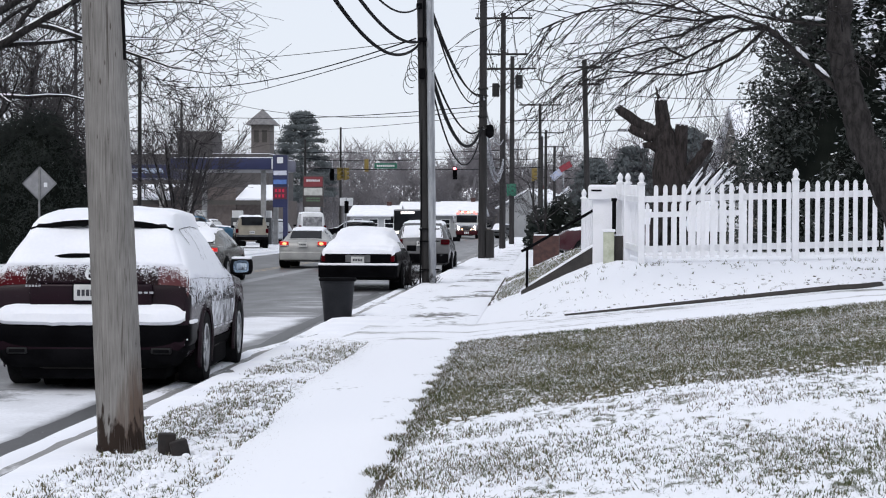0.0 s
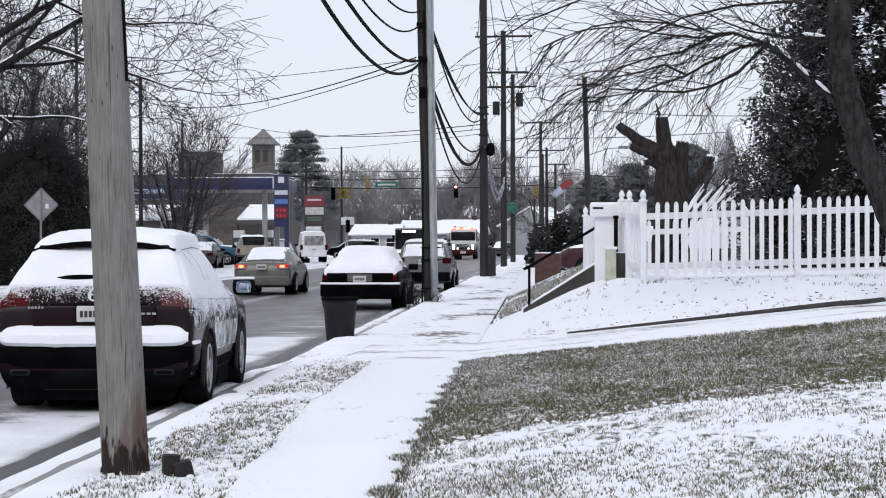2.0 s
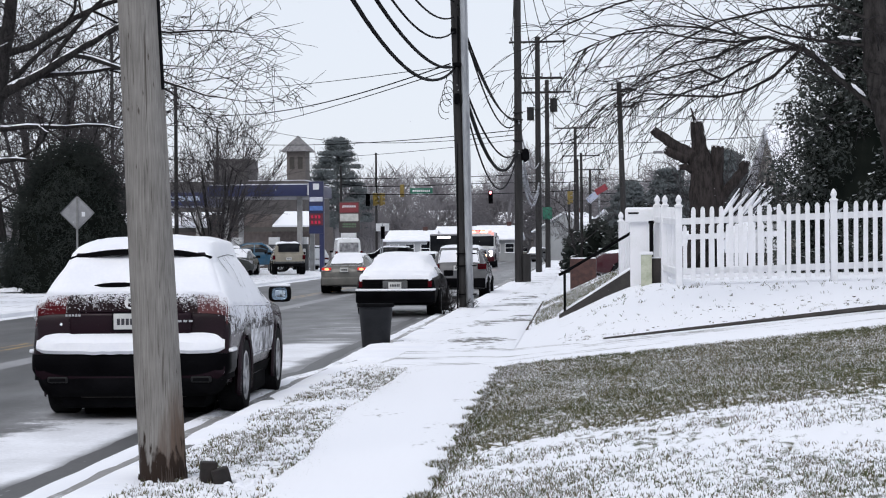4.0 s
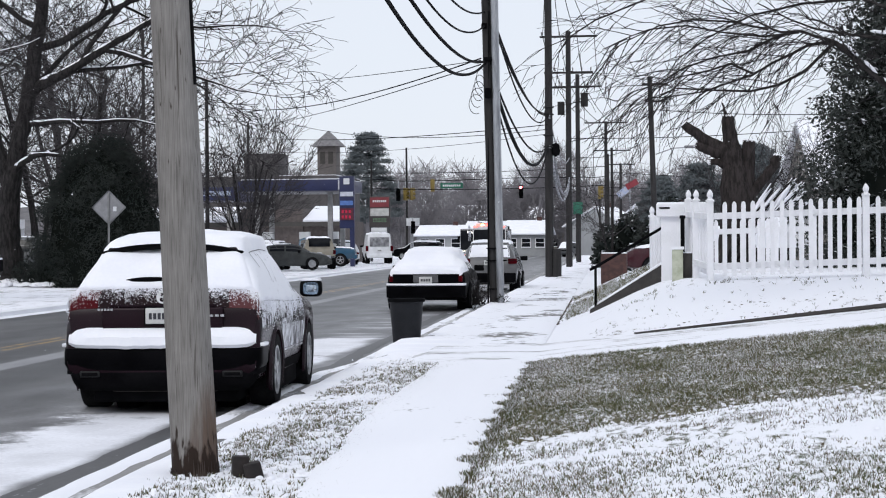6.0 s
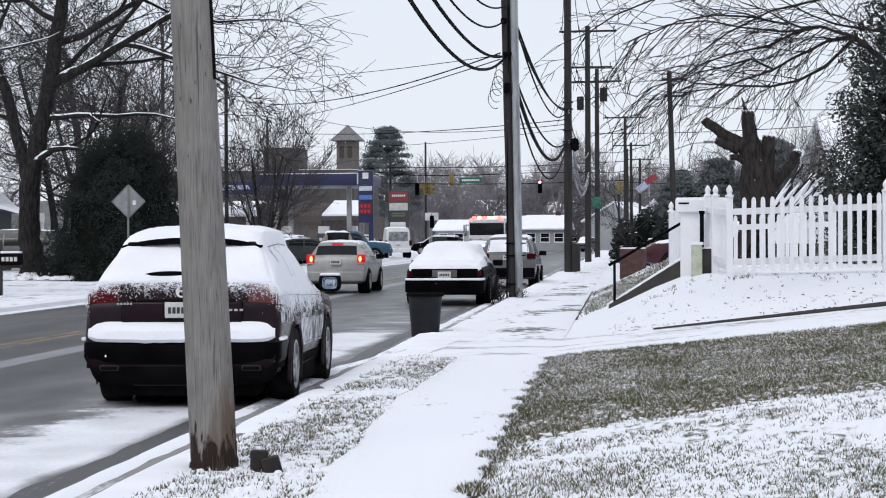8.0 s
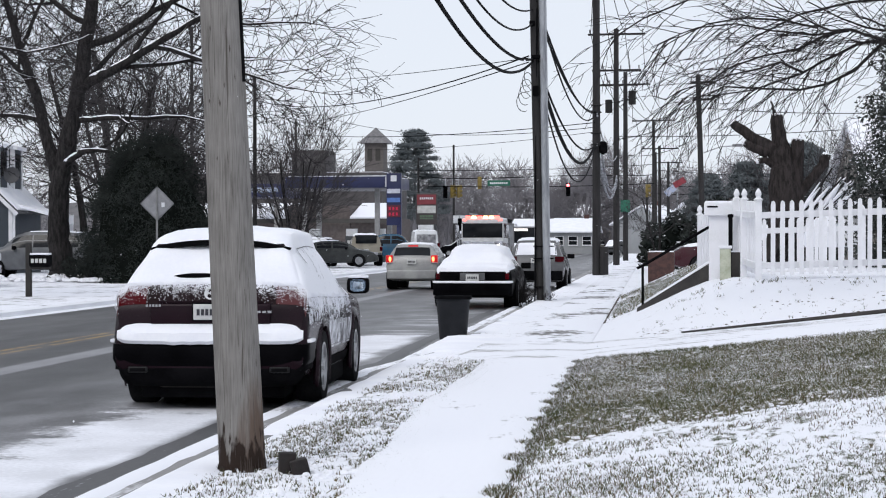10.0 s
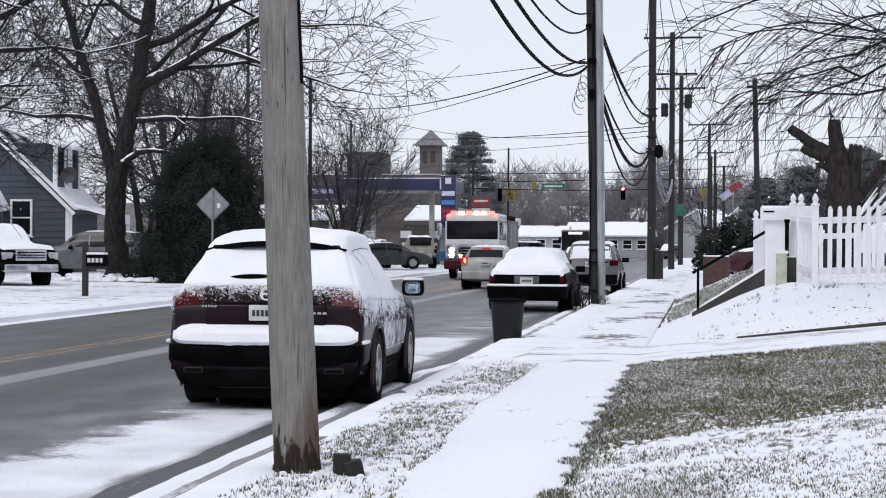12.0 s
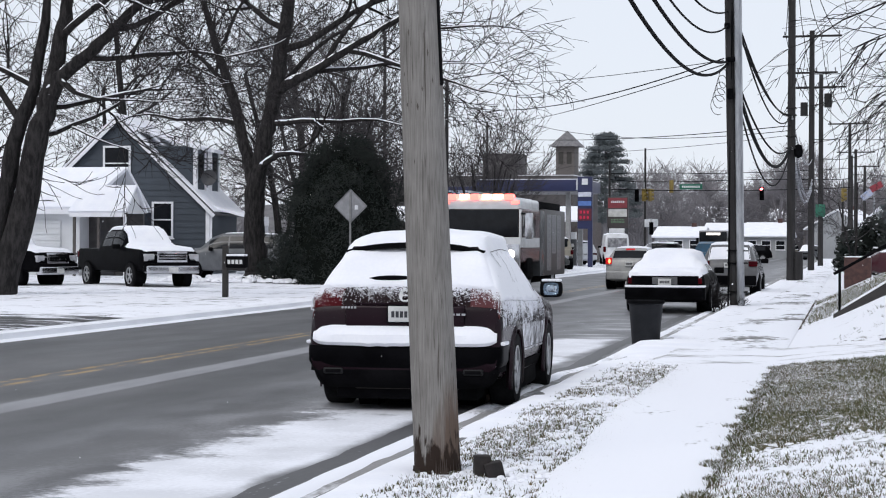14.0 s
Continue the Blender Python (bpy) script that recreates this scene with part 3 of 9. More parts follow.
def crumbs(t, yr, sr, count, seed, zr, mirror=False, both=False, lift=0.0):
    """Small frozen crumbs of snow on the body's skin, thicker towards the top of the height range zr."""
    rng = random.Random(seed)
    bm = bmesh.new()
    for _ in range(count):
        y, sec = rng.uniform(*yr), rng.uniform(*sr)
        p = on_section(t, y, sec)
        k = (p.z - zr[0]) / (zr[1] - zr[0])
        if rng.random() > min(1, max(0, k)) ** 1.5 * (0.7 + 0.9 * noise.noise((p.x * 9, y * 9, p.z * 9))) + 0.02:
            continue
        g = rng.choice((-1, 1)) if both else (-1 if mirror else 1)
        r = rng.uniform(0.002, 0.0056)
        c = Vector((g * p.x + g * (lift + 0.006 * (sec < 9)), y - 0.016 * both - lift, p.z + 0.010 * (sec > 8)))
        tip = [bm.verts.new(c + Vector(d) * r * rng.uniform(0.7, 1.3)) for d in ((1.3, 0, 0), (0, 1, 0), (-1.3, 0, 0), (0, -1, 0), (0, 0, 0.9), (0, 0, -0.9))]
        for q in ((0, 1, 4), (1, 2, 4), (2, 3, 4), (3, 0, 4), (1, 0, 5), (2, 1, 5), (3, 2, 5), (0, 3, 5)):
            bm.faces.new([tip[i] for i in q])
    return bm


def lin(a, b, n):
    return [a + (b - a) * i / (n - 1) for i in range(n)]


def body_bm(t):
    bm = bmesh.new()
    ys = sorted(set([round(v, 4) for v in lin(t[0, 0], t[-1, 0], 46)] + [round(float(v), 4) for v in t[:, 0]]))
    rings = []
    for y in ys:
        h = section(t, y)
        ring = [bm.verts.new((x, y, z)) for x, z in h] + [bm.verts.new((-x, y, z)) for x, z in h[-2:0:-1]]
        rings.append(ring)
    n = len(rings[0])
    for a, b in zip(rings, rings[1:]):
        for i in range(n):
            bm.faces.new((a[i], a[(i + 1) % n], b[(i + 1) % n], b[i]))
    bm.faces.new(rings[0])
    bm.faces.new(rings[-1][::-1])
    bmesh.ops.recalc_face_normals(bm, faces=bm.faces)
    return bm


WHEELS = {}


def wheel(car, x, y, r, w, side, spokes=5, mat=None):
    key = (r, w, spokes, mat.name if mat else "")
    if key not in WHEELS:
        bm = lathe(bmesh.new(), [(r * 0.66, -w * 0.46), (r * 0.80, -w / 2), (r * 0.95, -w * 0.47), (r, -w * 0.36), (r, w * 0.36), (r * 0.95, w * 0.47), (r * 0.80, w / 2), (r * 0.66, w * 0.46)], 28, "X", caps=False)
        tyre = part("tyre", bm, RUBBER)
        bm = lathe(bmesh.new(), [(r * 0.67, -w * 0.40), (r * 0.67, w * 0.46), (r * 0.60, w * 0.46), (r * 0.58, w * 0.30), (r * 0.10, w * 0.30)], 28, "X")
        for k in range(spokes):
            a = 2 * math.pi * k / spokes
            b2 = bmesh.new()
            box(b2, w * 0.30, w * 0.42, -r * 0.07, r * 0.07, 0, r * 0.62, 0.008, 1)
            bmesh.ops.rotate(b2, verts=b2.verts, cent=(0, 0, 0), matrix=Matrix.Rotation(a, 3, "X"))
            me = bpy.data.meshes.new("tmp")
            b2.to_mesh(me)
            b2.free()
            bm.from_mesh(me)
            bpy.data.meshes.remove(me)
        tube(bm, (w * 0.3, 0, 0), (w * 0.46, 0, 0), r * 0.13, r * 0.10, 12)
        rim = part("wheel", bm, mat or ALLOY)
        WHEELS[key] = (rim.data, tyre.data)
        bpy.data.objects.remove(rim)
        bpy.data.objects.remove(tyre)
    rd, td = WHEELS[key]
    wh = new("wheel", rd)
    wh.parent = car
    wh.matrix_basis = pose(x - side * w * 0.46, y, r, 0, 0, 0 if side > 0 else 180)
    ty = new("tyre", td)
    ty.parent = wh
    return wh


def bars(parent, x0, x1, z0, z1, y, n, mat, name="lettering", rows=1):
    """Plain bars in place of writing, on a face that looks to -y."""
    bm = bmesh.new()
    w = (x1 - x0) / n
    for r in range(rows):
        h = (z1 - z0) / rows
        for i in range(n):
            box(bm, x0 + w * (i + 0.15), x0 + w * (i + 0.85), y - 0.004, y, z0 + h * (r + 0.15), z0 + h * (r + 0.85))
    return part(name, bm, mat, parent, smooth=False)


def arches(car, t, axles, r, w):
    # black discs proud of the closed body stand in for shaded wheel wells
    for y in axles:
        for sx in (-1, 1):
            bm = bmesh.new()
            x = sx * (float(np.interp(y, t[:, 0], t[:, 4])) + 0.004)
            tube(bm, (x - sx * 0.30, y, r), (x, y, r), r * 1.13, r * 1.13, 28)
            part("wheel_arch", bm, BLACK, car)


def lamp_dome(x, y, z, rx, rz):
    bm = bmesh.new()
    bmesh.ops.create_uvsphere(bm, u_segments=14, v_segments=8, radius=1, matrix=Matrix.Translation((x, y, z)) @ Matrix.Diagonal((rx, 0.015, rz, 1)))
    return bm


def simple_car(name, m, table, paint_mat, label, category, axles, r=0.33, tw=0.22, snow=0.04, tail=None, head=None, glass=None, windows=None, snow_on=(), plate=True, group="", lamps_z=(0.7, 0.85), lamp_w=(0.55, 0.85), screen=None, back=None, thirdlamp=None, rear_mat=None):
    """A car: lofted body, glazing, wheels, lamps, plates, bumpers, mirrors and the snow that lies on it."""
    t = spread(table)
    car = thing(name, m, label, category, group)
    part("body", body_bm(t), paint_mat, car)
    arches(car, t, axles, r, tw)
    for y in axles:
        wd = float(np.interp(y, t[:, 0], t[:, 4]))
        wheel(car, wd + 0.042, y, r, tw, 1)
        wheel(car, -wd - 0.042, y, r, tw, -1)
    g = glass or GLASS
    for (a, b) in windows or ():
        part("side_window", patch_bm(t, lin(a, b, 7), lin(6.25, 7.9, 4), 0.006), g, car)
        part("side_window", patch_bm(t, lin(a, b, 7), lin(6.25, 7.9, 4), 0.006, mirror=True), g, car)
    if screen:
        part("windscreen", patch_bm(t, lin(*screen, 8), lin(9.02, 11, 5), 0.006, both=True), g, car)
    if back:
        part("rear_window", patch_bm(t, lin(*back, 8), lin(9.02, 11, 5), 0.006, both=True), g, car)
    for (a, b, s, th) in snow_on:
        part("snow_cover", patch_bm(t, lin(a, b, 12), lin(s, 11, 6), 0.008, thick=th, both=True, rough=0.5), SNOW, car, "fresh snow lying on the vehicle")
    y0, y1 = t[0, 0], t[-1, 0]
    wr, wf = t[2, 4], t[-3, 4]
    lz0, lz1 = lamps_z
    for sx in (-1, 1):
        a, b = lamp_w
        tl = part("tail_lamp", boxed(sx * a * wr, sx * b * wr + sx * 0.1 * wr, y0 - 0.0, y0 + 0.22, lz0, lz1, 0.025), tail or REDLENS, car)
        if tail is BRAKE:
            xc, zc = sx * (a * 0.4 + b * 0.6) * wr, (lz0 + lz1) / 2
            part("bulb_glow", lamp_dome(xc, y0 - 0.006, zc, (b - a) * wr * 0.36, (lz1 - lz0) * 0.34), GLOW, tl, "bright orange glow of the bulb")
            part("lamp_rim", boxed(sx * a * wr, sx * (b + 0.1) * wr, y0 - 0.004, y0 + 0.02, lz0 - 0.012, lz0 + 0.02, 0.006, 1), CHROME, tl)
        else:
            for q in (0.33, 0.66):
                zz = lz0 + (lz1 - lz0) * q
                part("lens_rib", boxed(sx * (a + 0.02) * wr, sx * (b + 0.06) * wr, y0 - 0.006, y0 + 0.01, zz - 0.006, zz + 0.006), BLACK, tl, smooth=False)
        part("head_lamp", boxed(sx * a * wf, sx * b * wf + sx * 0.06 * wf, y1 - 0.25, y1 - 0.0, lz0 - 0.08, lz1 - 0.06, 0.03), head or LENS, car)
        ym = float(windows[-1][1]) - 0.12 if windows else 0.5
        zm = float(np.interp(ym, t[:, 0], t[:, 2])) + 0.06
        wm = float(np.interp(ym, t[:, 0], t[:, 4]))
        part("mirror", boxed(sx * wm * 0.95, sx * (wm + 0.2), ym - 0.06, ym + 0.06, zm - 0.06, zm + 0.09, 0.03), BLACK, car)
    zb0 = t[1, 1]
    part("rear_bumper", boxed(-wr * 0.96, wr * 0.96, y0 - 0.05, y0 + 0.2, zb0 + 0.0, zb0 + 0.30, 0.05, 3), rear_mat or paint_mat, car)
    part("front_bumper", boxed(-wf * 0.95, wf * 0.95, y1 - 0.2, y1 + 0.05, zb0 + 0.0, zb0 + 0.28, 0.05, 3), paint_mat, car)
    part("grille", boxed(-wf * 0.5, wf * 0.5, y1 - 0.05, y1 + 0.012, lz0 - 0.12, lz1 - 0.08, 0.02), BLACK, car)
    if plate:
        pl = part("number_plate", boxed(-0.155, 0.155, y0 - 0.062, y0 - 0.03, lz0 - 0.04, lz0 + 0.12, 0.005, 1), PLATE, car)
        bars(pl, -0.12, 0.12, lz0, lz0 + 0.08, y0 - 0.062, 6, INK)
    if thirdlamp:
        zt = float(np.interp(thirdlamp, t[:, 0], t[:, 3]))
        part("high_brake_lamp", boxed(-0.17, 0.17, thirdlamp - 0.06, thirdlamp, zt - 0.05, zt + 0.03, 0.01, 1), BRAKE, car)
    return car


SEDAN = [(-2.42, 0.35, 0.62, 0.63, 0.70, 0.6), (-2.36, 0.28, 0.86, 0.90, 0.84, 0.68), (-2.25, 0.26, 0.95, 1.00, 0.88, 0.70), (-1.65, 0.22, 0.97, 1.03, 0.91, 0.66), (-1.15, 0.2, 0.98, 1.34, 0.92, 0.60), (-0.7, 0.2, 0.98, 1.43, 0.92, 0.60),
         (0.2, 0.2, 0.96, 1.45, 0.92, 0.60), (0.7, 0.2, 0.95, 1.33, 0.92, 0.61), (1.25, 0.2, 0.94, 1.00, 0.91, 0.70), (2.0, 0.22, 0.82, 0.86, 0.88, 0.70), (2.32, 0.26, 0.70, 0.73, 0.82, 0.66), (2.42, 0.35, 0.55, 0.57, 0.66, 0.5)]
SUV = [(-2.30, 0.42, 0.70, 0.72, 0.76, 0.6), (-2.25, 0.36, 0.95, 1.00, 0.88, 0.74), (-2.17, 0.34, 1.02, 1.12, 0.90, 0.74), (-1.95, 0.3, 1.05, 1.50, 0.91, 0.68), (-1.75, 0.28, 1.05, 1.64, 0.915, 0.66), (-0.6, 0.26, 1.04, 1.69, 0.92, 0.66),
       (0.3, 0.26, 1.03, 1.68, 0.92, 0.66), (0.65, 0.26, 1.03, 1.55, 0.92, 0.66), (1.15, 0.26, 1.02, 1.10, 0.92, 0.74), (2.0, 0.28, 0.95, 1.0, 0.90, 0.74), (2.22, 0.32, 0.82, 0.86, 0.86, 0.7), (2.30, 0.4, 0.6, 0.62, 0.7, 0.55)]
HATCH = [(-2.15, 0.42, 0.70, 0.72, 0.72, 0.6), (-2.10, 0.34, 0.92, 0.97, 0.85, 0.70), (-2.03, 0.32, 1.0, 1.10, 0.87, 0.70), (-1.72, 0.28, 1.02, 1.42, 0.88, 0.64), (-1.55, 0.26, 1.02, 1.50, 0.88, 0.62), (-0.4, 0.24, 1.0, 1.53, 0.885, 0.62),
         (0.4, 0.24, 0.98, 1.50, 0.885, 0.62), (0.7, 0.24, 0.98, 1.38, 0.885, 0.63), (1.2, 0.24, 0.98, 1.06, 0.88, 0.70), (1.95, 0.26, 0.9, 0.94, 0.86, 0.7), (2.15, 0.3, 0.78, 0.81, 0.82, 0.66), (2.22, 0.4, 0.58, 0.6, 0.66, 0.5)]
PICKUP = [(-2.75, 0.5, 0.75, 0.77, 0.8, 0.7), (-2.70, 0.45, 1.10, 1.13, 0.94, 0.86), (-2.6, 0.44, 1.12, 1.15, 0.95, 0.86), (-0.95, 0.42, 1.13, 1.16, 0.96, 0.86), (-0.85, 0.42, 1.13, 1.72, 0.96, 0.70), (-0.4, 0.42, 1.14, 1.86, 0.96, 0.70),
          (0.5, 0.42, 1.14, 1.86, 0.96, 0.70), (0.8, 0.42, 1.14, 1.72, 0.96, 0.70), (1.25, 0.42, 1.15, 1.22, 0.96, 0.82), (2.4, 0.45, 1.10, 1.14, 0.95, 0.84), (2.66, 0.48, 1.02, 1.06, 0.92, 0.82), (2.75, 0.55, 0.8, 0.82, 0.82, 0.7)]
CAPPED = [r if not -2.65 < r[0] < -0.9 else (r[0], r[1], r[2], 1.80, r[4], 0.74) for r in PICKUP]
VAN = [(-2.75, 0.45, 0.8, 0.82, 0.8, 0.7), (-2.70, 0.4, 1.2, 2.2, 0.95, 0.82), (-2.6, 0.38, 1.2, 2.42, 0.98, 0.84), (0.9, 0.36, 1.2, 2.45, 0.99, 0.84), (1.5, 0.36, 1.2, 2.2, 0.99, 0.82), (2.0, 0.36, 1.2, 1.32, 0.98, 0.84), (2.6, 0.4, 1.0, 1.05, 0.94, 0.8), (2.75, 0.5, 0.7, 0.72, 0.8, 0.7)]

SILVER = paint("silver_paint", (0.36, 0.36, 0.35), (0.26, 0.26, 0.26))
GREYP = paint("grey_paint", (0.085, 0.09, 0.095), (0.06, 0.062, 0.066), spec=0.1)
BEIGE = paint("champagne_paint", (0.33, 0.30, 0.24), (0.25, 0.23, 0.19))
WHITEP = paint("white_paint", (0.72, 0.73, 0.75), (0.60, 0.61, 0.62))
BLACKP = paint("black_paint", (0.0025, 0.0025, 0.003), (0.005, 0.005, 0.006), rough=0.3, dusty=0.03, spec=0.008)
DKGREEN = paint("dark_green_paint", (0.040, 0.043, 0.042), (0.062, 0.065, 0.064), spec=0.3)
BLUEP = paint("teal_blue_paint", (0.025, 0.085, 0.15), (0.03, 0.07, 0.11))
PLUM = paint("dark_burgundy_paint", (0.0150, 0.0066, 0.0105), (0.009, 0.0040, 0.0066), spec=0.12)
ENGINE_RED = paint("engine_red_paint", (0.062, 0.009, 0.012), (0.040, 0.007, 0.010), spec=0.2)


def ground_pose(x, y, z=0.0, rz=0.0):
    return pose(x, y, z, 0, 0, rz)


MDX = [(-2.47, 0.42, 0.56, 0.58, 0.84, 0.74), (-2.44, 0.36, 0.60, 0.64, 0.93, 0.86), (-2.38, 0.34, 0.78, 0.82, 0.955, 0.90), (-2.345, 0.34, 0.90, 0.97, 0.965, 0.93), (-2.30, 0.33, 1.02, 1.10, 0.97, 0.925), (-2.24, 0.32, 1.08, 1.17, 0.975, 0.91), (-2.19, 0.31, 1.10, 1.215, 0.975, 0.885),
       (-1.98, 0.29, 1.11, 1.45, 0.985, 0.79), (-1.83, 0.28, 1.11, 1.605, 0.99, 0.715), (-1.5, 0.27, 1.10, 1.675, 0.99, 0.67), (-0.6, 0.26, 1.07, 1.715, 0.985, 0.64), (0.1, 0.26, 1.05, 1.69, 0.985, 0.63), (0.5, 0.26, 1.04, 1.57, 0.985, 0.63), (1.15, 0.26, 1.03, 1.12, 0.985, 0.74),
       (2.0, 0.3, 0.96, 1.01, 0.97, 0.78), (2.28, 0.34, 0.84, 0.88, 0.92, 0.74), (2.36, 0.42, 0.6, 0.62, 0.76, 0.6)]


def bow(x0, x1, y, z, n, droop, back, h, d):
    """A bar bowed across the car, its ends lower and further forward."""
    bm = bmesh.new()
    rows = []
    for i in range(n + 1):
        k = 2 * i / n - 1
        x = (x0 + x1) / 2 + (x1 - x0) / 2 * k
        zz, yy = z - droop * abs(k) ** 2.6, y + back * k * k
        hh = h * (1.25 if abs(k) > 0.72 else 1.0) * (0.25 if abs(k) > 0.97 else 1)
        rows.append([bm.verts.new(c) for c in ((x, yy, zz - hh), (x, yy - 0.015, zz), (x, yy + d, zz + 0.005), (x, yy + d, zz - hh))])
    for a, b in zip(rows, rows[1:]):
        for i in range(4):
            bm.faces.new((a[i], a[(i + 1) % 4], b[(i + 1) % 4], b[i]))
    bm.faces.new(rows[0])
    bm.faces.new(rows[-1][::-1])
    bmesh.ops.recalc_face_normals(bm, faces=bm.faces)
    return bm


def cut_arches(bm, axles, r):
    """Opens the wheel wells in a lofted body."""
    near = [e for e in bm.edges if any(math.hypot((e.verts[0].co.y + e.verts[1].co.y) / 2 - a, (e.verts[0].co.z + e.verts[1].co.z) / 2 - r) < 2.0 * r for a in axles) and abs(e.verts[0].co.x + e.verts[1].co.x) > 1.2]
    bmesh.ops.subdivide_edges(bm, edges=near, cuts=3, use_grid_fill=True)
    gone = [f for f in bm.faces if abs(f.calc_center_median().x) > 0.6 and any(math.hypot(f.calc_center_median().y - a, f.calc_center_median().z - r) < 1.16 * r for a in axles)]
    bmesh.ops.delete(bm, geom=gone, context="FACES")
    return bm


def arch_flare(t, axle, r, mirror):
    """A raised lip round a wheel well, lying on the body's side."""
    bm, rows, g = bmesh.new(), [], -1 if mirror else 1
    for i in range(25):
        a = radians(-22 + 224 * i / 24)
        row = []
        for k, out in ((1.10, -0.05), (1.13, 0.008), (1.20, 0.022), (1.30, 0.010), (1.36, -0.012)):
            y, z = axle + math.cos(a) * r * k, max(0.2, r + math.sin(a) * r * k)
            w = float(np.interp(y, t[:, 0], t[:, 4]))
            row.append(bm.verts.new((g * (w + out - 0.05 * max(0, 0.45 - z)), y, z)))
        rows.append(row)
    for p, q in zip(rows, rows[1:]):
        for k in range(4):
            bm.faces.new((p[k], p[k + 1], q[k + 1], q[k]))
    bmesh.ops.recalc_face_normals(bm, faces=bm.faces)
    return bm


def wrapped(half, back, prof, lift=0.0, n=32, power=9):
    """A bumper skin: a profile of (y, z) carried across the car and round its corners; lift: its ends rise."""
    bm, rows = bmesh.new(), []
    for i in range(n + 1):
        a = math.pi * (i / n - 0.5)
        c, s = abs(math.cos(a)) ** 0.22, math.sin(a)
        x = half * math.copysign(abs(s) ** 0.30, s)
        rows.append([bm.verts.new((x * (1 - 0.04 * (j in (0, len(prof) - 1))), -back + (y + back) * c, z + lift * abs(s) ** power * (1 if j > 1 else 0))) for j, (y, z) in enumerate(prof)])
    for a, b in zip(rows, rows[1:]):
        for i in range(len(prof) - 1):
            bm.faces.new((a[i], a[i + 1], b[i + 1], b[i]))
    bmesh.ops.recalc_face_normals(bm, faces=bm.faces)
    return bm


def build_parked_suv():
    """The plum sport utility parked at the kerb, its back to the viewer."""
    t = spread(MDX)
    car = thing("parked_suv", ground_pose(-5.335, 19.72, -0.012, 5.4), "dark burgundy sport utility parked at the kerb under snow", "car")
    car.scale = (0.968, 1, 1)
    part("body", cut_arches(body_bm(t), (-1.375, 1.375), 0.37), PLUM, car, "dark burgundy body dusted with snow")
    for y in (-1.375, 1.375):
        for sx in (-1, 1):
            wheel(car, sx * 0.99, y, 0.37, 0.27, sx)
            well = bmesh.new()
            tube(well, (sx * 0.42, y, 0.39), (sx * 0.62, y, 0.39), 0.44, 0.44, 28)
            part("wheel_well", well, BLACK, car)
            part("wheel_flare", arch_flare(t, y, 0.37, sx < 0), PLUM, car)
    part("rear_window", patch_bm(t, lin(-2.17, -1.90, 6), lin(9.05, 11, 5), 0.006, both=True), GLASS, car)
    part("windscreen", patch_bm(t, lin(0.35, 1.05, 6), lin(9.05, 11, 5), 0.006, both=True), GLASS, car)
    for a, b in ((-1.75, -1.05), (-0.98, -0.05), (0.02, 0.78)):
        for mir in (False, True):
            part("side_window", patch_bm(t, lin(a, b, 6), lin(6.3, 7.9, 4), 0.006, mirror=mir), GLASS, car)
    part("roof_snow", patch_bm(t, lin(-1.88, 0.3, 20), lin(7.6, 11, 9), 0.01, thick=0.055, both=True, rough=0.35), SNOW, car, "thick fresh snow on the roof")
    part("rear_window_snow", patch_bm(t, lin(-2.215, -1.86, 14), lin(8.1, 11, 10), 0.012, thick=0.022, both=True, rough=0.5), SNOW, car, "snow sheet over the rear window")
    part("bonnet_snow", patch_bm(t, lin(0.35, 2.2, 14), lin(7.6, 11, 8), 0.01, thick=0.045, both=True, rough=0.4), SNOW, car)
    cling = snow_mix("clinging_snow", (0.020, 0.014, 0.018), (0.06, 0.055, 0.06), 0.72, 0.90, 7, bump=0.006)
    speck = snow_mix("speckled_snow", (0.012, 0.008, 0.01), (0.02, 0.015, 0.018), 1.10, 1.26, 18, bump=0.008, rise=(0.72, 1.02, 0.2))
    salt = snow_mix("salt_dusting", (0.04, 0.038, 0.042), (0.10, 0.095, 0.10), 0.86, 1.25, 6, bump=0.003)
    for mir in (False, True):
        part("side_snow", patch_bm(t, lin(-2.20, 1.05, 34), lin(5.75, 8.3, 8), 0.004, thick=0.012, mirror=mir, rough=0.9), cling, car, "wind-blown snow clinging to the glass and shoulder")
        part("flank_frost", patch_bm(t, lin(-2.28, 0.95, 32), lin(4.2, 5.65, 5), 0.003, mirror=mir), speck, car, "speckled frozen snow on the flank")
        part("door_dust", patch_bm(t, lin(-0.92, 1.0, 20), lin(2.9, 4.9, 6), 0.0025, mirror=mir), salt, car)
        for yy in (-1.02, 0.0):
            part("door_gap", patch_bm(t, lin(yy - 0.008, yy + 0.008, 2), lin(2.6, 5.6, 5), 0.006, mirror=mir), BLACK, car)
        for yy in (-0.75, 0.25):
            part("door_handle", patch_bm(t, lin(yy - 0.09, yy + 0.09, 4), lin(4.55, 4.75, 3), 0.02, mirror=mir), PLUM, car)
        part("sill", patch_bm(t, lin(-0.95, 0.95, 8), lin(1.3, 2.5, 3), 0.014, mirror=mir), BLACK, car)
        part("tail_lamp", patch_bm(t, lin(-2.308, -2.215, 10), lin(5.4, 9.55, 12), 0.006, thick=0.02, mirror=mir), REDLENS, car, "dark red tail lamp frosted with snow")
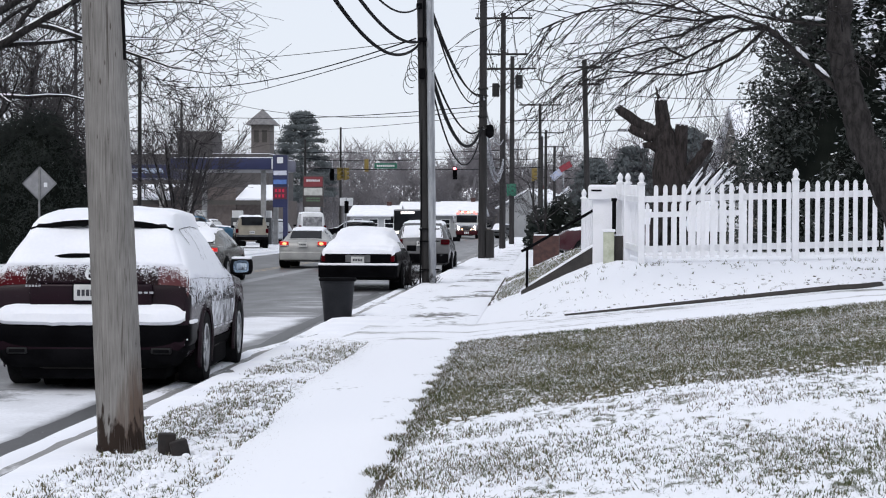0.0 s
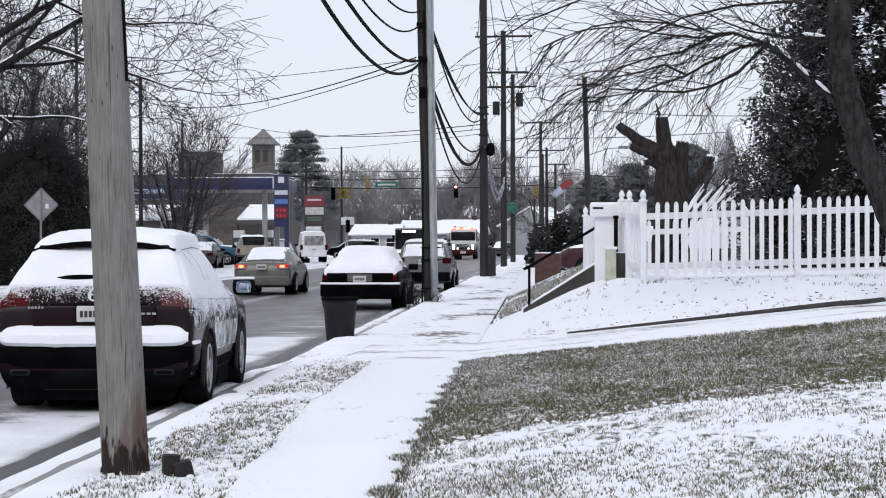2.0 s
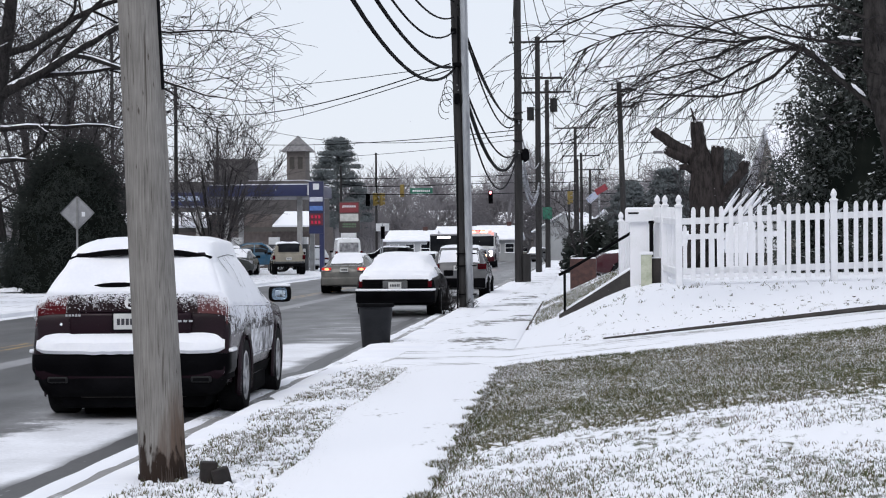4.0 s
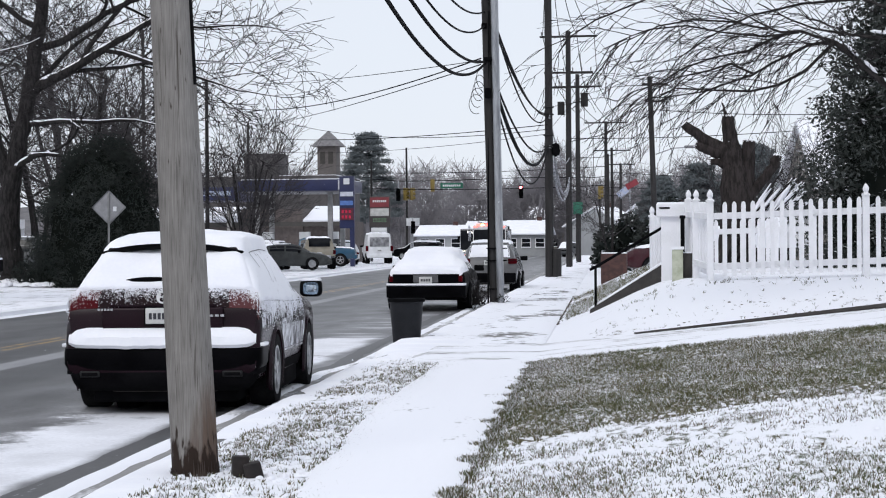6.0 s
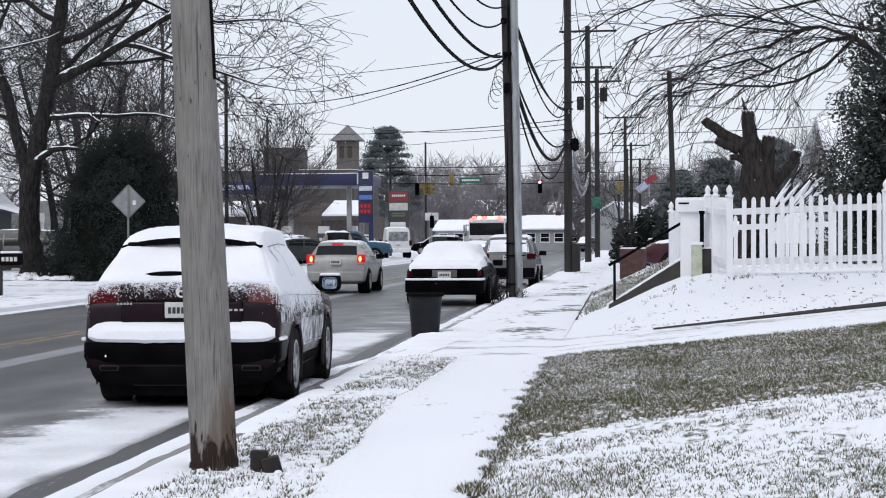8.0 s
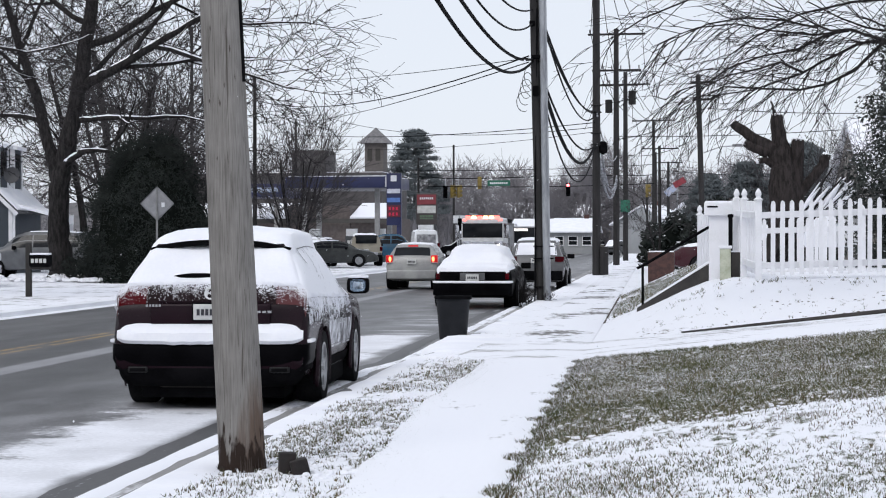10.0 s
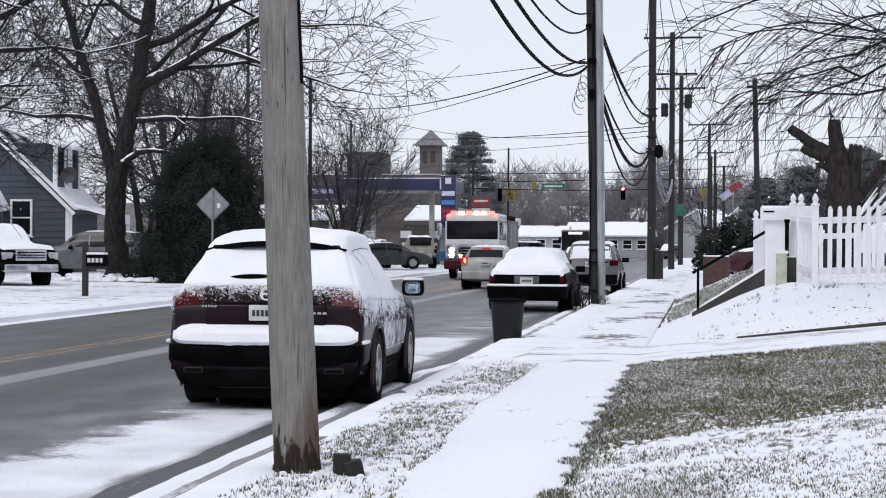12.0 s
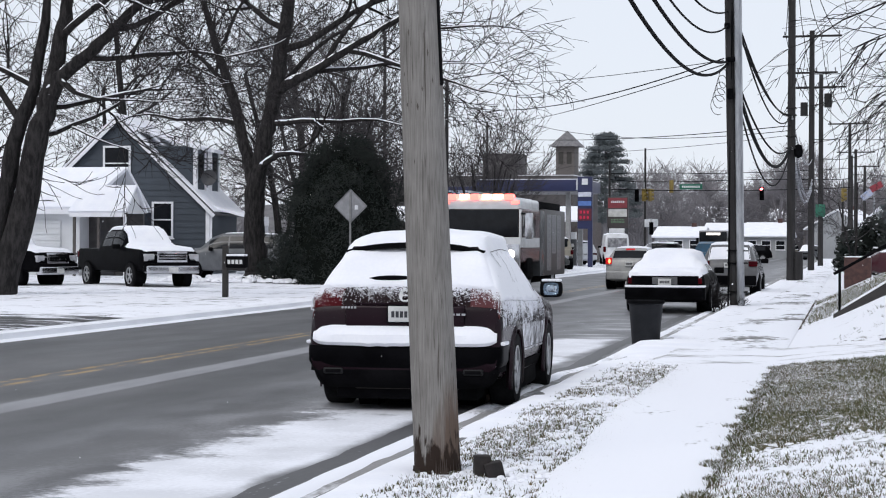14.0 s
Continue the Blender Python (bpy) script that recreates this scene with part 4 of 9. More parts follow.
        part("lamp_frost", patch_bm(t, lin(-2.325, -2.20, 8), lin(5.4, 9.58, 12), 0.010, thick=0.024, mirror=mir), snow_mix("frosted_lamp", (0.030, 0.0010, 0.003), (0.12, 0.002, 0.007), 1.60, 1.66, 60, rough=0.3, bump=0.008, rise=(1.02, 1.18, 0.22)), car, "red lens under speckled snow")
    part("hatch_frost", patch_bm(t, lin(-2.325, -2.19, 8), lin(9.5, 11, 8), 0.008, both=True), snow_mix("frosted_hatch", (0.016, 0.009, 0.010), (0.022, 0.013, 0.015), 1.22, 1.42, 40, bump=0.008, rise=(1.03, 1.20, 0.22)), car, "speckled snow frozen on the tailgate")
    for frosted in ("frosted_lamp", "frosted_hatch"):
        MATS[frosted].node_tree.nodes["Principled BSDF"].inputs["Specular IOR Level"].default_value = 0.10
    tagged(part("crumb_crust", crumbs(t, (-2.335, -2.17), (5.6, 11), 15000, 5, (1.02, 1.21), both=True), SNOW, car, "crumbs of snow frozen to the tailgate and lamps"), kind="stuff")
    for mir in (False, True):
        tagged(part("crumb_crust", crumbs(t, (-2.325, -2.20), (5.5, 9.6), 10000, 15 + mir, (1.06, 1.18), mirror=mir, lift=0.024), SNOW, car, "crumbs of snow frozen to the upper lamp"), kind="stuff")
        tagged(part("crumb_crust", crumbs(t, (-2.25, 1.0), (3.9, 6.4), 6000, 7 + mir, (0.74, 1.06), mirror=mir), SNOW, car, "crumbs of snow frozen along the flank"), kind="stuff")
        # edges of the rear quarter glass drawn through the snow
        for ya, yb, sa, sb in ((-1.52, -0.10, 7.74, 7.775), (-1.545, -1.52, 7.0, 7.74), (-1.03, -1.015, 6.5, 7.7), (-0.10, 0.62, 7.80, 7.84)):
            part("glass_edge", patch_bm(t, lin(ya, yb, 7), lin(sa, sb, 5), 0.0205, mirror=mir), surf("wet_seal", (0.05, 0.05, 0.055), (0.12, 0.12, 0.13), scale=14, rough=0.6), car)
    part("spoiler", bow(-0.715, 0.715, -1.965, 1.632, 28, 0.075, 0.12, 0.052, 0.15), BLACK, car, "dark roof spoiler edge showing under the snow")
    part("rear_wiper", bow(-0.40, 0.10, -2.178, 1.310, 10, 0.02, 0.02, 0.042, 0.04), BLACK, car)
    part("wiper_hub", boxed(-0.02, 0.12, -2.19, -2.10, 1.285, 1.335, 0.02, 2), BLACK, car)
    part("tailgate_trim", boxed(-0.52, 0.52, -2.375, -2.33, 1.035, 1.055, 0.008), PLUM, car)
    hatch = boxed(-0.60, 0.60, -2.395, -2.30, 0.82, 1.03, 0.03, 3)
    part("tailgate_recess", hatch, PLUM, car)
    part("bumper", wrapped(0.985, 2.0, ((-2.40, 0.655), (-2.475, 0.645), (-2.50, 0.60), (-2.495, 0.50), (-2.46, 0.41))), BLACKP, car)
    part("lower_bumper", wrapped(0.965, 2.0, ((-2.47, 0.46), (-2.47, 0.40), (-2.44, 0.32), (-2.34, 0.235), (-2.1, 0.22)), 0.25, power=5), BLACK, car, "black lower bumper apron")
    led = bmesh.new()
    rows = []
    for i in range(23):
        k = 2 * i / 22 - 1
        x = 0.925 * k
        e = 0.03 * (1 - abs(k) ** 4)
        wv = 0.014 * noise.noise((x * 5, 1, 0))
        zf = 0.645 + 0.03 * abs(k) ** 8 + wv + 0.01 * noise.noise((x * 14, 3, 0))
        yo = 0.02 * k * k + 0.10 * abs(k) ** 12
        rows.append([led.verts.new(c) for c in ((x, -2.505 + yo, zf), (x, -2.53 + yo, zf + 0.03), (x, -2.515 + yo, zf + 0.08 + e), (x, -2.44 + yo * 0.8, 0.80 + e * 0.4 + wv), (x, -2.385 + yo * 0.7, 0.84), (x, -2.33, 0.80))])
    for a, b in zip(rows, rows[1:]):
        for i in range(5):
            led.faces.new((a[i], a[i + 1], b[i + 1], b[i]))
    bmesh.ops.recalc_face_normals(led, faces=led.faces)
    part("bumper_snow", led, SNOW, car, "bank of snow on the bumper ledge")
    for sx in (-1, 1):
        part("corner_snow", boxed(sx * 0.90, sx * 1.005, -2.36, -2.08, 0.655, 0.69, 0.014, 2), SNOW, car)
    pl = part("number_plate", boxed(-0.158, 0.158, -2.43, -2.39, 0.875, 1.025, 0.006, 1), PLATE, car, "white number plate in a dark frame")
    bars(pl, -0.13, 0.13, 0.905, 0.99, -2.43, 6, INK)
    part("plate_frame", boxed(-0.172, 0.172, -2.424, -2.385, 0.862, 1.038, 0.006, 1), BLACK, pl)
    bd = bmesh.new()
    lathe(bd, [(0.048, -0.008), (0.062, -0.008), (0.066, 0.0), (0.062, 0.008), (0.048, 0.008)], 20, caps=False)
    box(bd, -0.045, -0.03, -0.035, 0.035, -0.006, 0.006)
    box(bd, 0.03, 0.045, -0.035, 0.035, -0.006, 0.006)
    box(bd, -0.035, 0.035, -0.005, 0.008, -0.006, 0.006)
    bmesh.ops.rotate(bd, verts=bd.verts, cent=(0, 0, 0), matrix=Matrix.Rotation(radians(70), 3, "X"))
    bmesh.ops.translate(bd, verts=bd.verts, vec=(0.0, -2.345, 1.125))
    part("badge", bd, WHITEP, car, "round bright badge rimmed with snow")
    bars(car, -0.64, -0.48, 0.995, 1.025, -2.40, 5, CHROME, "badge_strip")
    bars(car, 0.46, 0.62, 0.935, 0.965, -2.40, 3, CHROME, "badge_strip")
    for sx in (-1, 1):
        part("exhaust_trim", boxed(sx * 0.60, sx * 0.80, -2.48, -2.40, 0.375, 0.435, 0.02, 3), surf("dull_trim", (0.014, 0.014, 0.015), (0.008, 0.008, 0.009), rough=0.5, spec=0.2), car, "dull exhaust finisher")
        part("exhaust_pipe", boxed(sx * 0.62, sx * 0.78, -2.486, -2.42, 0.388, 0.422, 0.012, 2), BLACK, car)
        mir = part("mirror", boxed(sx * 0.97, sx * 1.225, 0.62, 0.80, 1.04, 1.225, 0.07, 4), BLACK, car, "black door mirror capped with snow")
        part("mirror_glass", boxed(sx * 1.02, sx * 1.195, 0.612, 0.63, 1.065, 1.20, 0.05, 3), surf("mirror_glass", (0.55, 0.62, 0.68), (0.4, 0.46, 0.52), rough=0.05, metal=1.0), mir)
        part("mirror_snow", boxed(sx * 0.99, sx * 1.21, 0.64, 0.80, 1.212, 1.24, 0.012, 2), SNOW, mir)
    # floor boxes hung below true clearance to block light and keep the gap dark
    part("underbody", boxed(-0.90, 0.90, -0.90, 0.90, 0.10, 0.36, 0.04), BLACK, car)
    part("rear_undertray", boxed(-0.72, 0.72, -2.25, -0.92, 0.12, 0.36, 0.04), BLACK, car)
    part("muffler", boxed(-0.55, 0.55, -2.3, -1.9, 0.22, 0.34, 0.06, 3), surf("rusty_steel", (0.03, 0.025, 0.02), (0.02, 0.016, 0.014), rough=0.8), car)


build_parked_suv()


# parked sedan beyond the bin
OLDSEDAN = [(r[0] * 1.1, r[1] + 0.02, r[2] - 0.04, r[3] + (0.0 if r[3] > 1.2 else -0.03), r[4] * 1.06, r[5] * 1.0) for r in SEDAN]
old = simple_car("parked_sedan", ground_pose(-6.78, 47.2, 0, 3.0), OLDSEDAN, BLACKP, "old black saloon parked at the kerb with a thick snow cover", "car", (-1.42, 1.5), 0.33, 0.22,
                 windows=((-1.1, -0.2), (-0.15, 0.85)), screen=(0.3, 1.25), back=(-1.75, -0.95), snow_on=((-2.0, 2.4, 7.0, 0.09), (-1.9, 1.3, 6.3, 0.03)), lamps_z=(0.70, 0.84), lamp_w=(0.40, 0.84))
t_old = spread(OLDSEDAN)
part("boot_snow", patch_bm(t_old, lin(-2.60, -1.2, 16), lin(6.0, 11, 11), 0.01, thick=0.085, both=True, rough=0.3), SNOW, old, "thick snow slab over the boot lid")
part("bumper_snow", wrapped(0.96, 2.45, ((-2.60, 0.665), (-2.735, 0.66), (-2.75, 0.625), (-2.72, 0.60))), SNOW, old, "ridge of snow along the bumper")
part("bumper_skin", wrapped(0.955, 2.40, ((-2.68, 0.63), (-2.735, 0.60), (-2.74, 0.45), (-2.70, 0.33), (-2.5, 0.30))), BLACKP, old)
part("plate_recess", boxed(-0.30, 0.30, -2.676, -2.60, 0.68, 0.86, 0.02, 2), surf("dull_silver", (0.10, 0.10, 0.105), (0.06, 0.06, 0.063), rough=0.5), old)
part("rear_panel", boxed(-0.80, 0.80, -2.664, -2.56, 0.655, 0.885, 0.03, 3), BLACKP, old, "black panel between the tail lamps")
simple_car("parked_suv", ground_pose(-7.05, 62.6, 0, 3.0), SUV, paint("dull_silver_paint", (0.15, 0.15, 0.155), (0.10, 0.10, 0.105), spec=0.2), "silver sport utility parked at the kerb under snow", "car", (-1.35, 1.35), 0.35, 0.23,
           windows=((-1.6, -0.9), (-0.85, 0.0), (0.05, 0.75)), screen=(0.4, 1.1), back=(-2.12, -1.9), snow_on=((-1.75, 2.1, 8.2, 0.05), (-2.14, -1.86, 8.8, 0.02)), lamps_z=(0.95, 1.12), lamp_w=(0.68, 0.9), rear_mat=BLACKP)


# ---- utility poles and wires ----
def pole_mesh(h, r0, r1, lean=(0, 0), n=18, rough=0.0):
    bm = bmesh.new()
    prof = [(r0 + (r1 - r0) * i / 14, h * i / 14) for i in range(15)]
    lathe(bm, prof, n)
    for v in bm.verts:
        v.co.x += lean[0] * v.co.z
        v.co.y += lean[1] * v.co.z
        if rough:
            k = 1 + rough * noise.noise((v.co.x * 6, v.co.y * 6, v.co.z * 0.5))
            v.co.x, v.co.y = lean[0] * v.co.z + (v.co.x - lean[0] * v.co.z) * k, lean[1] * v.co.z + (v.co.y - lean[1] * v.co.z) * k
    return bm


def crossarm(bm, z, half, y=0.0):
    box(bm, -half, half, y - 0.06, y + 0.06, z - 0.06, z + 0.06, 0.01, 1)


def insulators(bm, z, xs):
    for x in xs:
        tube(bm, (x, 0, z), (x, 0, z + 0.22), 0.035, 0.045, 8)


def utility_pole(name, x, y, z, h, r0, r1, mat, label, arms=(), lean=(0, 0), extras=None, gear=()):
    p = thing(name, pose(x, y, z), label, "utility pole", "utility poles along the street")
    part("pole", pole_mesh(h, r0, r1, lean, rough=0.05), mat, p)
    for az, half, n in arms:
        bm = bmesh.new()
        crossarm(bm, az, half, 0.2)
        part("crossarm", bm, POLED, p)
        for i in range(n):
            ins = bmesh.new()
            insulators(ins, az + 0.06, [half * (2 * i / (n - 1) - 1) * 0.92])
            part("insulator", ins, surf("porcelain", (0.18, 0.18, 0.19), (0.10, 0.10, 0.11), rough=0.3), p)
    for gx, gz, gr, gh in gear:
        bm = bmesh.new()
        tube(bm, (gx, 0, gz), (gx, 0, gz + gh), gr, gr, 14)
        part("transformer", bm, surf("transformer_grey", (0.085, 0.088, 0.092), (0.06, 0.06, 0.065), rough=0.5), p)
    if extras:
        extras(p)
    return p


def near_pole_extras(p):
    # splinters standing off the rotted foot, a thin cable, checks and knots
    bm = bmesh.new()
    rf = random.Random(8)
    for i in range(70):
        a = 2 * math.pi * i / 70
        hgt = rf.uniform(0.02, 0.10) * (1.5 if math.cos(a) > 0.2 else 0.8)
        w, c, s = rf.uniform(0.004, 0.011), math.cos(a), math.sin(a)
        r0, r1 = 0.150 + rf.uniform(0.004, 0.013), 0.1485 + rf.uniform(0.0, 0.006)
        b2 = [Vector((c * r0 - s * w, s * r0 + c * w, -0.02)), Vector((c * r0 + s * w, s * r0 - c * w, -0.02)), Vector((c * r1 - 0.046 * hgt, s * r1, hgt))]
        vs = [bm.verts.new(v) for v in b2] + [bm.verts.new(v * 0.93) for v in b2]
        bm.faces.new(vs[:3])
        bm.faces.new((vs[0], vs[2], vs[5], vs[3]))
        bm.faces.new((vs[1], vs[4], vs[5], vs[2]))
    part("rotted_foot", bm, surf("wet_rot", (0.030, 0.022, 0.018), (0.055, 0.040, 0.032), scale=9, rough=0.95, bump=0.01), p, "dark, splitting wood at the foot")
    bm = bmesh.new()
    tube(bm, (0.137 - 0.115, -0.03, 2.5), (0.125 - 0.276, -0.03, 6.0), 0.012, 0.012, 8)
    part("cable", bm, CABLE, p)
    bm = bmesh.new()
    rc = random.Random(44)
    for i in range(100):
        a = rc.uniform(-2.9, -0.2)
        z, ln, w = rc.uniform(0.1, 3.6), rc.uniform(0.04, 0.22) if i % 7 else rc.uniform(0.3, 0.7), rc.uniform(0.0007, 0.0017)
        if i % 9 == 0:
            ln, w = rc.uniform(0.02, 0.05), rc.uniform(0.004, 0.007)
        r = 0.1503 - 0.0056 * z
        vs = []
        for zz, ww in ((z, w * 0.2), (z + ln * 0.5, w), (z + ln, w * 0.2)):
            rr = r - 0.0056 * (zz - z)
            c, s = math.cos(a), math.sin(a)
            vs += [bm.verts.new((rr * c - 0.046 * zz - s * g * ww, rr * s + c * g * ww, zz)) for g in (-1, 1)]
        bm.faces.new((vs[0], vs[1], vs[3], vs[2]))
        bm.faces.new((vs[2], vs[3], vs[5], vs[4]))
    part("split_grain", bm, surf("crack_dark", (0.09, 0.078, 0.07), (0.06, 0.05, 0.045), rough=1.0), p)


def second_pole_extras(p):
    bm = bmesh.new()
    tube(bm, (0.15, -0.14, 0.0), (0.02, -0.14, 9), 0.095, 0.095, 14)
    part("riser_pipe", bm, GALV, p, "galvanised riser pipe strapped to the pole")
    for z in (0.35, 1.05, 1.35):
        part("strap", boxed(-0.19, 0.29, -0.19, 0.17, z, z + 0.03, 0.01, 1), BLACK, p)
    for q in ((-0.20, -0.06, -0.24, -0.10, 5.05, 5.30, 0.03), (-0.24, 0.08, -0.2, 0.16, 5.96, 6.06, 0.03), (-0.28, -0.14, -0.2, -0.05, 6.76, 6.9, 0.03)):
        part("splice_case", boxed(*q, 2), BLACK, p)
    for k in range(5):
        bm = bmesh.new()
        c = Vector((-0.30 - 0.03 * k, -0.15, 5.55 - 0.16 * k))
        vs, fs = pipe_along([c + Vector((0.18 * math.cos(a) * (0.6 + 0.1 * k), 0.0, 0.24 * math.sin(a))) for a in [0.5 + 0.42 * i for i in range(12)]], 0.009, 5)
        mesh_of("loose_loop", vs, fs, CABLE, p)
    bm = bmesh.new()
    tube(bm, (-0.16, -0.1, 0), (-0.10, -0.1, 7.2), 0.022, 0.022, 8)
    part("ground_wire", bm, CABLE, p)


utility_pole("utility_pole", -3.22, 11.65, 0.12, 9.0, 0.150, 0.100, POLEW, "weathered grey timber utility pole standing in the verge", lean=(-0.046, 0.0), extras=near_pole_extras)
utility_pole("utility_pole", -5.16, 46.2, 0.12, 11, 0.135, 0.11, POLED, "dark timber pole with a shiny riser pipe and tangled cables", lean=(-0.024, 0), extras=second_pole_extras)


def third_extras(p):
    bm = bmesh.new()
    box(bm, 0.16, 0.50, -0.18, 0.18, 0.0, 1.25, 0.04, 2)
    part("guard_box", bm, POLED, p)
    bm = bmesh.new()
    lathe(bm, [(0.02, 5.2), (0.17, 5.3), (0.19, 5.5), (0.14, 5.75), (0.02, 5.8)], 14)
    bmesh.ops.translate(bm, verts=bm.verts, vec=(0.3, -0.1, 0))
    part("splice_case", bm, BLACK, p)
    for z in (5.6, 6.1, 7.0, 7.3):
        part("clamp", boxed(-0.22, 0.22, -0.22, 0.1, z, z + 0.07, 0.02, 1), surf("transformer_grey", (0, 0, 0)), p)


utility_pole("utility_pole", -6.70, 81.2, 0.12, 15, 0.185, 0.145, POLED, "tall dark creosoted utility pole", extras=third_extras)
utility_pole("utility_pole", -8.28, 115, 0.12, 14.4, 0.20, 0.15, POLED, "dark utility pole with three crossarms and switchgear", arms=((14.1, 1.75, 4), (11.9, 1.5, 6), (11.0, 1.3, 4)), gear=((-0.45, 9.3, 0.22, 0.8),))
utility_pole("utility_pole", -9.40, 140, 0.12, 14, 0.20, 0.15, POLED, "dark utility pole with one crossarm", arms=((13.1, 1.8, 4),), gear=((0.5, 11.6, 0.28, 1.0),))
utility_pole("utility_pole", -2.9, 110, 0.5, 10.7, 0.18, 0.14, POLED, "utility pole with a tangle of insulators on top", arms=((10.3, 0.75, 4), (9.3, 0.6, 3)), lean=(-0.028, 0))
utility_pole("utility_pole", -8.9, 170, 0.12, 12.4, 0.17, 0.13, POLED, "utility pole with one crossarm", arms=((12.3, 1.9, 4),))
utility_pole("utility_pole", -10.1, 205, 0.12, 11.8, 0.18, 0.14, POLED, "utility pole with one crossarm", arms=((11.5, 2.0, 4),))
utility_pole("utility_pole", -9.6, 215, 0.12, 10.5, 0.18, 0.14, POLED, "utility pole with one crossarm", arms=((10.4, 1.6, 4),))
for px_, py_, ph_ in ((-28.0, 176, 10.6), (-29.6, 166, 9.0), (-8.2, 160, 9.0), (-26.9, 100, 10.6), (-36.9, 150, 11.5), (14, 100, 9), (26, 190, 9), (-6.5, 230, 11), (-33.5, 110, 14.5), (-10.6, 190, 8.0)):
    utility_pole("utility_pole", px_, py_, 0.12, ph_, 0.12, 0.09, POLED, "plain timber utility pole by the crossing")


def sag(p, q, drop, n=18):
    p, q = Vector(p), Vector(q)
    return [p.lerp(q, i / n) - Vector((0, 0, drop * 4 * (i / n) * (1 - i / n))) for i in range(n + 1)]


def wire(p, q, drop, r=0.02, label="thin black cable strung over the street", name="cable", mat=None):
    vs, fs = pipe_along(sag(p, q, drop, 28), r, 7)
    return tagged(mesh_of(name, vs, fs, mat or CABLE, smooth=True), label, "cable", "overhead cables")


P1, P2, P3, P4 = (-3.35, 11.65), (-5.42, 46.1), (-6.75, 81), (-8.25, 115)
# trunk cables sweeping down from the near pole to the second one
for z1, z2, dr, r in ((6.1, 6.02, 1.4, 0.031), (6.3, 6.08, 1.02, 0.031), (7.0, 6.95, 1.45, 0.020), (7.4, 7.3, 1.3, 0.02), (7.8, 7.7, 1.0, 0.02)):
    wire((P1[0], P1[1], z1), (P2[0] + 0.05, P2[1], z2), dr, r)
for z1, z2, dr, r in ((6.02, 5.75, 1.9, 0.055), (6.05, 5.75, 1.2, 0.03), (7.5, 7.1, 0.9, 0.025), (7.3, 7.2, 0.9, 0.03), (7.6, 7.0, 1.5, 0.025), (5.9, 5.6, 2.6, 0.025)):
    wire((P2[0] + 0.15, P2[1], z1), (P3[0], P3[1], z2), dr * 0.8, r)
SNOWCABLE = surf("snow_capped_cable", (0.45, 0.46, 0.5), (0.10, 0.10, 0.11), scale=3, rough=0.8)
for z1, z2, dr, r in ((5.75, 5.4, 1.7, 0.06), (5.75, 5.0, 1.1, 0.04), (7.1, 6.8, 1.0, 0.03), (7.0, 5.6, 1.9, 0.05)):
    wire((P3[0] + 0.1, P3[1], z1), (P4[0], P4[1], z2), dr, r, "black overhead cable lightly capped with snow", mat=SNOWCABLE)
for k in range(4):
    xx = -1.6 + 1.05 * k
    wire((P4[0] + xx, 115.2, 14.35), (-9.4 + xx, 140.2, 13.3), 0.4, 0.02)
    wire((P4[0] + xx, 115.2, 14.35), (P3[0] + 0.2 * k, 81, 14.6 - 0.2 * k), 0.6, 0.02)
    wire((-9.4 + xx, 140.2, 13.3), (-8.9 + xx, 170, 12.5), 0.4, 0.025)
    wire((-8.9 + xx, 170, 12.5), (-10.1 + xx, 205, 11.7), 0.4, 0.025)
# service drops across the street and the crossing's span wires
for a, b, dr, r in (((-5.45, 46, 6.15), (-26.9, 100, 9.35), 0.75, 0.017), ((-5.45, 46, 6.0), (-36.9, 150, 11.3), 0.3, 0.014), ((-5.45, 46, 6.1), (-26.0, 100, 10.4), 0.2, 0.010),
                    ((-6.75, 81, 6.5), (-31.5, 140, 10.9), 0.7, 0.016), ((-6.75, 81, 6.7), (-36.9, 150, 10.4), 0.4, 0.02), ((-6.75, 81, 6.3), (-36.9, 150, 9.4), 0.5, 0.012),
                    ((-29.6, 166, 6.6), (-8.2, 160, 6.5), 0.2, 0.03), ((-29.6, 166, 8.0), (-8.2, 160, 8.1), 0.2, 0.025), ((-60, 170, 7.4), (-29.6, 166, 7.6), 0.3, 0.025), ((-8.2, 160, 7.6), (26, 190, 7.5), 0.4, 0.025),
                    ((-8.3, 115, 8.0), (14, 100, 8.2), 0.4, 0.02), ((-8.3, 115, 7.8), (-2.9, 110, 9.2), 0.3, 0.02), ((-2.9, 110, 9.3), (14, 100, 8.6), 0.4, 0.02), ((-9.4, 140, 8.0), (-2.9, 110, 7.8), 0.5, 0.02),
                    ((-10.6, 190, 7.2), (26, 190, 7.0), 0.3, 0.03), ((-10.6, 190, 6.4), (26, 190, 6.2), 0.3, 0.03)):
    wire(a, b, dr, r)
vs, fs = pipe_along([(-29.6, 166, 7.45), (-27.0, 165, 7.2), (-24.0, 165.5, 7.2), (-22.2, 164.8, 7.2), (-15.6, 160, 7.2), (-9.0, 161, 7.2), (-8.2, 160, 7.3)], 0.03, 5)
tagged(mesh_of("span_wire", vs, fs, CABLE), "black span wire carrying the traffic signals", "cable", "overhead cables")


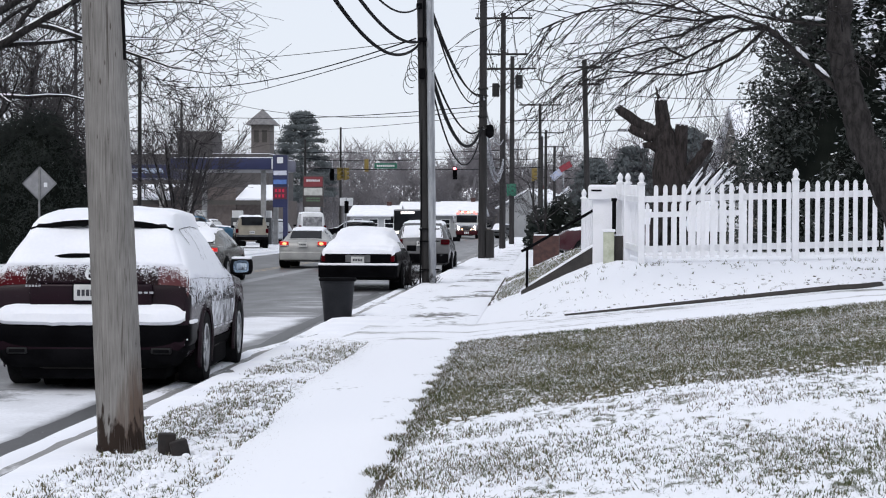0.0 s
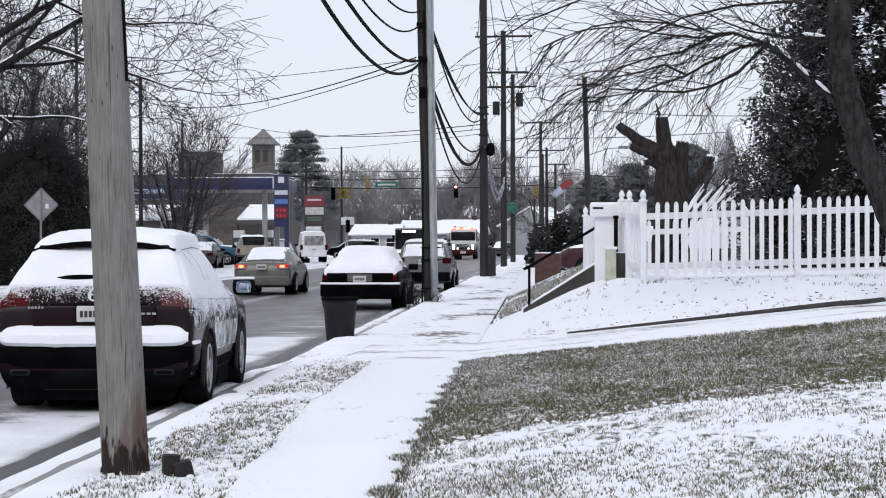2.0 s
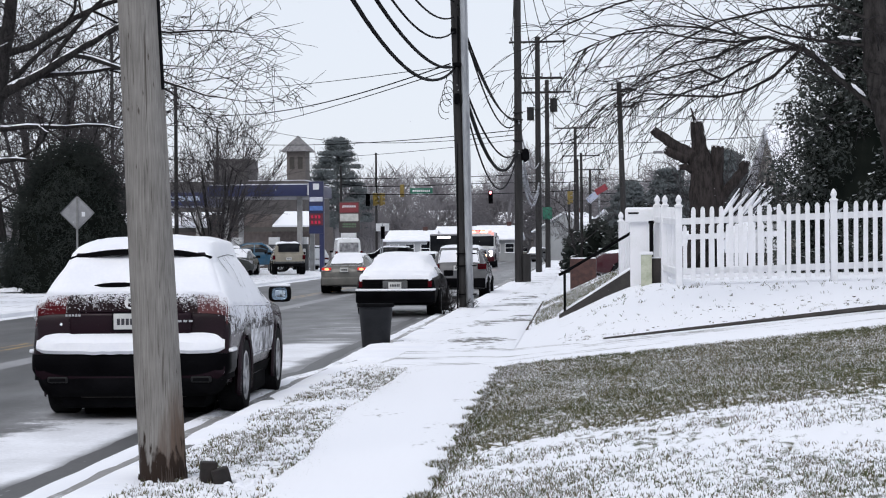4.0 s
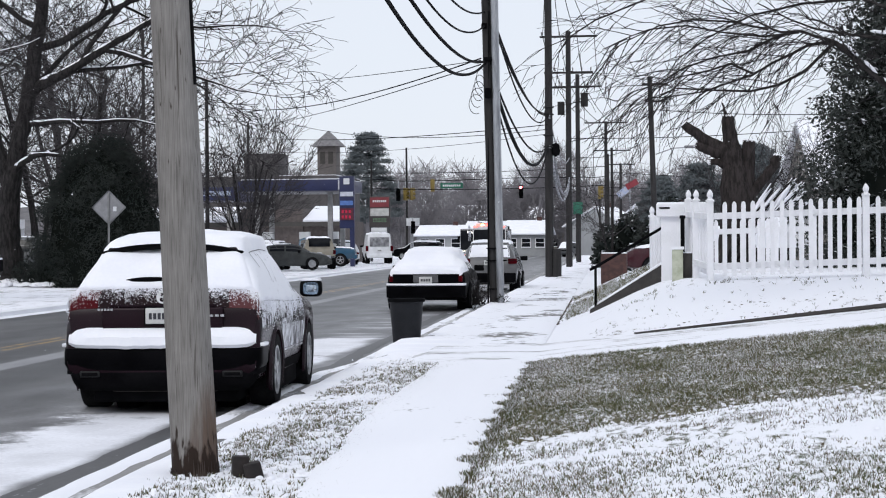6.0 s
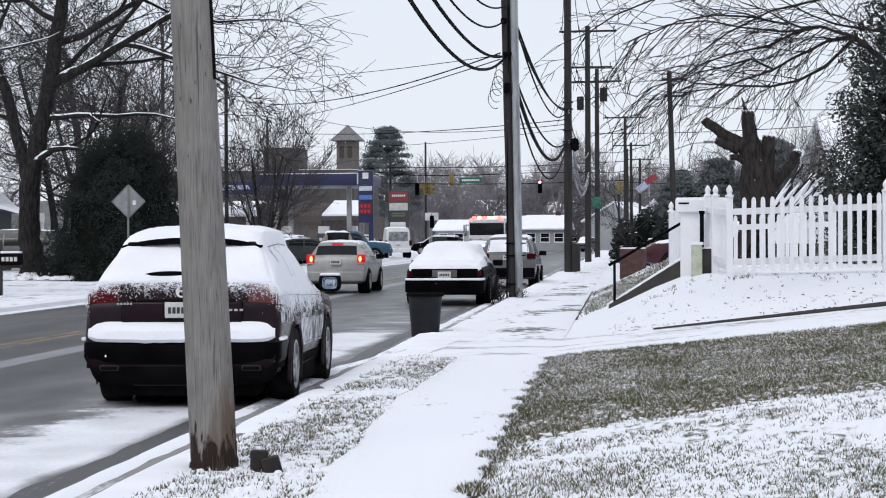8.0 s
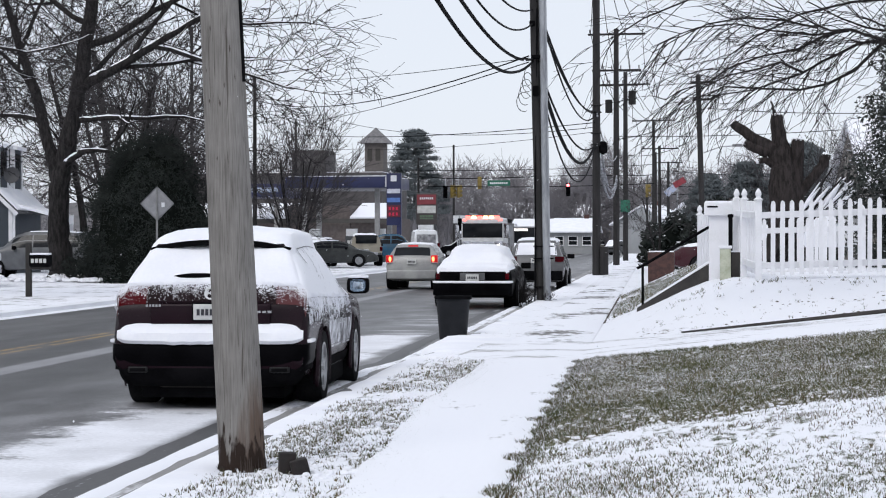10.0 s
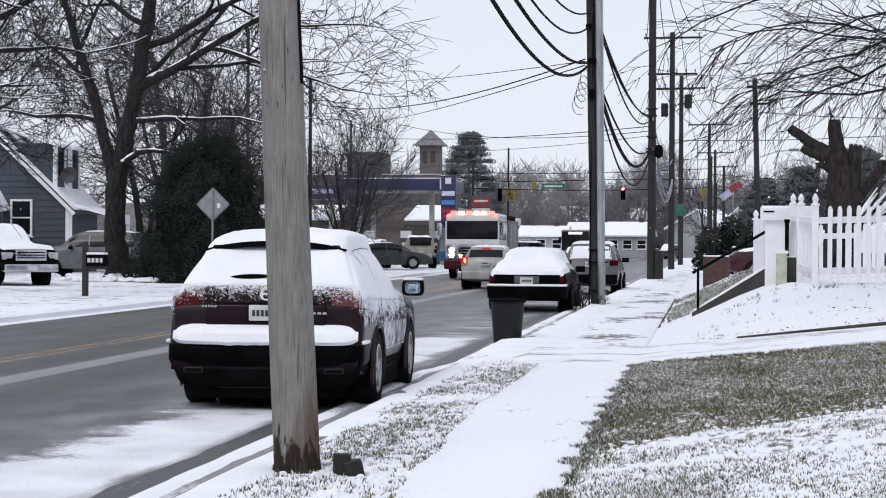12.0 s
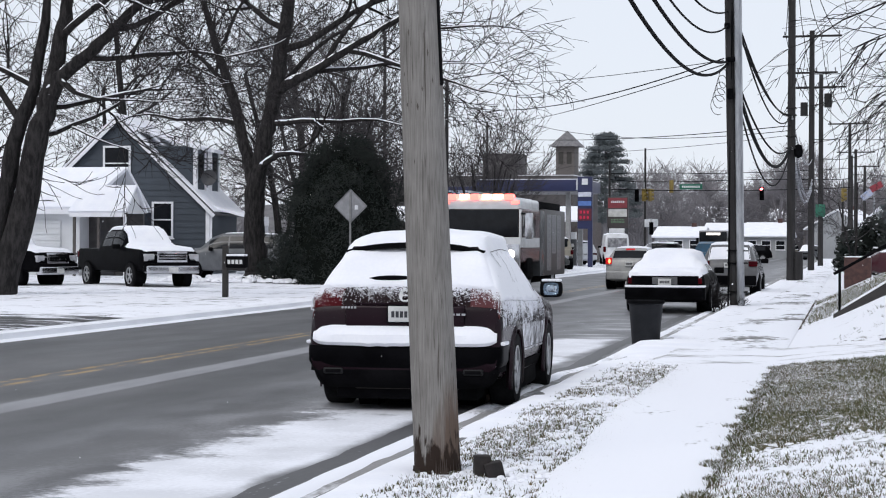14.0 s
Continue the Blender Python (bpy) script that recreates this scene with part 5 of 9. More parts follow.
# ---- street lamp heads, signals and signs at the crossing ----
def street_lamp_arm(x, y, z, dx, label):
    s = thing("street_lamp", pose(x, y, z), label, "street lamp", "street lamps")
    vs, fs = pipe_along([(0, 0, -0.3), (dx * 0.5, 0, 0.05), (dx, 0, 0.1)], 0.035, 6)
    mesh_of("arm", vs, fs, GALV, s)
    part("lamp_head", boxed(dx - 0.35, dx + 0.35, -0.14, 0.14, 0.04, 0.2, 0.06, 3), surf("lamp_grey", (0.2, 0.2, 0.21), (0.14, 0.14, 0.15), rough=0.5), s)


street_lamp_arm(-2.9, 110, 7.0, 2.0, "grey cobra-head street lamp on a timber pole")
YELLOW = surf("signal_yellow", (0.24, 0.17, 0.035), (0.17, 0.12, 0.03), rough=0.5)


def signal(x, y, z, rz, lamp, mat, label):
    s = thing("traffic_signal", pose(x, y, z, 0, 0, rz), label, "traffic signal", "traffic signals over the crossing")
    part("housing", boxed(-0.18, 0.18, -0.1, 0.12, -0.55, 0.55, 0.03, 2), mat, s)
    for i, zz in enumerate((0.36, 0.0, -0.36)):
        bm = bmesh.new()
        tube(bm, (0, -0.10, zz), (0, -0.14, zz), 0.13, 0.13, 14)
        part("lens", bm, lamp if (lamp and i == 0) else BLACK, s, "glowing red lens" if lamp and i == 0 else "")
        bm = bmesh.new()
        tube(bm, (0, -0.10, zz + 0.02), (0, -0.32, zz + 0.05), 0.155, 0.155, 12, caps=False)
        part("visor", bm, mat, s)
    if z > 4:
        part("hanger", boxed(-0.03, 0.03, -0.03, 0.03, 0.55, 7.22 - z), GALV, s)
    else:
        bm = bmesh.new()
        tube(bm, (0, 0.2, -z), (0, 0.2, 0.9), 0.06, 0.05, 10)
        part("post", bm, GALV, s)
        part("bracket", boxed(-0.03, 0.03, 0.1, 0.2, 0.3, 0.36), GALV, s, smooth=False)


REDON = lit("lit_signal_red", (1.0, 0.12, 0.14), 9)
signal(-15.6, 160, 6.0, 0, REDON, BLACK, "black traffic signal showing red on a span wire")
signal(-27.0, 165, 6.0, 0, None, BLACK, "dark traffic signal seen at an angle")
signal(-26.4, 165.3, 6.05, 60, None, YELLOW, "yellow traffic signal turned to the cross street")
signal(-25.9, 165.5, 6.05, 120, None, YELLOW, "yellow traffic signal turned to the cross street")
signal(-24.0, 165.5, 6.8, 180, None, YELLOW, "yellow traffic signal seen from behind")
signal(-9.0, 161, 5.9, 100, None, YELLOW, "yellow traffic signal seen from behind")
signal(-25.7, 165, 3.1, 15, None, BLACK, "black pole-mounted signal, unlit")
GREENS = surf("sign_green", (0.02, 0.16, 0.10), (0.02, 0.12, 0.08), rough=0.5)
st = thing("street_sign", pose(-22.2, 164.8, 6.75), "green overhead street name sign with blank bars", "sign")
part("panel", boxed(-1.0, 1.0, -0.03, 0.03, -0.24, 0.24, 0.02), GREENS, st)
bars(st, -0.8, 0.8, -0.12, 0.12, -0.035, 9, WHITEP)
st = thing("street_sign", pose(-9.4, 139.75, 4.2), "green street sign on a pole", "sign")
part("panel", boxed(-0.35, 0.35, -0.03, 0.03, -0.45, 0.45, 0.02), GREENS, st)

# diamond warning sign seen from behind
dg = thing("warning_sign", pose(-19.35, 59.6, 0.25, 0, 0, 6), "bare grey back of a diamond road sign on a post", "road sign")
bm = boxed(-0.40, 0.40, -0.012, 0.012, -0.40, 0.40, 0.05, 3)
bmesh.ops.rotate(bm, verts=bm.verts, cent=(0, 0, 0), matrix=Matrix.Rotation(radians(45), 3, "Y"))
bmesh.ops.translate(bm, verts=bm.verts, vec=(0, 0.03, 2.62))
part("panel", bm, surf("sign_back", (0.30, 0.30, 0.31), (0.22, 0.22, 0.23), rough=0.5, metal=0.3), dg)
part("post", boxed(-0.03, 0.03, -0.02, 0.02, -0.2, 3.1), surf("post_steel", (0.22, 0.22, 0.22), (0.15, 0.15, 0.15), rough=0.6), dg)
part("sticker", boxed(0.15, 0.26, -0.004, 0.014, 2.5, 2.65), WHITEP, dg)

# ---- litter bin, stump by the pole ----
bn = thing("litter_bin", pose(-4.70, 29.45, 0.02), "round dark grey rubbish bin at the driveway's edge", "bin")
bm = lathe(bmesh.new(), [(0.02, 0.0), (0.205, 0.0), (0.215, 0.03), (0.265, 0.66), (0.285, 0.67), (0.29, 0.72), (0.265, 0.725), (0.255, 0.64), (0.20, 0.06), (0.02, 0.05)], 32)
part("bin_body", bm, surf("bin_plastic", (0.012, 0.013, 0.016), (0.020, 0.021, 0.024), scale=3, rough=0.6, bump=0.002, spec=0.15), bn)
bm = lathe(bmesh.new(), [(0.283, 0.675), (0.296, 0.68), (0.298, 0.715), (0.285, 0.73), (0.27, 0.73), (0.268, 0.68)], 32)
part("rim", bm, BLACK, bn)
sk = thing("stump", pose(-2.86, 11.55, 0.13, 0, 0, 20), "two short dark broken wood stubs in the verge", "stump")
for dx, h, w, tl in ((-0.045, 0.15, 0.052, 2), (0.045, 0.115, 0.055, -14)):
    bm = boxed(-w, w, -w, w, -0.03, h, 0.012, 2)
    bmesh.ops.rotate(bm, verts=bm.verts, cent=(0, 0, 0), matrix=Matrix.Rotation(radians(tl), 3, "Y"))
    bmesh.ops.translate(bm, verts=bm.verts, vec=(dx, 0.02 * tl / 5, 0))
    part("stub", bm, surf("dark_stub", (0.022, 0.017, 0.016), (0.012, 0.010, 0.010), scale=12, rough=0.9, bump=0.006), sk)


# ---- white picket fence, gate column and stair rail ----
def picket_bm(w=0.070, h=1.15, t=0.022):
    bm = bmesh.new()
    prof = [(-w / 2, 0), (w / 2, 0), (w / 2, h - 0.06), (w * 0.36, h - 0.02), (0, h), (-w * 0.36, h - 0.02), (-w / 2, h - 0.06)]
    a = [bm.verts.new((x, -t / 2, z)) for x, z in prof]
    b = [bm.verts.new((x, t / 2, z)) for x, z in prof]
    bm.faces.new(a)
    bm.faces.new(b[::-1])
    n = len(prof)
    for i in range(n):
        bm.faces.new((a[i], b[i], b[(i + 1) % n], a[(i + 1) % n]))
    bmesh.ops.recalc_face_normals(bm, faces=bm.faces)
    return bm


PICKET = []


def fence_run(p, q, base_p, base_q, n, posts, label, h=1.15):
    """Pickets on two rails from p to q, standing on base heights; posts at fractions with pointed caps."""
    f = thing("picket_fence", pose(p[0], p[1], base_p), label, "fence", "picket fences")
    d = Vector((q[0] - p[0], q[1] - p[1], base_q - base_p))
    ang = math.atan2(d.y, d.x)
    rot = Matrix.Rotation(ang, 4, "Z")
    L = math.hypot(d.x, d.y)
    if not PICKET:
        o = part("picket", picket_bm(), WHITEV, smooth=False)
        PICKET.append(o.data)
        bpy.data.objects.remove(o)
    for i in range(n):
        k = (i + 0.5) / n
        if min(abs(k - q2) for q2 in posts) * L < 0.085:
            continue
        o = new("picket", PICKET[0])
        o.parent = f
        o.matrix_basis = Matrix.Translation((d.x * k, d.y * k, d.z * k + 0.05)) @ rot @ pose(0, -0.03, 0, 0, random.uniform(-0.4, 0.4), 0)
    for z in (0.20, 0.98):
        bm = bmesh.new()
        box(bm, 0, L, 0.0, 0.045, z - 0.05, z + 0.05, 0.006, 1)
        for v in bm.verts:
            v.co.z += d.z * v.co.x / L
        bmesh.ops.rotate(bm, verts=bm.verts, cent=(0, 0, 0), matrix=rot.to_3x3())
        part("rail", bm, WHITEV, f)
    for k in posts:
        bm = boxed(-0.052, 0.052, -0.04, 0.066, -0.15, 1.21, 0.006, 1)
        post = part("post", bm, WHITEV, f)
        post.matrix_basis = Matrix.Translation(d * k) @ rot
        cap = lathe(bmesh.new(), [(0.01, 1.205), (0.068, 1.21), (0.068, 1.235), (0.04, 1.25), (0.035, 1.275), (0.05, 1.30), (0.045, 1.34), (0.02, 1.385), (0.003, 1.40)], 12)
        part("cap", cap, WHITEV, post)
    return f


fence_run((0.06, 29.6), (3.72, 29.75), 1.02, 1.13, 25, (0.0, 0.65), "white vinyl picket fence with pointed post caps")
fence_run((3.75, 29.75), (9.0, 29.9), 1.13, 1.2, 36, (0.45, 0.9), "white vinyl picket fence running behind the tree")
fence_run((0.06, 29.7), (-0.30, 32.6), 1.02, 1.10, 15, (0.62, 1.0), "white picket fence returning to the gate column")
fence_run((-0.05, 34.8), (1.95, 34.9), 0.80, 0.86, 13, (0.02, 0.99,), "white picket fence at the back of the yard")
gc = thing("gate_column", pose(-0.60, 33, 1.02), "boxy white vinyl gate column with a flat cap", "column")
part("shaft", boxed(-0.175, 0.175, -0.175, 0.175, -0.2, 1.03, 0.012, 2), WHITEV, gc)
part("cap", boxed(-0.255, 0.255, -0.255, 0.255, 1.02, 1.25, 0.02, 3), WHITEV, gc)
part("slot", boxed(-0.2, -0.02, -0.263, -0.25, 1.16, 1.19), BLACK, gc)
part("cap_snow", boxed(-0.24, 0.24, -0.24, 0.24, 1.23, 1.275, 0.018, 3), SNOW, gc)
gp = thing("gate_post", pose(-0.475, 31.6, 1.10), "short pale mildewed wooden post beside the steps", "post")
part("post", boxed(-0.09, 0.09, -0.09, 0.09, -0.15, 0.40, 0.012, 2), surf("mildew_white", (0.5, 0.52, 0.42), (0.36, 0.38, 0.28), scale=8, rough=0.8), gp)
part("cap", boxed(-0.11, 0.11, -0.11, 0.11, 0.38, 0.43, 0.012, 2), WHITEV, gp)
ip = thing("iron_post", pose(-0.40, 32.4, 1.0), "black iron gate post beside the white column", "post")
part("post", boxed(-0.035, 0.035, -0.03, 0.03, -0.1, 1.02, 0.008, 1), BLACK, ip)
part("knob", boxed(-0.05, 0.05, -0.05, 0.05, 1.0, 1.06, 0.02, 2), BLACK, ip)
pb = thing("pier_block", pose(-0.32, 31.75, 1.02), "dark stone block at the head of the steps", "stone block")
part("block", boxed(-0.10, 0.10, -0.12, 0.12, -0.15, 0.40, 0.015, 2), surf("dark_stone", (0.05, 0.045, 0.043), (0.03, 0.028, 0.027), rough=0.9, bump=0.006), pb)
part("block_snow", boxed(-0.09, 0.09, -0.11, 0.11, 0.395, 0.42, 0.01, 2), SNOW, pb)
sr = thing("stair_rail", pose(0, 33, 0), "black iron handrail beside garden steps", "handrail")
vs, fs = pipe_along([(-2.02, 0, 1.13), (-1.85, 0, 1.22), (-0.55, 0, 1.98), (-0.25, 0, 2.02)], 0.026, 8)
mesh_of("handrail", vs, fs, BLACK, sr, smooth=True)
for x, z0, z1 in ((-1.92, 0.30, 1.18), (-0.42, 1.0, 1.98)):
    part("post", boxed(x - 0.022, x + 0.022, -0.022, 0.022, z0, z1, 0.005, 1), BLACK, sr)
fence_run((-0.98, 34.6), (-0.74, 33.3), 0.86, 0.90, 7, (0.0,), "short white picket fence behind the gate column")
steps = thing("garden_steps", pose(0, 33, 0), "concrete garden steps with a dark cheek wall, snowed over", "steps")
bm = bmesh.new()
for i in range(5):
    box(bm, -2.0 + 0.30 * i, -0.5, 0.1, 1.3, 0.1, 0.33 + 0.17 * i, 0.012, 1)
part("treads", bm, CONC, steps)
bm = bmesh.new()
v = [bm.verts.new(c) for c in ((-2.02, -0.06, 0.30), (-0.48, -0.06, 0.95), (-0.48, -0.06, 1.40), (-2.02, -0.06, 0.44), (-2.02, 0.1, 0.30), (-0.48, 0.1, 0.95), (-0.48, 0.1, 1.40), (-2.02, 0.1, 0.44))]
for q in ((0, 1, 2, 3), (7, 6, 5, 4), (0, 4, 5, 1), (1, 5, 6, 2), (2, 6, 7, 3), (3, 7, 4, 0)):
    bm.faces.new([v[i] for i in q])
part("cheek_wall", bm, surf("dark_stone", (0.05, 0.045, 0.043), (0.03, 0.028, 0.027), rough=0.9, bump=0.006), steps)
vs, fs = pipe_along([(-2.0, 0.02, 0.455), (-1.5, 0.02, 0.765), (-1.0, 0.02, 1.085), (-0.5, 0.02, 1.40)], 0.035, 8)
mesh_of("coping_snow", vs, fs, SNOW, steps, "line of snow along the cheek wall", smooth=True)
bm = bmesh.new()
for i in range(5):
    box(bm, -1.98 + 0.30 * i, -1.72 + 0.30 * i, 0.12, 1.28, 0.33 + 0.17 * i, 0.365 + 0.17 * i, 0.012, 2)
part("tread_snow", bm, SNOW, steps)
bw = thing("brick_wall", pose(-3.0, 62, 0.2), "low red brick garden wall capped with snow", "wall")
part("wall", boxed(-0.42, 0.42, -0.3, 0.3, -0.1, 1.05, 0.015), BRICK, bw)
part("wall_snow", boxed(-0.40, 0.40, -0.28, 0.28, 1.04, 1.09, 0.02, 2), SNOW, bw)


# ---- trees ----
class Grove:
    """Collects tapered limbs as tubes in one mesh."""

    def __init__(self, sides=5):
        self.v, self.f, self.n, self.runs = [], [], sides, []

    def limb(self, pts, radii, sides=None):
        n = sides or self.n
        base = len(self.v)
        for i, p in enumerate(pts):
            d = (pts[min(i + 1, len(pts) - 1)] - pts[max(i - 1, 0)])
            d = d.normalized() if d.length > 1e-6 else Vector((0, 0, 1))
            u = d.cross(Vector((0.3, 0.9, 0.2)))
            u = u.normalized() if u.length > 1e-4 else Vector((1, 0, 0))
            w = d.cross(u)
            for k in range(n):
                a = 2 * math.pi * k / n
                self.v.append(p + (u * math.cos(a) + w * math.sin(a)) * radii[i])
            if i:
                b = base + (i - 1) * n
                self.f += [(b + k, b + (k + 1) % n, b + n + (k + 1) % n, b + n + k) for k in range(n)]
        self.runs.append((self.v[base:], [tuple(i - base for i in f) for f in self.f[-n * (len(pts) - 1):]]))


def bent(rng, p, d, length, segs, wobble, droop):
    pts = [p.copy()]
    d = d.normalized()
    for i in range(segs):
        d = (d + Vector((rng.gauss(0, wobble), rng.gauss(0, wobble), rng.gauss(0, wobble) - droop)))
        d.normalize()
        p = p + d * (length / segs)
        pts.append(p.copy())
    return pts, d


def grow(rng, big, fine, p, d, length, radius, depth, droop, wobble=0.13, spread=0.75, kids=(3, 5), shrink=0.62, min_r=0.006, upbend=0.0, snow=None):
    segs = 6 if depth > 1 else 4
    pts, dd = bent(rng, p, d, length, segs, wobble, droop - upbend)
    tip = max(min_r * 0.6, radius * 0.42)
    radii = [radius + (tip - radius) * i / segs for i in range(segs + 1)]
    (big if radius > 0.045 else fine).limb(pts, radii, 7 if radius > 0.06 else 3)
    if snow is not None and 0.03 < radius < 0.14:
        side = abs((pts[-1] - pts[0]).normalized().z)
        if side < 0.55:
            snow.limb([q + Vector((0, 0, radii[i] * 0.75)) for i, q in enumerate(pts)], [r * 0.6 for r in radii], 5)
    if depth <= 0:
        return
    grow(rng, big, fine, pts[-1], dd, length * shrink, tip, depth - 1, droop, wobble, spread, kids, shrink, min_r, upbend, snow)
    n = rng.randint(*kids)
    for k in range(n):
        t = 0.28 + 0.72 * (k + rng.random() * 0.8) / n
        t = min(t, 1)
        i = min(int(t * segs), segs - 1)
        q = pts[i].lerp(pts[i + 1], t * segs - i)
        ax = (pts[i + 1] - pts[i]).normalized()
        side = ax.cross(Vector((rng.gauss(0, 1), rng.gauss(0, 1), rng.gauss(0, 1))))
        if side.length < 1e-3:
            continue
        side.normalize()
        nd = (ax * (1 - spread * 0.55) + side * spread * rng.uniform(0.6, 1.1)).normalized()
        r2 = max(min_r, radii[i] * rng.uniform(0.5, 0.72))
        grow(rng, big, fine, q, nd, length * shrink * rng.uniform(0.75, 1.2), r2, depth - 1, droop, wobble, spread, kids, shrink, min_r, upbend, snow)


def bare_tree(name, x, y, z, seed, trunks, label, wobble=0.13, height=6, radius=0.4, depth=5, droop=0.0, limbs=(), kids=(3, 5), min_r=0.006, spread=0.75, twig=None, bark=None, snow_on=False, limb_depth=4, group="bare trees", upbend=0.02, shrink=0.62, stems=()):
    """A leafless tree: named trunk stems (lean and height), then limbs that fork down to twigs."""
    rng = random.Random(seed)
    big, fine, snow = Grove(7), Grove(3), Grove(5)
    tree = thing(name, pose(x, y, z), label, "tree", group)
    for (lx, ly, h, r) in trunks:
        d = Vector((lx, ly, 1))
        pts, dd = bent(rng, Vector((0, 0, -0.2)), d, h, 8, 0.035, 0)
        radii = [r * (1.35 if i == 0 else 1.08 if i == 1 else 1 - 0.55 * i / 8) for i in range(9)]
        big.limb(pts, radii, 12)
        for k in range(7):
            i = 3 + (k % 6)
            q = pts[i]
            a = rng.uniform(0, 6.28)
            nd = Vector((math.cos(a), math.sin(a), rng.uniform(0.3, 1.0)))
            grow(rng, big, fine, q, nd, h * rng.uniform(0.30, 0.5), radii[i] * rng.uniform(0.38, 0.6), depth - 1, droop, 0.13, spread, kids, shrink, min_r, upbend, snow if snow_on else None)
    for pts, rad in stems:
        # crooked rather than smooth between the named places
        line, wide = [], []
        for (p0, q0), (ra, rz) in zip(zip(pts, pts[1:]), zip(rad, rad[1:])):
            for j in range(4):
                line.append(Vector(p0).lerp(Vector(q0), j / 4) + Vector((rng.gauss(0, 0.10 * ra), rng.gauss(0, 0.10 * ra), rng.gauss(0, 0.06 * ra))) * (j > 0))
                wide.append((ra + (rz - ra) * j / 4) * rng.uniform(0.95, 1.06))
        line, wide = line + [Vector(pts[-1])], wide + [rad[-1]]
        big.limb(line, wide, 12)
        if snow_on and rad[0] < 0.25:
            snow.limb([q + Vector((0, -0.3 * w, 0.62 * w)) for q, w in zip(line, wide)], [w * 0.62 * rng.uniform(0.4, 1.1) for w in wide], 6)
    for (pz, d, ln, r, dp) in limbs:
        grow(rng, big, fine, Vector(pz), Vector(d), ln, r, dp, droop, wobble, spread, kids, shrink, min_r, upbend, snow if snow_on else None)
    if big.v:
        mesh_of("trunk", big.v, big.f, bark or BARK, tree, smooth=True)
    if fine.v:
        mesh_of("crown", fine.v, fine.f, twig or TWIG, tree)
    for vs, fs in snow.runs:
        mesh_of("limb_snow", vs, fs, SNOW, tree, "snow lying along a limb", smooth=True)
    return tree


def leaf_cloud(rng, count, where, size, flat=0.5, up=0.3):
    """Many small leaf or needle cards, as bent pairs of triangles."""
    vs, fs = [], []
    for _ in range(count):
        p, out = where(rng)
        n = (out + Vector((rng.gauss(0, 0.6), rng.gauss(0, 0.6), rng.gauss(0, 0.6) + up))).normalized()
        u = n.cross(Vector((rng.gauss(0, 1), rng.gauss(0, 1), rng.gauss(0, 1))))
        if u.length < 1e-3:
            continue
        u.normalize()
        w = n.cross(u)
        s = size * rng.uniform(0.6, 1.4)
        b = len(vs)
        vs += [p - u * s, p + w * s * flat + n * s * 0.15, p + u * s, p - w * s * flat + n * s * 0.15]
        fs += [(b, b + 1, b + 2), (b, b + 2, b + 3)]
    return vs, fs


def cone_shape(h, r, lobes, seed, power=0.8, base=0.0, lump=0.20):
    """Points on an uneven, lobed cone of clumps."""
    r0 = random.Random(seed)
    clumps = []
    for _ in range(lobes):
        t = r0.random() ** 1.3
        a = r0.uniform(0, 6.283)
        rr = r * (1 - t) ** power * r0.uniform(0.55, 1.0)
        clumps.append((Vector((rr * math.cos(a), rr * math.sin(a), base + t * (h - base))), r * lump * r0.uniform(0.6, 1.3) + 0.12))

    def where(rng):
        c, s = clumps[int(rng.random() * len(clumps))]
        d = Vector((rng.gauss(0, 1), rng.gauss(0, 1), rng.gauss(0, 1))).normalized()
        return c + d * s * rng.uniform(0.6, 1.0), d
    return where, clumps


def evergreen(name, x, y, z, h, r, label, mat, seed, count, size, lobes, power=0.8, snow=0.0, flat=0.5, base=0.0, core=True, lump=0.20, up=0.3):
    e = thing(name, pose(x, y, z), label, "tree" if h > 4.5 else "shrub", "evergreens")
    rng = random.Random(seed)
    where, clumps = cone_shape(h, r, lobes, seed, power, base, lump)
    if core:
        # solid core, near-black to stand for the shade deep between the leaves
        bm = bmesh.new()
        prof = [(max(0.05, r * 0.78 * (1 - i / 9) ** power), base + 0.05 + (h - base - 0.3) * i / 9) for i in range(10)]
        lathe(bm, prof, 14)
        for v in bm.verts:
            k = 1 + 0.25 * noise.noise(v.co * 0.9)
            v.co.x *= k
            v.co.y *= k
        part("inner_foliage", bm, surf("foliage_shade", (0.007, 0.009, 0.008), (0.012, 0.014, 0.012), rough=1.0, spec=0.0) if mat is not PINE else PINE, e)
    vs, fs = leaf_cloud(rng, count, where, size, flat, up)
    mesh_of("foliage", vs, fs, mat, e)
    bm = bmesh.new()
    tube(bm, (0, 0, -0.3), (0, 0, h * 0.8), 0.06 + h * 0.022, 0.03, 8)
    part("trunk", bm, BARK, e)
    if snow:
        def top(rng2):
            p, d = where(rng2)
            return p + Vector((0, 0, 0.05)), Vector((0, 0, 1))
        vs, fs = leaf_cloud(rng, int(count * snow), top, size * 1.1, 0.55, 1.5)
        tagged(mesh_of("snow", vs, fs, SNOW, e, "snow caught on the foliage"), kind="stuff")
    return e


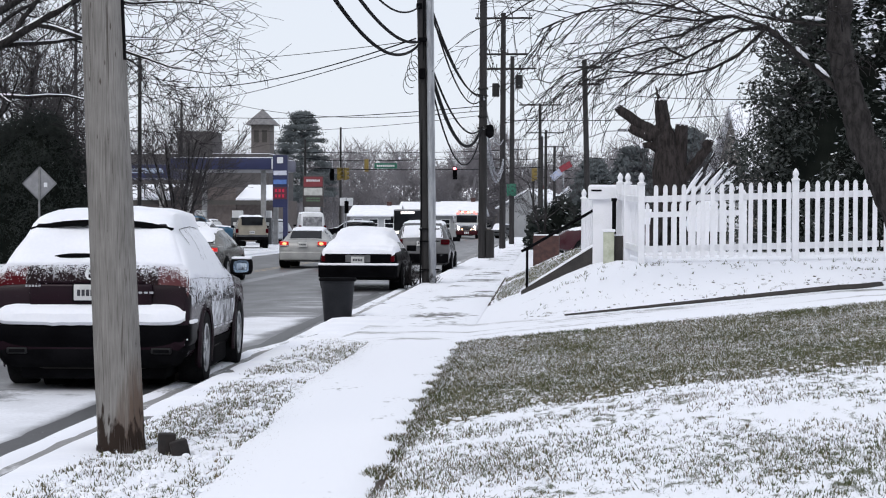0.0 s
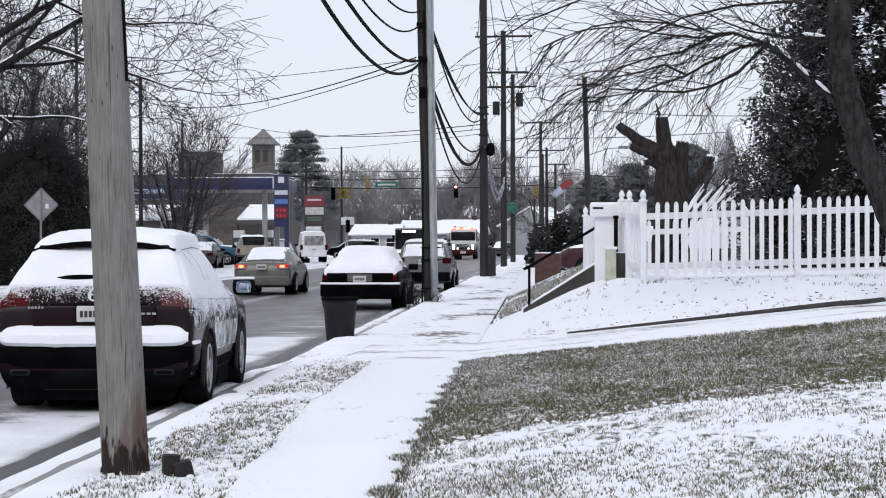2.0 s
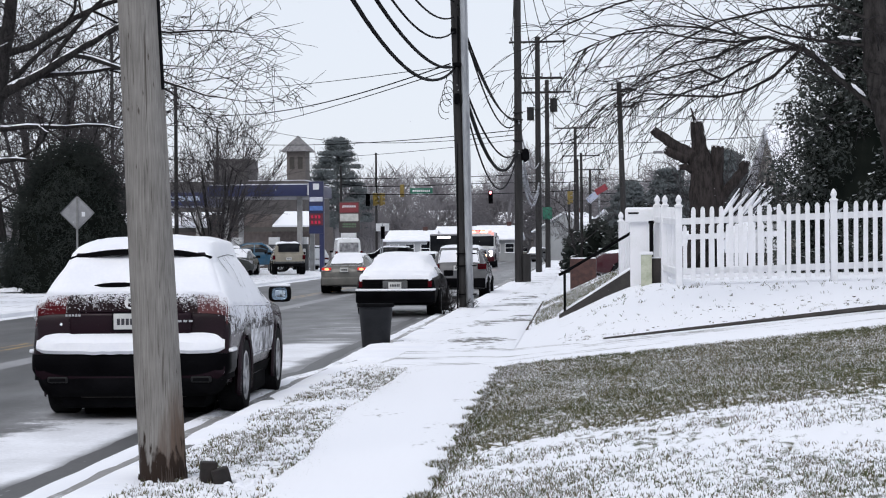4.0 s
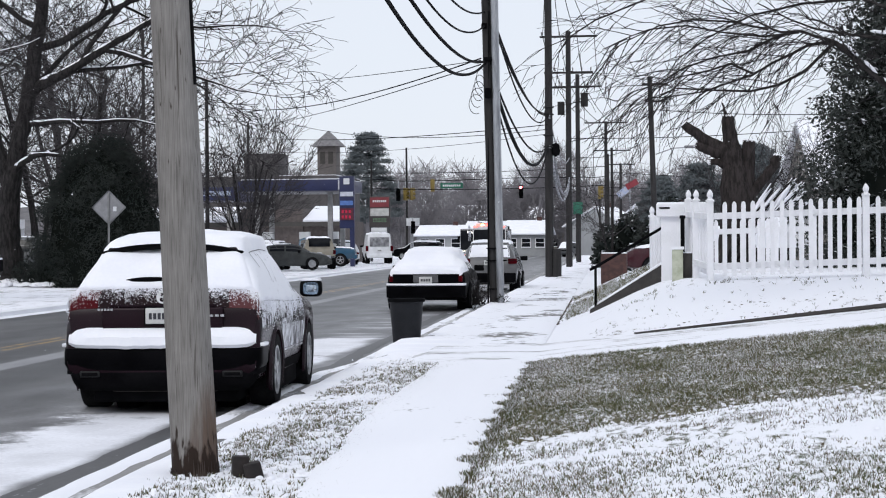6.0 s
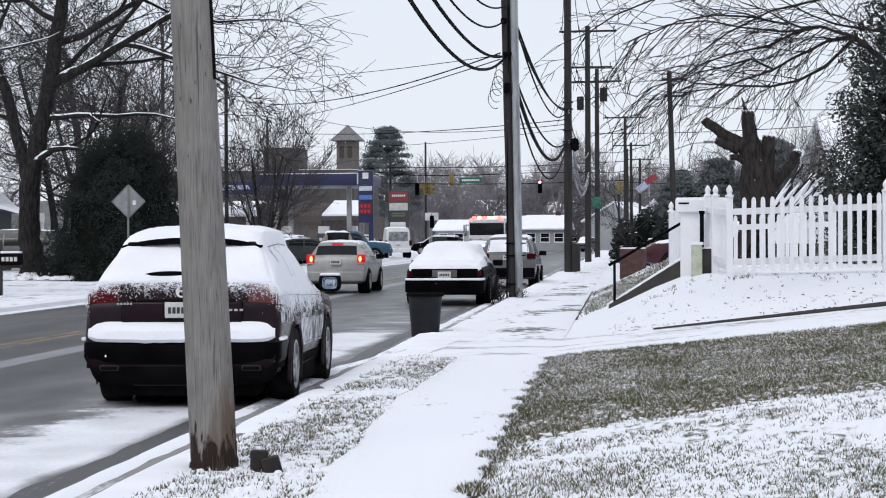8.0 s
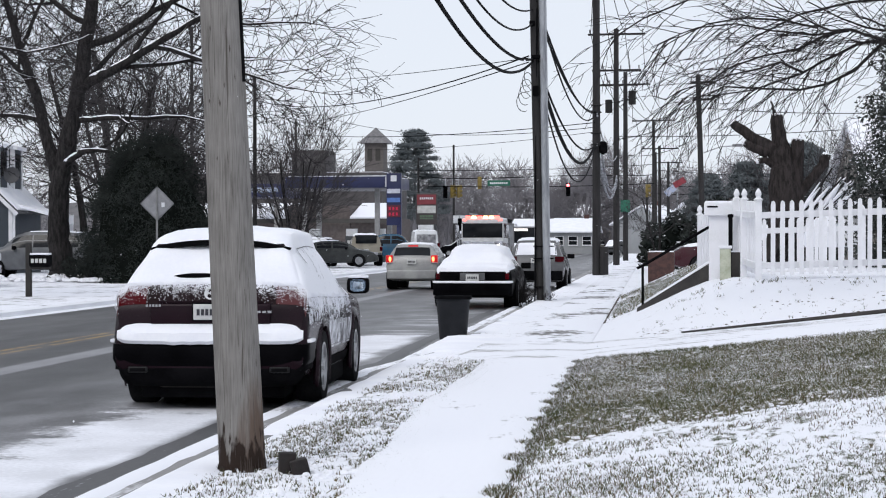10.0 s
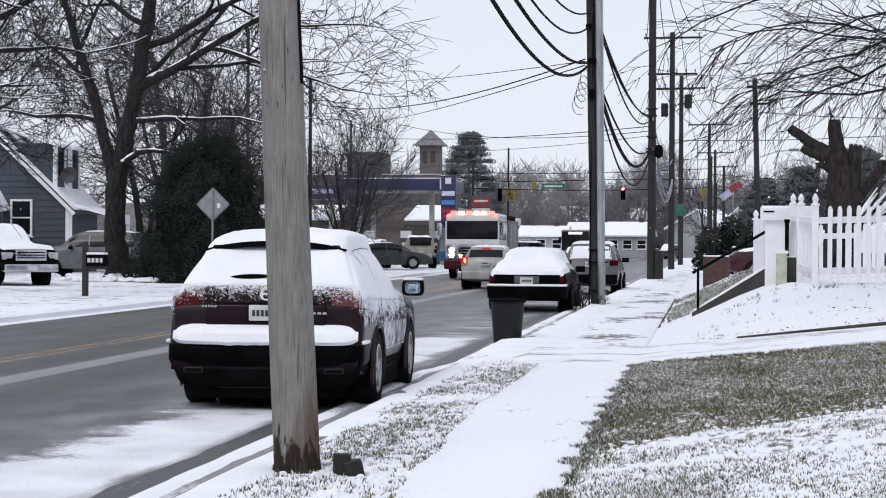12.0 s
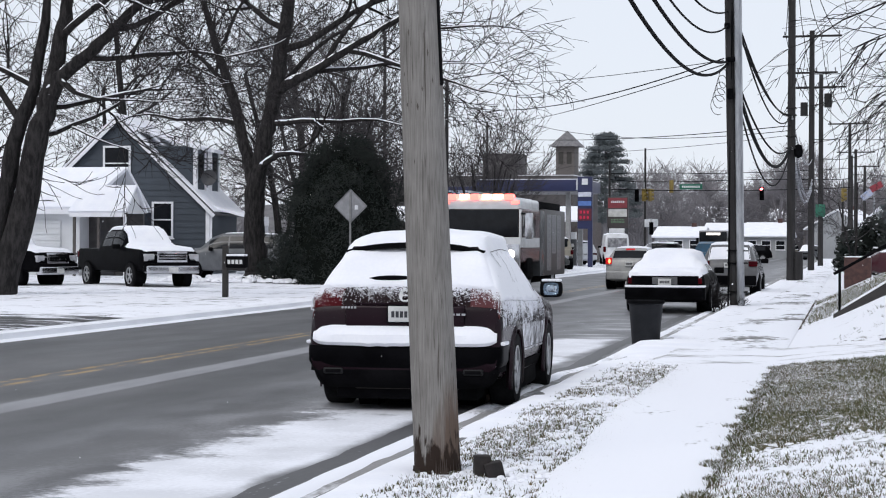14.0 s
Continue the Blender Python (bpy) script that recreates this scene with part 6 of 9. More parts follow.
# across the street: a many-stemmed tree, a big forked tree, a dark evergreen bush
bare_tree("street_tree", -25.0, 47, 0.30, 11, (), "large bare dark-barked tree with several leaning stems", kids=(3, 4), min_r=0.0115, snow_on=True, droop=0.012,
          stems=((((-0.42, 0, -0.3), (-0.27, 0, 0.3), (0.31, 0, 2.2), (0.71, 0, 4.13), (1.11, 0.1, 5.5), (1.34, 0.1, 6.9), (1.52, 0.2, 8.0), (1.8, 0.2, 10.0)), (0.50, 0.42, 0.35, 0.31, 0.27, 0.21, 0.17, 0.10)),
                 (((1.05, 0, 5.3), (1.34, 0, 5.8), (2.15, -0.1, 6.33), (3.07, -0.2, 7.05), (3.86, -0.2, 7.76), (5.2, -0.3, 9.2)), (0.22, 0.20, 0.18, 0.15, 0.12, 0.07)),
                 (((-0.7, 0.1, -0.3), (-0.6, 0.1, 0.5), (-0.4, 0.1, 2.2), (-0.05, 0.1, 4.0), (0.53, 0.2, 5.6), (0.81, 0.3, 7.4), (0.9, 0.3, 9.5)), (0.42, 0.34, 0.28, 0.23, 0.18, 0.13, 0.08)),
                 (((1.1, 0, 5.7), (1.45, -0.1, 5.75), (1.93, -0.15, 5.39), (2.6, -0.2, 5.2), (3.42, -0.2, 5.15)), (0.10, 0.09, 0.07, 0.055, 0.03))),
          limbs=(((2.15, -0.1, 6.33), (1.0, 0.3, 0.1), 3.6, 0.09, 4), ((3.07, -0.2, 7.05), (1.0, 0.1, 0.15), 3.8, 0.10, 4), ((3.86, -0.2, 7.76), (1.0, -0.2, -0.1), 3.4, 0.08, 4), ((2.6, -0.2, 5.2), (1, 0.4, 0.25), 2.6, 0.045, 3), ((3.42, -0.2, 5.15), (1, 0.1, -0.05), 2.2, 0.035, 3),
                 ((0.71, 0, 4.2), (1.0, 0.3, 0.35), 3.2, 0.075, 4), ((0.2, 0.1, 4.6), (-0.8, 0.2, 0.7), 4.0, 0.11, 4), ((1.34, 0.1, 6.9), (0.9, -0.4, 0.5), 4.2, 0.11, 4), ((1.5, 0.2, 8.0), (1.0, 0.2, 0.4), 4.6, 0.12, 4), ((0.53, 0.2, 5.6), (-1.0, 0.1, 0.5), 3.2, 0.09, 3), ((0.9, 0.1, 5.0), (0.7, 0.9, 0.0), 3.6, 0.08, 4), ((0.85, 0.3, 8.0), (0.6, 0.2, 0.9), 4.0, 0.10, 4)))
bare_tree("street_tree", -26.05, 68, 0.40, 23, (), "tall bare forked tree with snow on its low limb", depth=4, kids=(2, 4), min_r=0.0145, shrink=0.6, snow_on=True,
          stems=((((0.24, 0, -0.3), (0.2, 0, 0.3), (0.12, 0, 1.6), (0.12, 0, 3.2), (0.35, 0, 4.4), (0.65, 0, 5.64), (1.11, 0, 7.86), (1.49, 0, 10.5), (1.9, 0, 13.0)), (0.58, 0.47, 0.41, 0.38, 0.34, 0.31, 0.28, 0.22, 0.12)),
                 (((0.14, 0, 3.2), (0.02, 0, 4.0), (-0.3, 0, 4.9), (-0.78, 0, 6.85), (-1.43, 0.1, 8.5), (-2.08, 0.1, 10.6)), (0.30, 0.27, 0.23, 0.20, 0.16, 0.11)),
                 (((1.0, 0, 7.0), (1.43, 0, 7.3), (2.37, -0.1, 7.69), (3.91, -0.2, 8.54), (5.9, -0.3, 9.6), (8.0, -0.4, 11.0)), (0.22, 0.20, 0.175, 0.14, 0.10, 0.06)),
                 (((0.3, -0.1, 4.0), (0.6, -0.2, 4.25), (1.13, -0.3, 4.59), (1.8, -0.35, 4.66), (2.62, -0.4, 4.55)), (0.17, 0.14, 0.115, 0.085, 0.05))),
          limbs=(((1.8, -0.35, 4.66), (1.0, 0, 0.5), 2.6, 0.07, 3), ((2.62, -0.4, 4.55), (1, 0, 0.1), 2.2, 0.05, 3), ((0.7, 0, 5.8), (1.0, -0.2, 0.12), 4.6, 0.11, 4), ((2.4, -0.1, 7.7), (1.0, 0.2, -0.08), 4.2, 0.10, 4), ((3.9, -0.2, 8.5), (1.0, -0.2, -0.02), 4.4, 0.10, 4), ((3.0, -0.2, 8.0), (0.6, 0.3, 0.9), 4.6, 0.11, 4),
                 ((5.9, -0.3, 9.6), (1.0, 0.1, -0.15), 3.4, 0.07, 3), ((0.95, 0, 7.2), (0.5, 0.9, 0.35), 4.6, 0.12, 4), ((-0.5, 0, 5.8), (-1.0, 0, 0.25), 4.0, 0.10, 4), ((-0.78, 0, 6.85), (-0.8, 0.3, 0.7), 4.0, 0.11, 4), ((-1.43, 0.1, 8.5), (0.5, 0.1, 0.9), 3.6, 0.09, 3), ((1.2, 0, 8.6), (1.0, 0.3, 0.35), 6.0, 0.15, 4), ((1.3, 0, 9.4), (-0.8, 0.2, 0.5), 4.4, 0.12, 4)), droop=0.02)
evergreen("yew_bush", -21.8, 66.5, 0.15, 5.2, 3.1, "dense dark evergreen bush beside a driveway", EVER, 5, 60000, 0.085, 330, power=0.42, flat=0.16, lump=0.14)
# more bare trees behind, towards the forecourt
for i, (tx, ty, h, r, sd, dp) in enumerate(((-31.5, 92, 10, 0.25, 31, 4), (-28.0, 84, 8.5, 0.18, 32, 4), (-28.8, 94, 8.5, 0.18, 33, 4), (-34.5, 100, 12, 0.3, 34, 4), (-32.2, 88, 10, 0.2, 35, 4), (-44, 96, 13, 0.3, 36, 4), (-50, 88, 12, 0.3, 38, 4), (-37.5, 60, 11, 0.25, 37, 4), (-34, 40, 10, 0.3, 40, 3))):
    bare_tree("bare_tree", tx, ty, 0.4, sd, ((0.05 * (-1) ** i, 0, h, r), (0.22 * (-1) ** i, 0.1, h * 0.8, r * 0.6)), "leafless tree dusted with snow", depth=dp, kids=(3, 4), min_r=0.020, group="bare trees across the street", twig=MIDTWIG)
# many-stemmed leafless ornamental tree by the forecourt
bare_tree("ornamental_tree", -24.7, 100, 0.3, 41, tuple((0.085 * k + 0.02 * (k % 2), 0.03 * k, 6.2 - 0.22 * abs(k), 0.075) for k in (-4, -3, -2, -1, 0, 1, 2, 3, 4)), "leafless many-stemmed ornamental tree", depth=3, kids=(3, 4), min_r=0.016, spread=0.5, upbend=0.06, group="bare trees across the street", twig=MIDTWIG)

# right side: leaning bare tree whose boughs hang over the street, big evergreen, pollard
BOUGHS = (((-0.80, 2.62), (-0.92, 2.78), (-1.26, 3.08), (-1.51, 3.31), (-1.72, 3.52), (-1.88, 3.63)),
          ((-1.88, 3.63), (-2.14, 3.70), (-2.35, 3.76), (-2.60, 3.74), (-2.77, 3.81), (-3.06, 3.98), (-3.40, 4.10)),
          ((-1.88, 3.63), (-2.22, 3.59), (-2.47, 3.47), (-2.72, 3.36), (-2.97, 3.21), (-3.35, 3.09), (-3.65, 2.99), (-4.20, 2.92)),
          ((-1.88, 3.61), (-2.26, 3.23), (-2.63, 3.04), (-3.01, 2.96), (-3.48, 2.98), (-4.03, 3.02), (-4.28, 2.89)),
          ((-2.35, 3.76), (-2.81, 3.70), (-3.36, 3.75), (-3.86, 3.84), (-4.37, 3.80), (-4.63, 3.71), (-5.01, 3.54)),
          ((-2.60, 3.74), (-3.02, 3.53), (-3.48, 3.45), (-3.90, 3.32), (-4.24, 3.11), (-4.63, 2.99), (-4.84, 2.86)),
          ((-2.77, 3.81), (-3.23, 3.92), (-3.78, 3.96), (-4.25, 3.88), (-4.63, 3.71), (-5.01, 3.50)),
          ((-0.95, 3.62), (-1.43, 3.69), (-1.72, 3.74), (-2.09, 3.82), (-2.43, 3.95), (-2.9, 4.20)),
          ((-2.97, 3.21), (-3.27, 3.36), (-3.56, 3.28), (-3.99, 3.20), (-4.37, 3.01), (-4.63, 2.86)),
          ((-1.02, 4.30), (-1.70, 4.55), (-2.60, 4.60), (-3.50, 4.45), (-4.40, 4.22), (-5.10, 3.95), (-5.50, 3.70)),
          ((-1.00, 4.00), (-1.50, 4.20), (-2.30, 4.15), (-3.00, 4.00), (-3.60, 3.70), (-4.00, 3.42)))
rb = random.Random(91)
ARMS, SPRAYS = [], []
for i, run in enumerate(BOUGHS):
    off = rb.uniform(-0.5, 0.5) if i else 0.05
    thick = 0.040 if i == 0 else 0.024 if run[0][0] > -1.95 else 0.017
    line = [(x, 0.05 + off * min(1, k / 3), z) for k, (x, z) in enumerate(run)]
    ARMS.append((line, [thick * (1 - 0.68 * (0.3 if i == 0 else 1) * k / (len(run) - 1)) for k in range(len(run))]))
    for k in range(1, len(line)):
        a, b = Vector(line[k - 1]), Vector(line[k])
        along = (b - a).normalized()
        for q in range(3):
            up = rb.choice((-0.75, -0.5, -0.25, 0.35, 0.6))
            SPRAYS.append((tuple(a.lerp(b, rb.random())), tuple(along + Vector((0, rb.gauss(0, 0.4), up))), rb.uniform(0.45, 0.95), rb.uniform(0.0075, 0.010), rb.choice((1, 1, 2))))
bare_tree("yard_tree", 3.62, 26.2, 0.70, 57, (), "leaning bare tree with long drooping boughs", wobble=0.10, droop=0.06, kids=(1, 3), min_r=0.0055, shrink=0.62,
          stems=((((0.5, 0, -0.3), (0.36, 0, 0.0), (0.06, 0, 0.7), (-0.28, 0, 1.5), (-0.40, 0, 1.80), (-0.60, 0, 2.15), (-0.73, 0, 2.59), (-0.85, 0.05, 3.14), (-0.88, 0.1, 3.56), (-0.87, 0.1, 3.9), (-0.95, 0.1, 5.0), (-1.1, 0.1, 6.5)), (0.34, 0.28, 0.235, 0.215, 0.205, 0.20, 0.185, 0.18, 0.175, 0.17, 0.13, 0.09)),
                 (((0.1, 0.1, 0.8), (0.4, 0.2, 1.9), (0.6, 0.3, 3.2), (0.7, 0.4, 5.0)), (0.17, 0.14, 0.11, 0.06))) + tuple(ARMS),
          limbs=tuple(SPRAYS) + tuple(((-0.86, -0.12, 2.9 + 0.16 * q), (0.5 * math.sin(q * 2.4), -0.5, 0.5 - 0.2 * (q % 4)), 0.55, 0.012, 2) for q in range(8)), upbend=0.0, spread=0.52, bark=surf("dark_bark", (0.050, 0.046, 0.045), (0.018, 0.0165, 0.0165), scale=9, rough=1.0, bump=0.03, spec=0.05, fine=40, stretch=(1.5, 1.5, 0.4)))
tree = bpy.data.objects["yard_tree"]
for x0, z0, x1, z1 in ((-1.02, 2.90, -1.22, 3.08), (-1.30, 3.14, -1.48, 3.32), (-1.55, 3.38, -1.70, 3.53), (-1.08, 3.68, -1.40, 3.72)):
    g = Grove(6)
    g.limb([Vector((x0 + (x1 - x0) * k / 5, 0.02, z0 + (z1 - z0) * k / 5 + 0.036)) for k in range(6)], [0.004, 0.020, 0.026, 0.022, 0.026, 0.004], 6)
    mesh_of("limb_snow", g.v, g.f, SNOW, tree, "snow lying along a limb", smooth=True)
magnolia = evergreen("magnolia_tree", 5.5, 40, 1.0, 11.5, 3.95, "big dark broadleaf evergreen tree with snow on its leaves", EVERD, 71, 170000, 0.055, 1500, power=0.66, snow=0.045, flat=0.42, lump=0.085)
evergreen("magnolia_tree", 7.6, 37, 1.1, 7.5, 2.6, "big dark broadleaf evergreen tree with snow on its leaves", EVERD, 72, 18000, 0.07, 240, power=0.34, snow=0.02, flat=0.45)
rb = random.Random(44)
vs, fs = [], []
for cx, cz, n in ((-1.36, 4.72, 44), (-1.13, 4.49, 30), (-1.24, 4.08, 36), (-0.95, 3.33, 36), (-1.20, 2.53, 24), (-0.80, 4.60, 36), (-0.6, 4.0, 36), (-0.75, 3.6, 24)):
    centre = Vector((cx, -4.0, cz))
    v1, f1 = leaf_cloud(rb, n, lambda r, c=centre: (c + Vector((r.gauss(0, 0.09), r.gauss(0, 0.08), r.gauss(0, 0.13))), Vector((0, -0.4, 1))), 0.055, 0.6, 0.8)
    fs += [tuple(q + len(vs) for q in f) for f in f1]
    vs += v1
tagged(mesh_of("spray_snow", vs, fs, SNOW, magnolia, "heavy snow on the outer sprays of leaves"), kind="stuff")


for wx, wy, wh, sd in ((-5.62, 45.6, 0.75, 201), (-5.40, 45.4, 0.55, 202), (-5.85, 46.3, 0.9, 203), (-5.0, 46.0, 0.4, 204)):
    bare_tree("dead_weed", wx, wy, 0.14, sd, tuple((0.35 * math.sin(q * 2.1), 0.3 * math.cos(q * 1.7), wh * (0.7 + 0.1 * (q % 3)), 0.010) for q in range(5)), "dead brown weeds at the foot of a pole", depth=2, kids=(2, 3), min_r=0.006, group="dead weeds")


def pollard():
    tr = thing("pollard_tree", pose(0.78, 50, 1.05), "topped old tree stump with sawn limbs capped by snow", "tree")
    rng = random.Random(3)
    g = Grove(10)
    for pts, r in ((((0.08, 0, -0.2), (0.06, 0, 0.9), (0.02, 0, 1.8), (-0.08, 0, 2.6), (-0.13, 0, 3.2), (-0.22, 0, 3.85)), (0.60, 0.47, 0.42, 0.32, 0.21, 0.15)), (((-0.02, 0, 2.5), (-0.35, -0.05, 2.98), (-0.8, 0, 3.2), (-1.36, 0, 3.65)), (0.24, 0.19, 0.16, 0.11)),
                   (((-0.4, -0.1, 2.85), (-0.75, -0.1, 2.98), (-1.03, -0.1, 3.12)), (0.15, 0.13, 0.11)), (((-0.25, -0.1, 2.55), (-0.5, -0.15, 2.66), (-0.72, -0.15, 2.64)), (0.12, 0.09, 0.075)), (((0.2, 0, 1.4), (0.30, 0, 2.3), (0.36, 0, 3.2)), (0.30, 0.21, 0.17)),
                   (((0.15, -0.1, 1.4), (0.41, -0.05, 1.85), (0.77, 0, 2.26), (0.97, 0, 2.55), (1.09, 0, 2.79)), (0.20, 0.15, 0.13, 0.125, 0.12)), (((-0.15, 0, 3.5), (-0.28, -0.05, 3.95), (-0.34, -0.05, 4.2)), (0.06, 0.04, 0.02))):
        pp = [Vector(p) + Vector((rng.gauss(0, 0.02), rng.gauss(0, 0.02), 0)) for p in pts]
        # uneven, knotted wood between the ends
        fine, rad = [], []
        for (p, q), (ra, rz) in zip(zip(pp, pp[1:]), zip(r, r[1:])):
            for j in range(4):
                fine.append(p.lerp(q, j / 4) + Vector((rng.gauss(0, 0.012), 0, 0)))
                rad.append((ra + (rz - ra) * j / 4) * rng.uniform(0.93, 1.09))
        g.limb(fine + [pp[-1]], rad + [r[-1]], 10)
        d = (pp[-1] - pp[-2]).normalized()
        caps = Grove(8)
        caps.limb([pp[-1] - d * 0.03, pp[-1] + d * 0.035, pp[-1] + d * 0.05], [r[-1] * 1.02, r[-1] * 0.9, r[-1] * 0.05], 8)
        mesh_of("cut_snow", caps.v, caps.f, SNOW, tr, "snow lying on a sawn limb end")
    mesh_of("trunk", g.v, g.f, surf("old_bark", (0.048, 0.041, 0.040), (0.020, 0.0175, 0.017), scale=9, rough=1.0, bump=0.015, spec=0.05, fine=40, stretch=(1.5, 1.5, 0.35)), tr, smooth=True)


pollard()
# snowy brush pile of cut boughs and a mound behind the fence
bp = thing("brush_pile", pose(1.80, 47, 1.0), "leaning pile of cut boughs covered with snow", "brush pile")
rb = random.Random(17)
for i in range(60):
    g = Grove(6)
    k = rb.random()
    x0, y0 = -0.85 + 0.75 * k, rb.uniform(-0.35, 0.35)
    d = Vector((rb.uniform(0.60, 0.80), rb.uniform(-0.12, 0.12), rb.uniform(0.70, 0.82))).normalized()
    ln = 1.27 + (1.90 - 0.55 * k) * rb.uniform(0.5, 1.0)
    pts, _ = bent(rb, Vector((x0 - 0.85, y0, -0.05)), d, ln, 6, 0.03, 0.003)
    r0 = rb.uniform(0.02, 0.05)
    g.limb(pts, [r0 * (1 - 0.10 * q) for q in range(7)], 6)
    bough = mesh_of("bough", g.v, g.f, BARK, bp)
    a = rb.randint(3, 4)
    run = pts[a:a + 3]
    g = Grove(6)
    g.limb([q + Vector((-0.03, -0.03, r0 + 0.02)) for q in run], [0.012] + [rb.uniform(0.03, 0.075) for _ in run[2:]] + [0.012], 6)
    mesh_of("bough_snow", g.v, g.f, SNOW, bough, "snow along the bough", smooth=True)
bm = bmesh.new()
bmesh.ops.create_icosphere(bm, subdivisions=4, radius=1)
for v in bm.verts:
    v.co = Vector((v.co.x * 0.7, v.co.y * 0.7, max(-0.1, v.co.z) * 0.72)) * (1 + 0.25 * noise.noise(v.co * 1.7))
o = part("snow_mound", bm, SNOW)
o.location = (1.80, 41, 1.55)
tagged(o, "snow-covered mound of brush behind the fence", "snow mound")
# shrubs and far planting to the right
for i, (bx, by, bh, br) in enumerate(((-3.9, 92, 2.5, 1.2), (-2.6, 88, 2.0, 1.2), (-1.8, 96, 3.2, 1.6), (-5.6, 108, 2.0, 1.0), (0.4, 84, 1.9, 1.6), (2.2, 84, 3.0, 1.8))):
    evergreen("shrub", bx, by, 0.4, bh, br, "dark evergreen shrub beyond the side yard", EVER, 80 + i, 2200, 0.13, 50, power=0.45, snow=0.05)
for i, (tx, ty, h, r) in enumerate(((2.9, 66, 4.0, 0.07), (1.8, 70, 4.2, 0.07), (3.6, 68, 4.0, 0.07), (-4.4, 88, 4.2, 0.07), (9.5, 60, 8, 0.2))):
    bare_tree("bare_tree", tx, ty, 0.5, 120 + i, ((0.04, 0, h, r), (-0.2, 0.1, h * 0.8, r * 0.7)), "leafless tree behind the yards", depth=3, kids=(4, 5), min_r=0.009, group="bare trees behind the yards", twig=MIDTWIG)


def far_wood(name, spots, seed, label):
    """A far belt of leafless woods, one mesh of many small crowns."""
    rng = random.Random(seed)
    g, t = Grove(3), Grove(4)
    for x, y, h in spots:
        t.limb([Vector((x, y, 0)), Vector((x + rng.gauss(0, 0.4), y, h * 0.6))], [0.25, 0.1], 4)
        for k in range(64):
            z0 = h * rng.uniform(0.06, 0.76)
            a = rng.uniform(0, 6.28)
            d = Vector((math.cos(a), 0.5 * math.sin(a), rng.uniform(0.4, 1.5)))
            ln = h * rng.uniform(0.12, 0.32)
            pts, _ = bent(rng, Vector((x + rng.gauss(0, 0.5), y + rng.gauss(0, 0.5), z0)), d, ln, 3, 0.25, 0)
            g.limb(pts, [0.08, 0.06, 0.045, 0.03], 3)
            for j in range(2):
                pts2, _ = bent(rng, pts[2], d + Vector((rng.gauss(0, 0.8), 0, rng.gauss(0, 0.5))), ln * 0.6, 2, 0.25, 0)
                g.limb(pts2, [0.05, 0.035, 0.02], 3)
    b = len(g.v)
    g.v += t.v
    g.f += [tuple(i + b for i in f) for f in t.f]
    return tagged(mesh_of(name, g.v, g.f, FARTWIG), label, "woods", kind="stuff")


rw = random.Random(5)
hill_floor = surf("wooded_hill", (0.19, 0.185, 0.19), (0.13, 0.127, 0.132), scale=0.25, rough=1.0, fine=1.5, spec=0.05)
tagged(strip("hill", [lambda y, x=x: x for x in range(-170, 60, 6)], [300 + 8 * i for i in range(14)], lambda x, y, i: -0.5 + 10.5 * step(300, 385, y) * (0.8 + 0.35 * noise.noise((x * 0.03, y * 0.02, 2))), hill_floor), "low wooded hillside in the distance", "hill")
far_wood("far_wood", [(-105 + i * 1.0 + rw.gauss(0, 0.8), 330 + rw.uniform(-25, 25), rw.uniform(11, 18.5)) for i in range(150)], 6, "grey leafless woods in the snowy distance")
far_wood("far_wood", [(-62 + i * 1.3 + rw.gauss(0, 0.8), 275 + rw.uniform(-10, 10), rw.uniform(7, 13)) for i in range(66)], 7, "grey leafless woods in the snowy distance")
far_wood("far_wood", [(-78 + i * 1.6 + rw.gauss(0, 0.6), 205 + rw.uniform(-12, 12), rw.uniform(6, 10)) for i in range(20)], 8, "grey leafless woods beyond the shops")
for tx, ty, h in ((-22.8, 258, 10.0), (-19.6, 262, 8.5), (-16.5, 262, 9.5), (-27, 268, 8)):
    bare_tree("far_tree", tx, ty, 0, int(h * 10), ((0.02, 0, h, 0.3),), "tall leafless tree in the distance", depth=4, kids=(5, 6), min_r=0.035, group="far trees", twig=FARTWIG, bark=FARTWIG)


def layered_pine(x, y, h, r, seed, label):
    e = thing("pine_tree", pose(x, y, 0), label, "tree", "far pines")
    rng = random.Random(seed)
    clumps = []
    for i in range(190):
        t = 0.30 + 0.70 * (int(rng.random() * 15) + rng.gauss(0, 0.12)) / 14.5
        a = rng.uniform(0, 6.28)
        rr = r * min(1, 1.9 * max(0.02, 1.03 - t)) ** 0.75 * math.sqrt(rng.random()) * rng.uniform(0.8, 1.12)
        clumps.append((Vector((rr * math.cos(a), rr * math.sin(a), h * t - 0.05 * rr)), r * 0.15))

    def where(g):
        c, s = clumps[int(g.random() * len(clumps))]
        d = Vector((g.gauss(0, 1), g.gauss(0, 1), g.gauss(0, 0.34)))
        return c + d * s * 0.75, d.normalized()
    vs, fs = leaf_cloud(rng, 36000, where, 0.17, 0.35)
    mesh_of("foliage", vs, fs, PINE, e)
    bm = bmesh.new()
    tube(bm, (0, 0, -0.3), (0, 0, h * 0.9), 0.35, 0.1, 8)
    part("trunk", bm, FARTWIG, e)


layered_pine(-46.9, 260, 17.2, 4.6, 1, "tall dark pine rising behind the shops")
layered_pine(-52.5, 262, 13.0, 3.0, 2, "tall dark pine rising behind the shops")
layered_pine(3.5, 150, 9.2, 3.6, 3, "broad dark pine behind the side street")
layered_pine(-4.5, 185, 8.0, 2.6, 4, "broad dark pine behind the side street")
layered_pine(-0.5, 152, 7.8, 2.4, 5, "broad dark pine behind the side street")


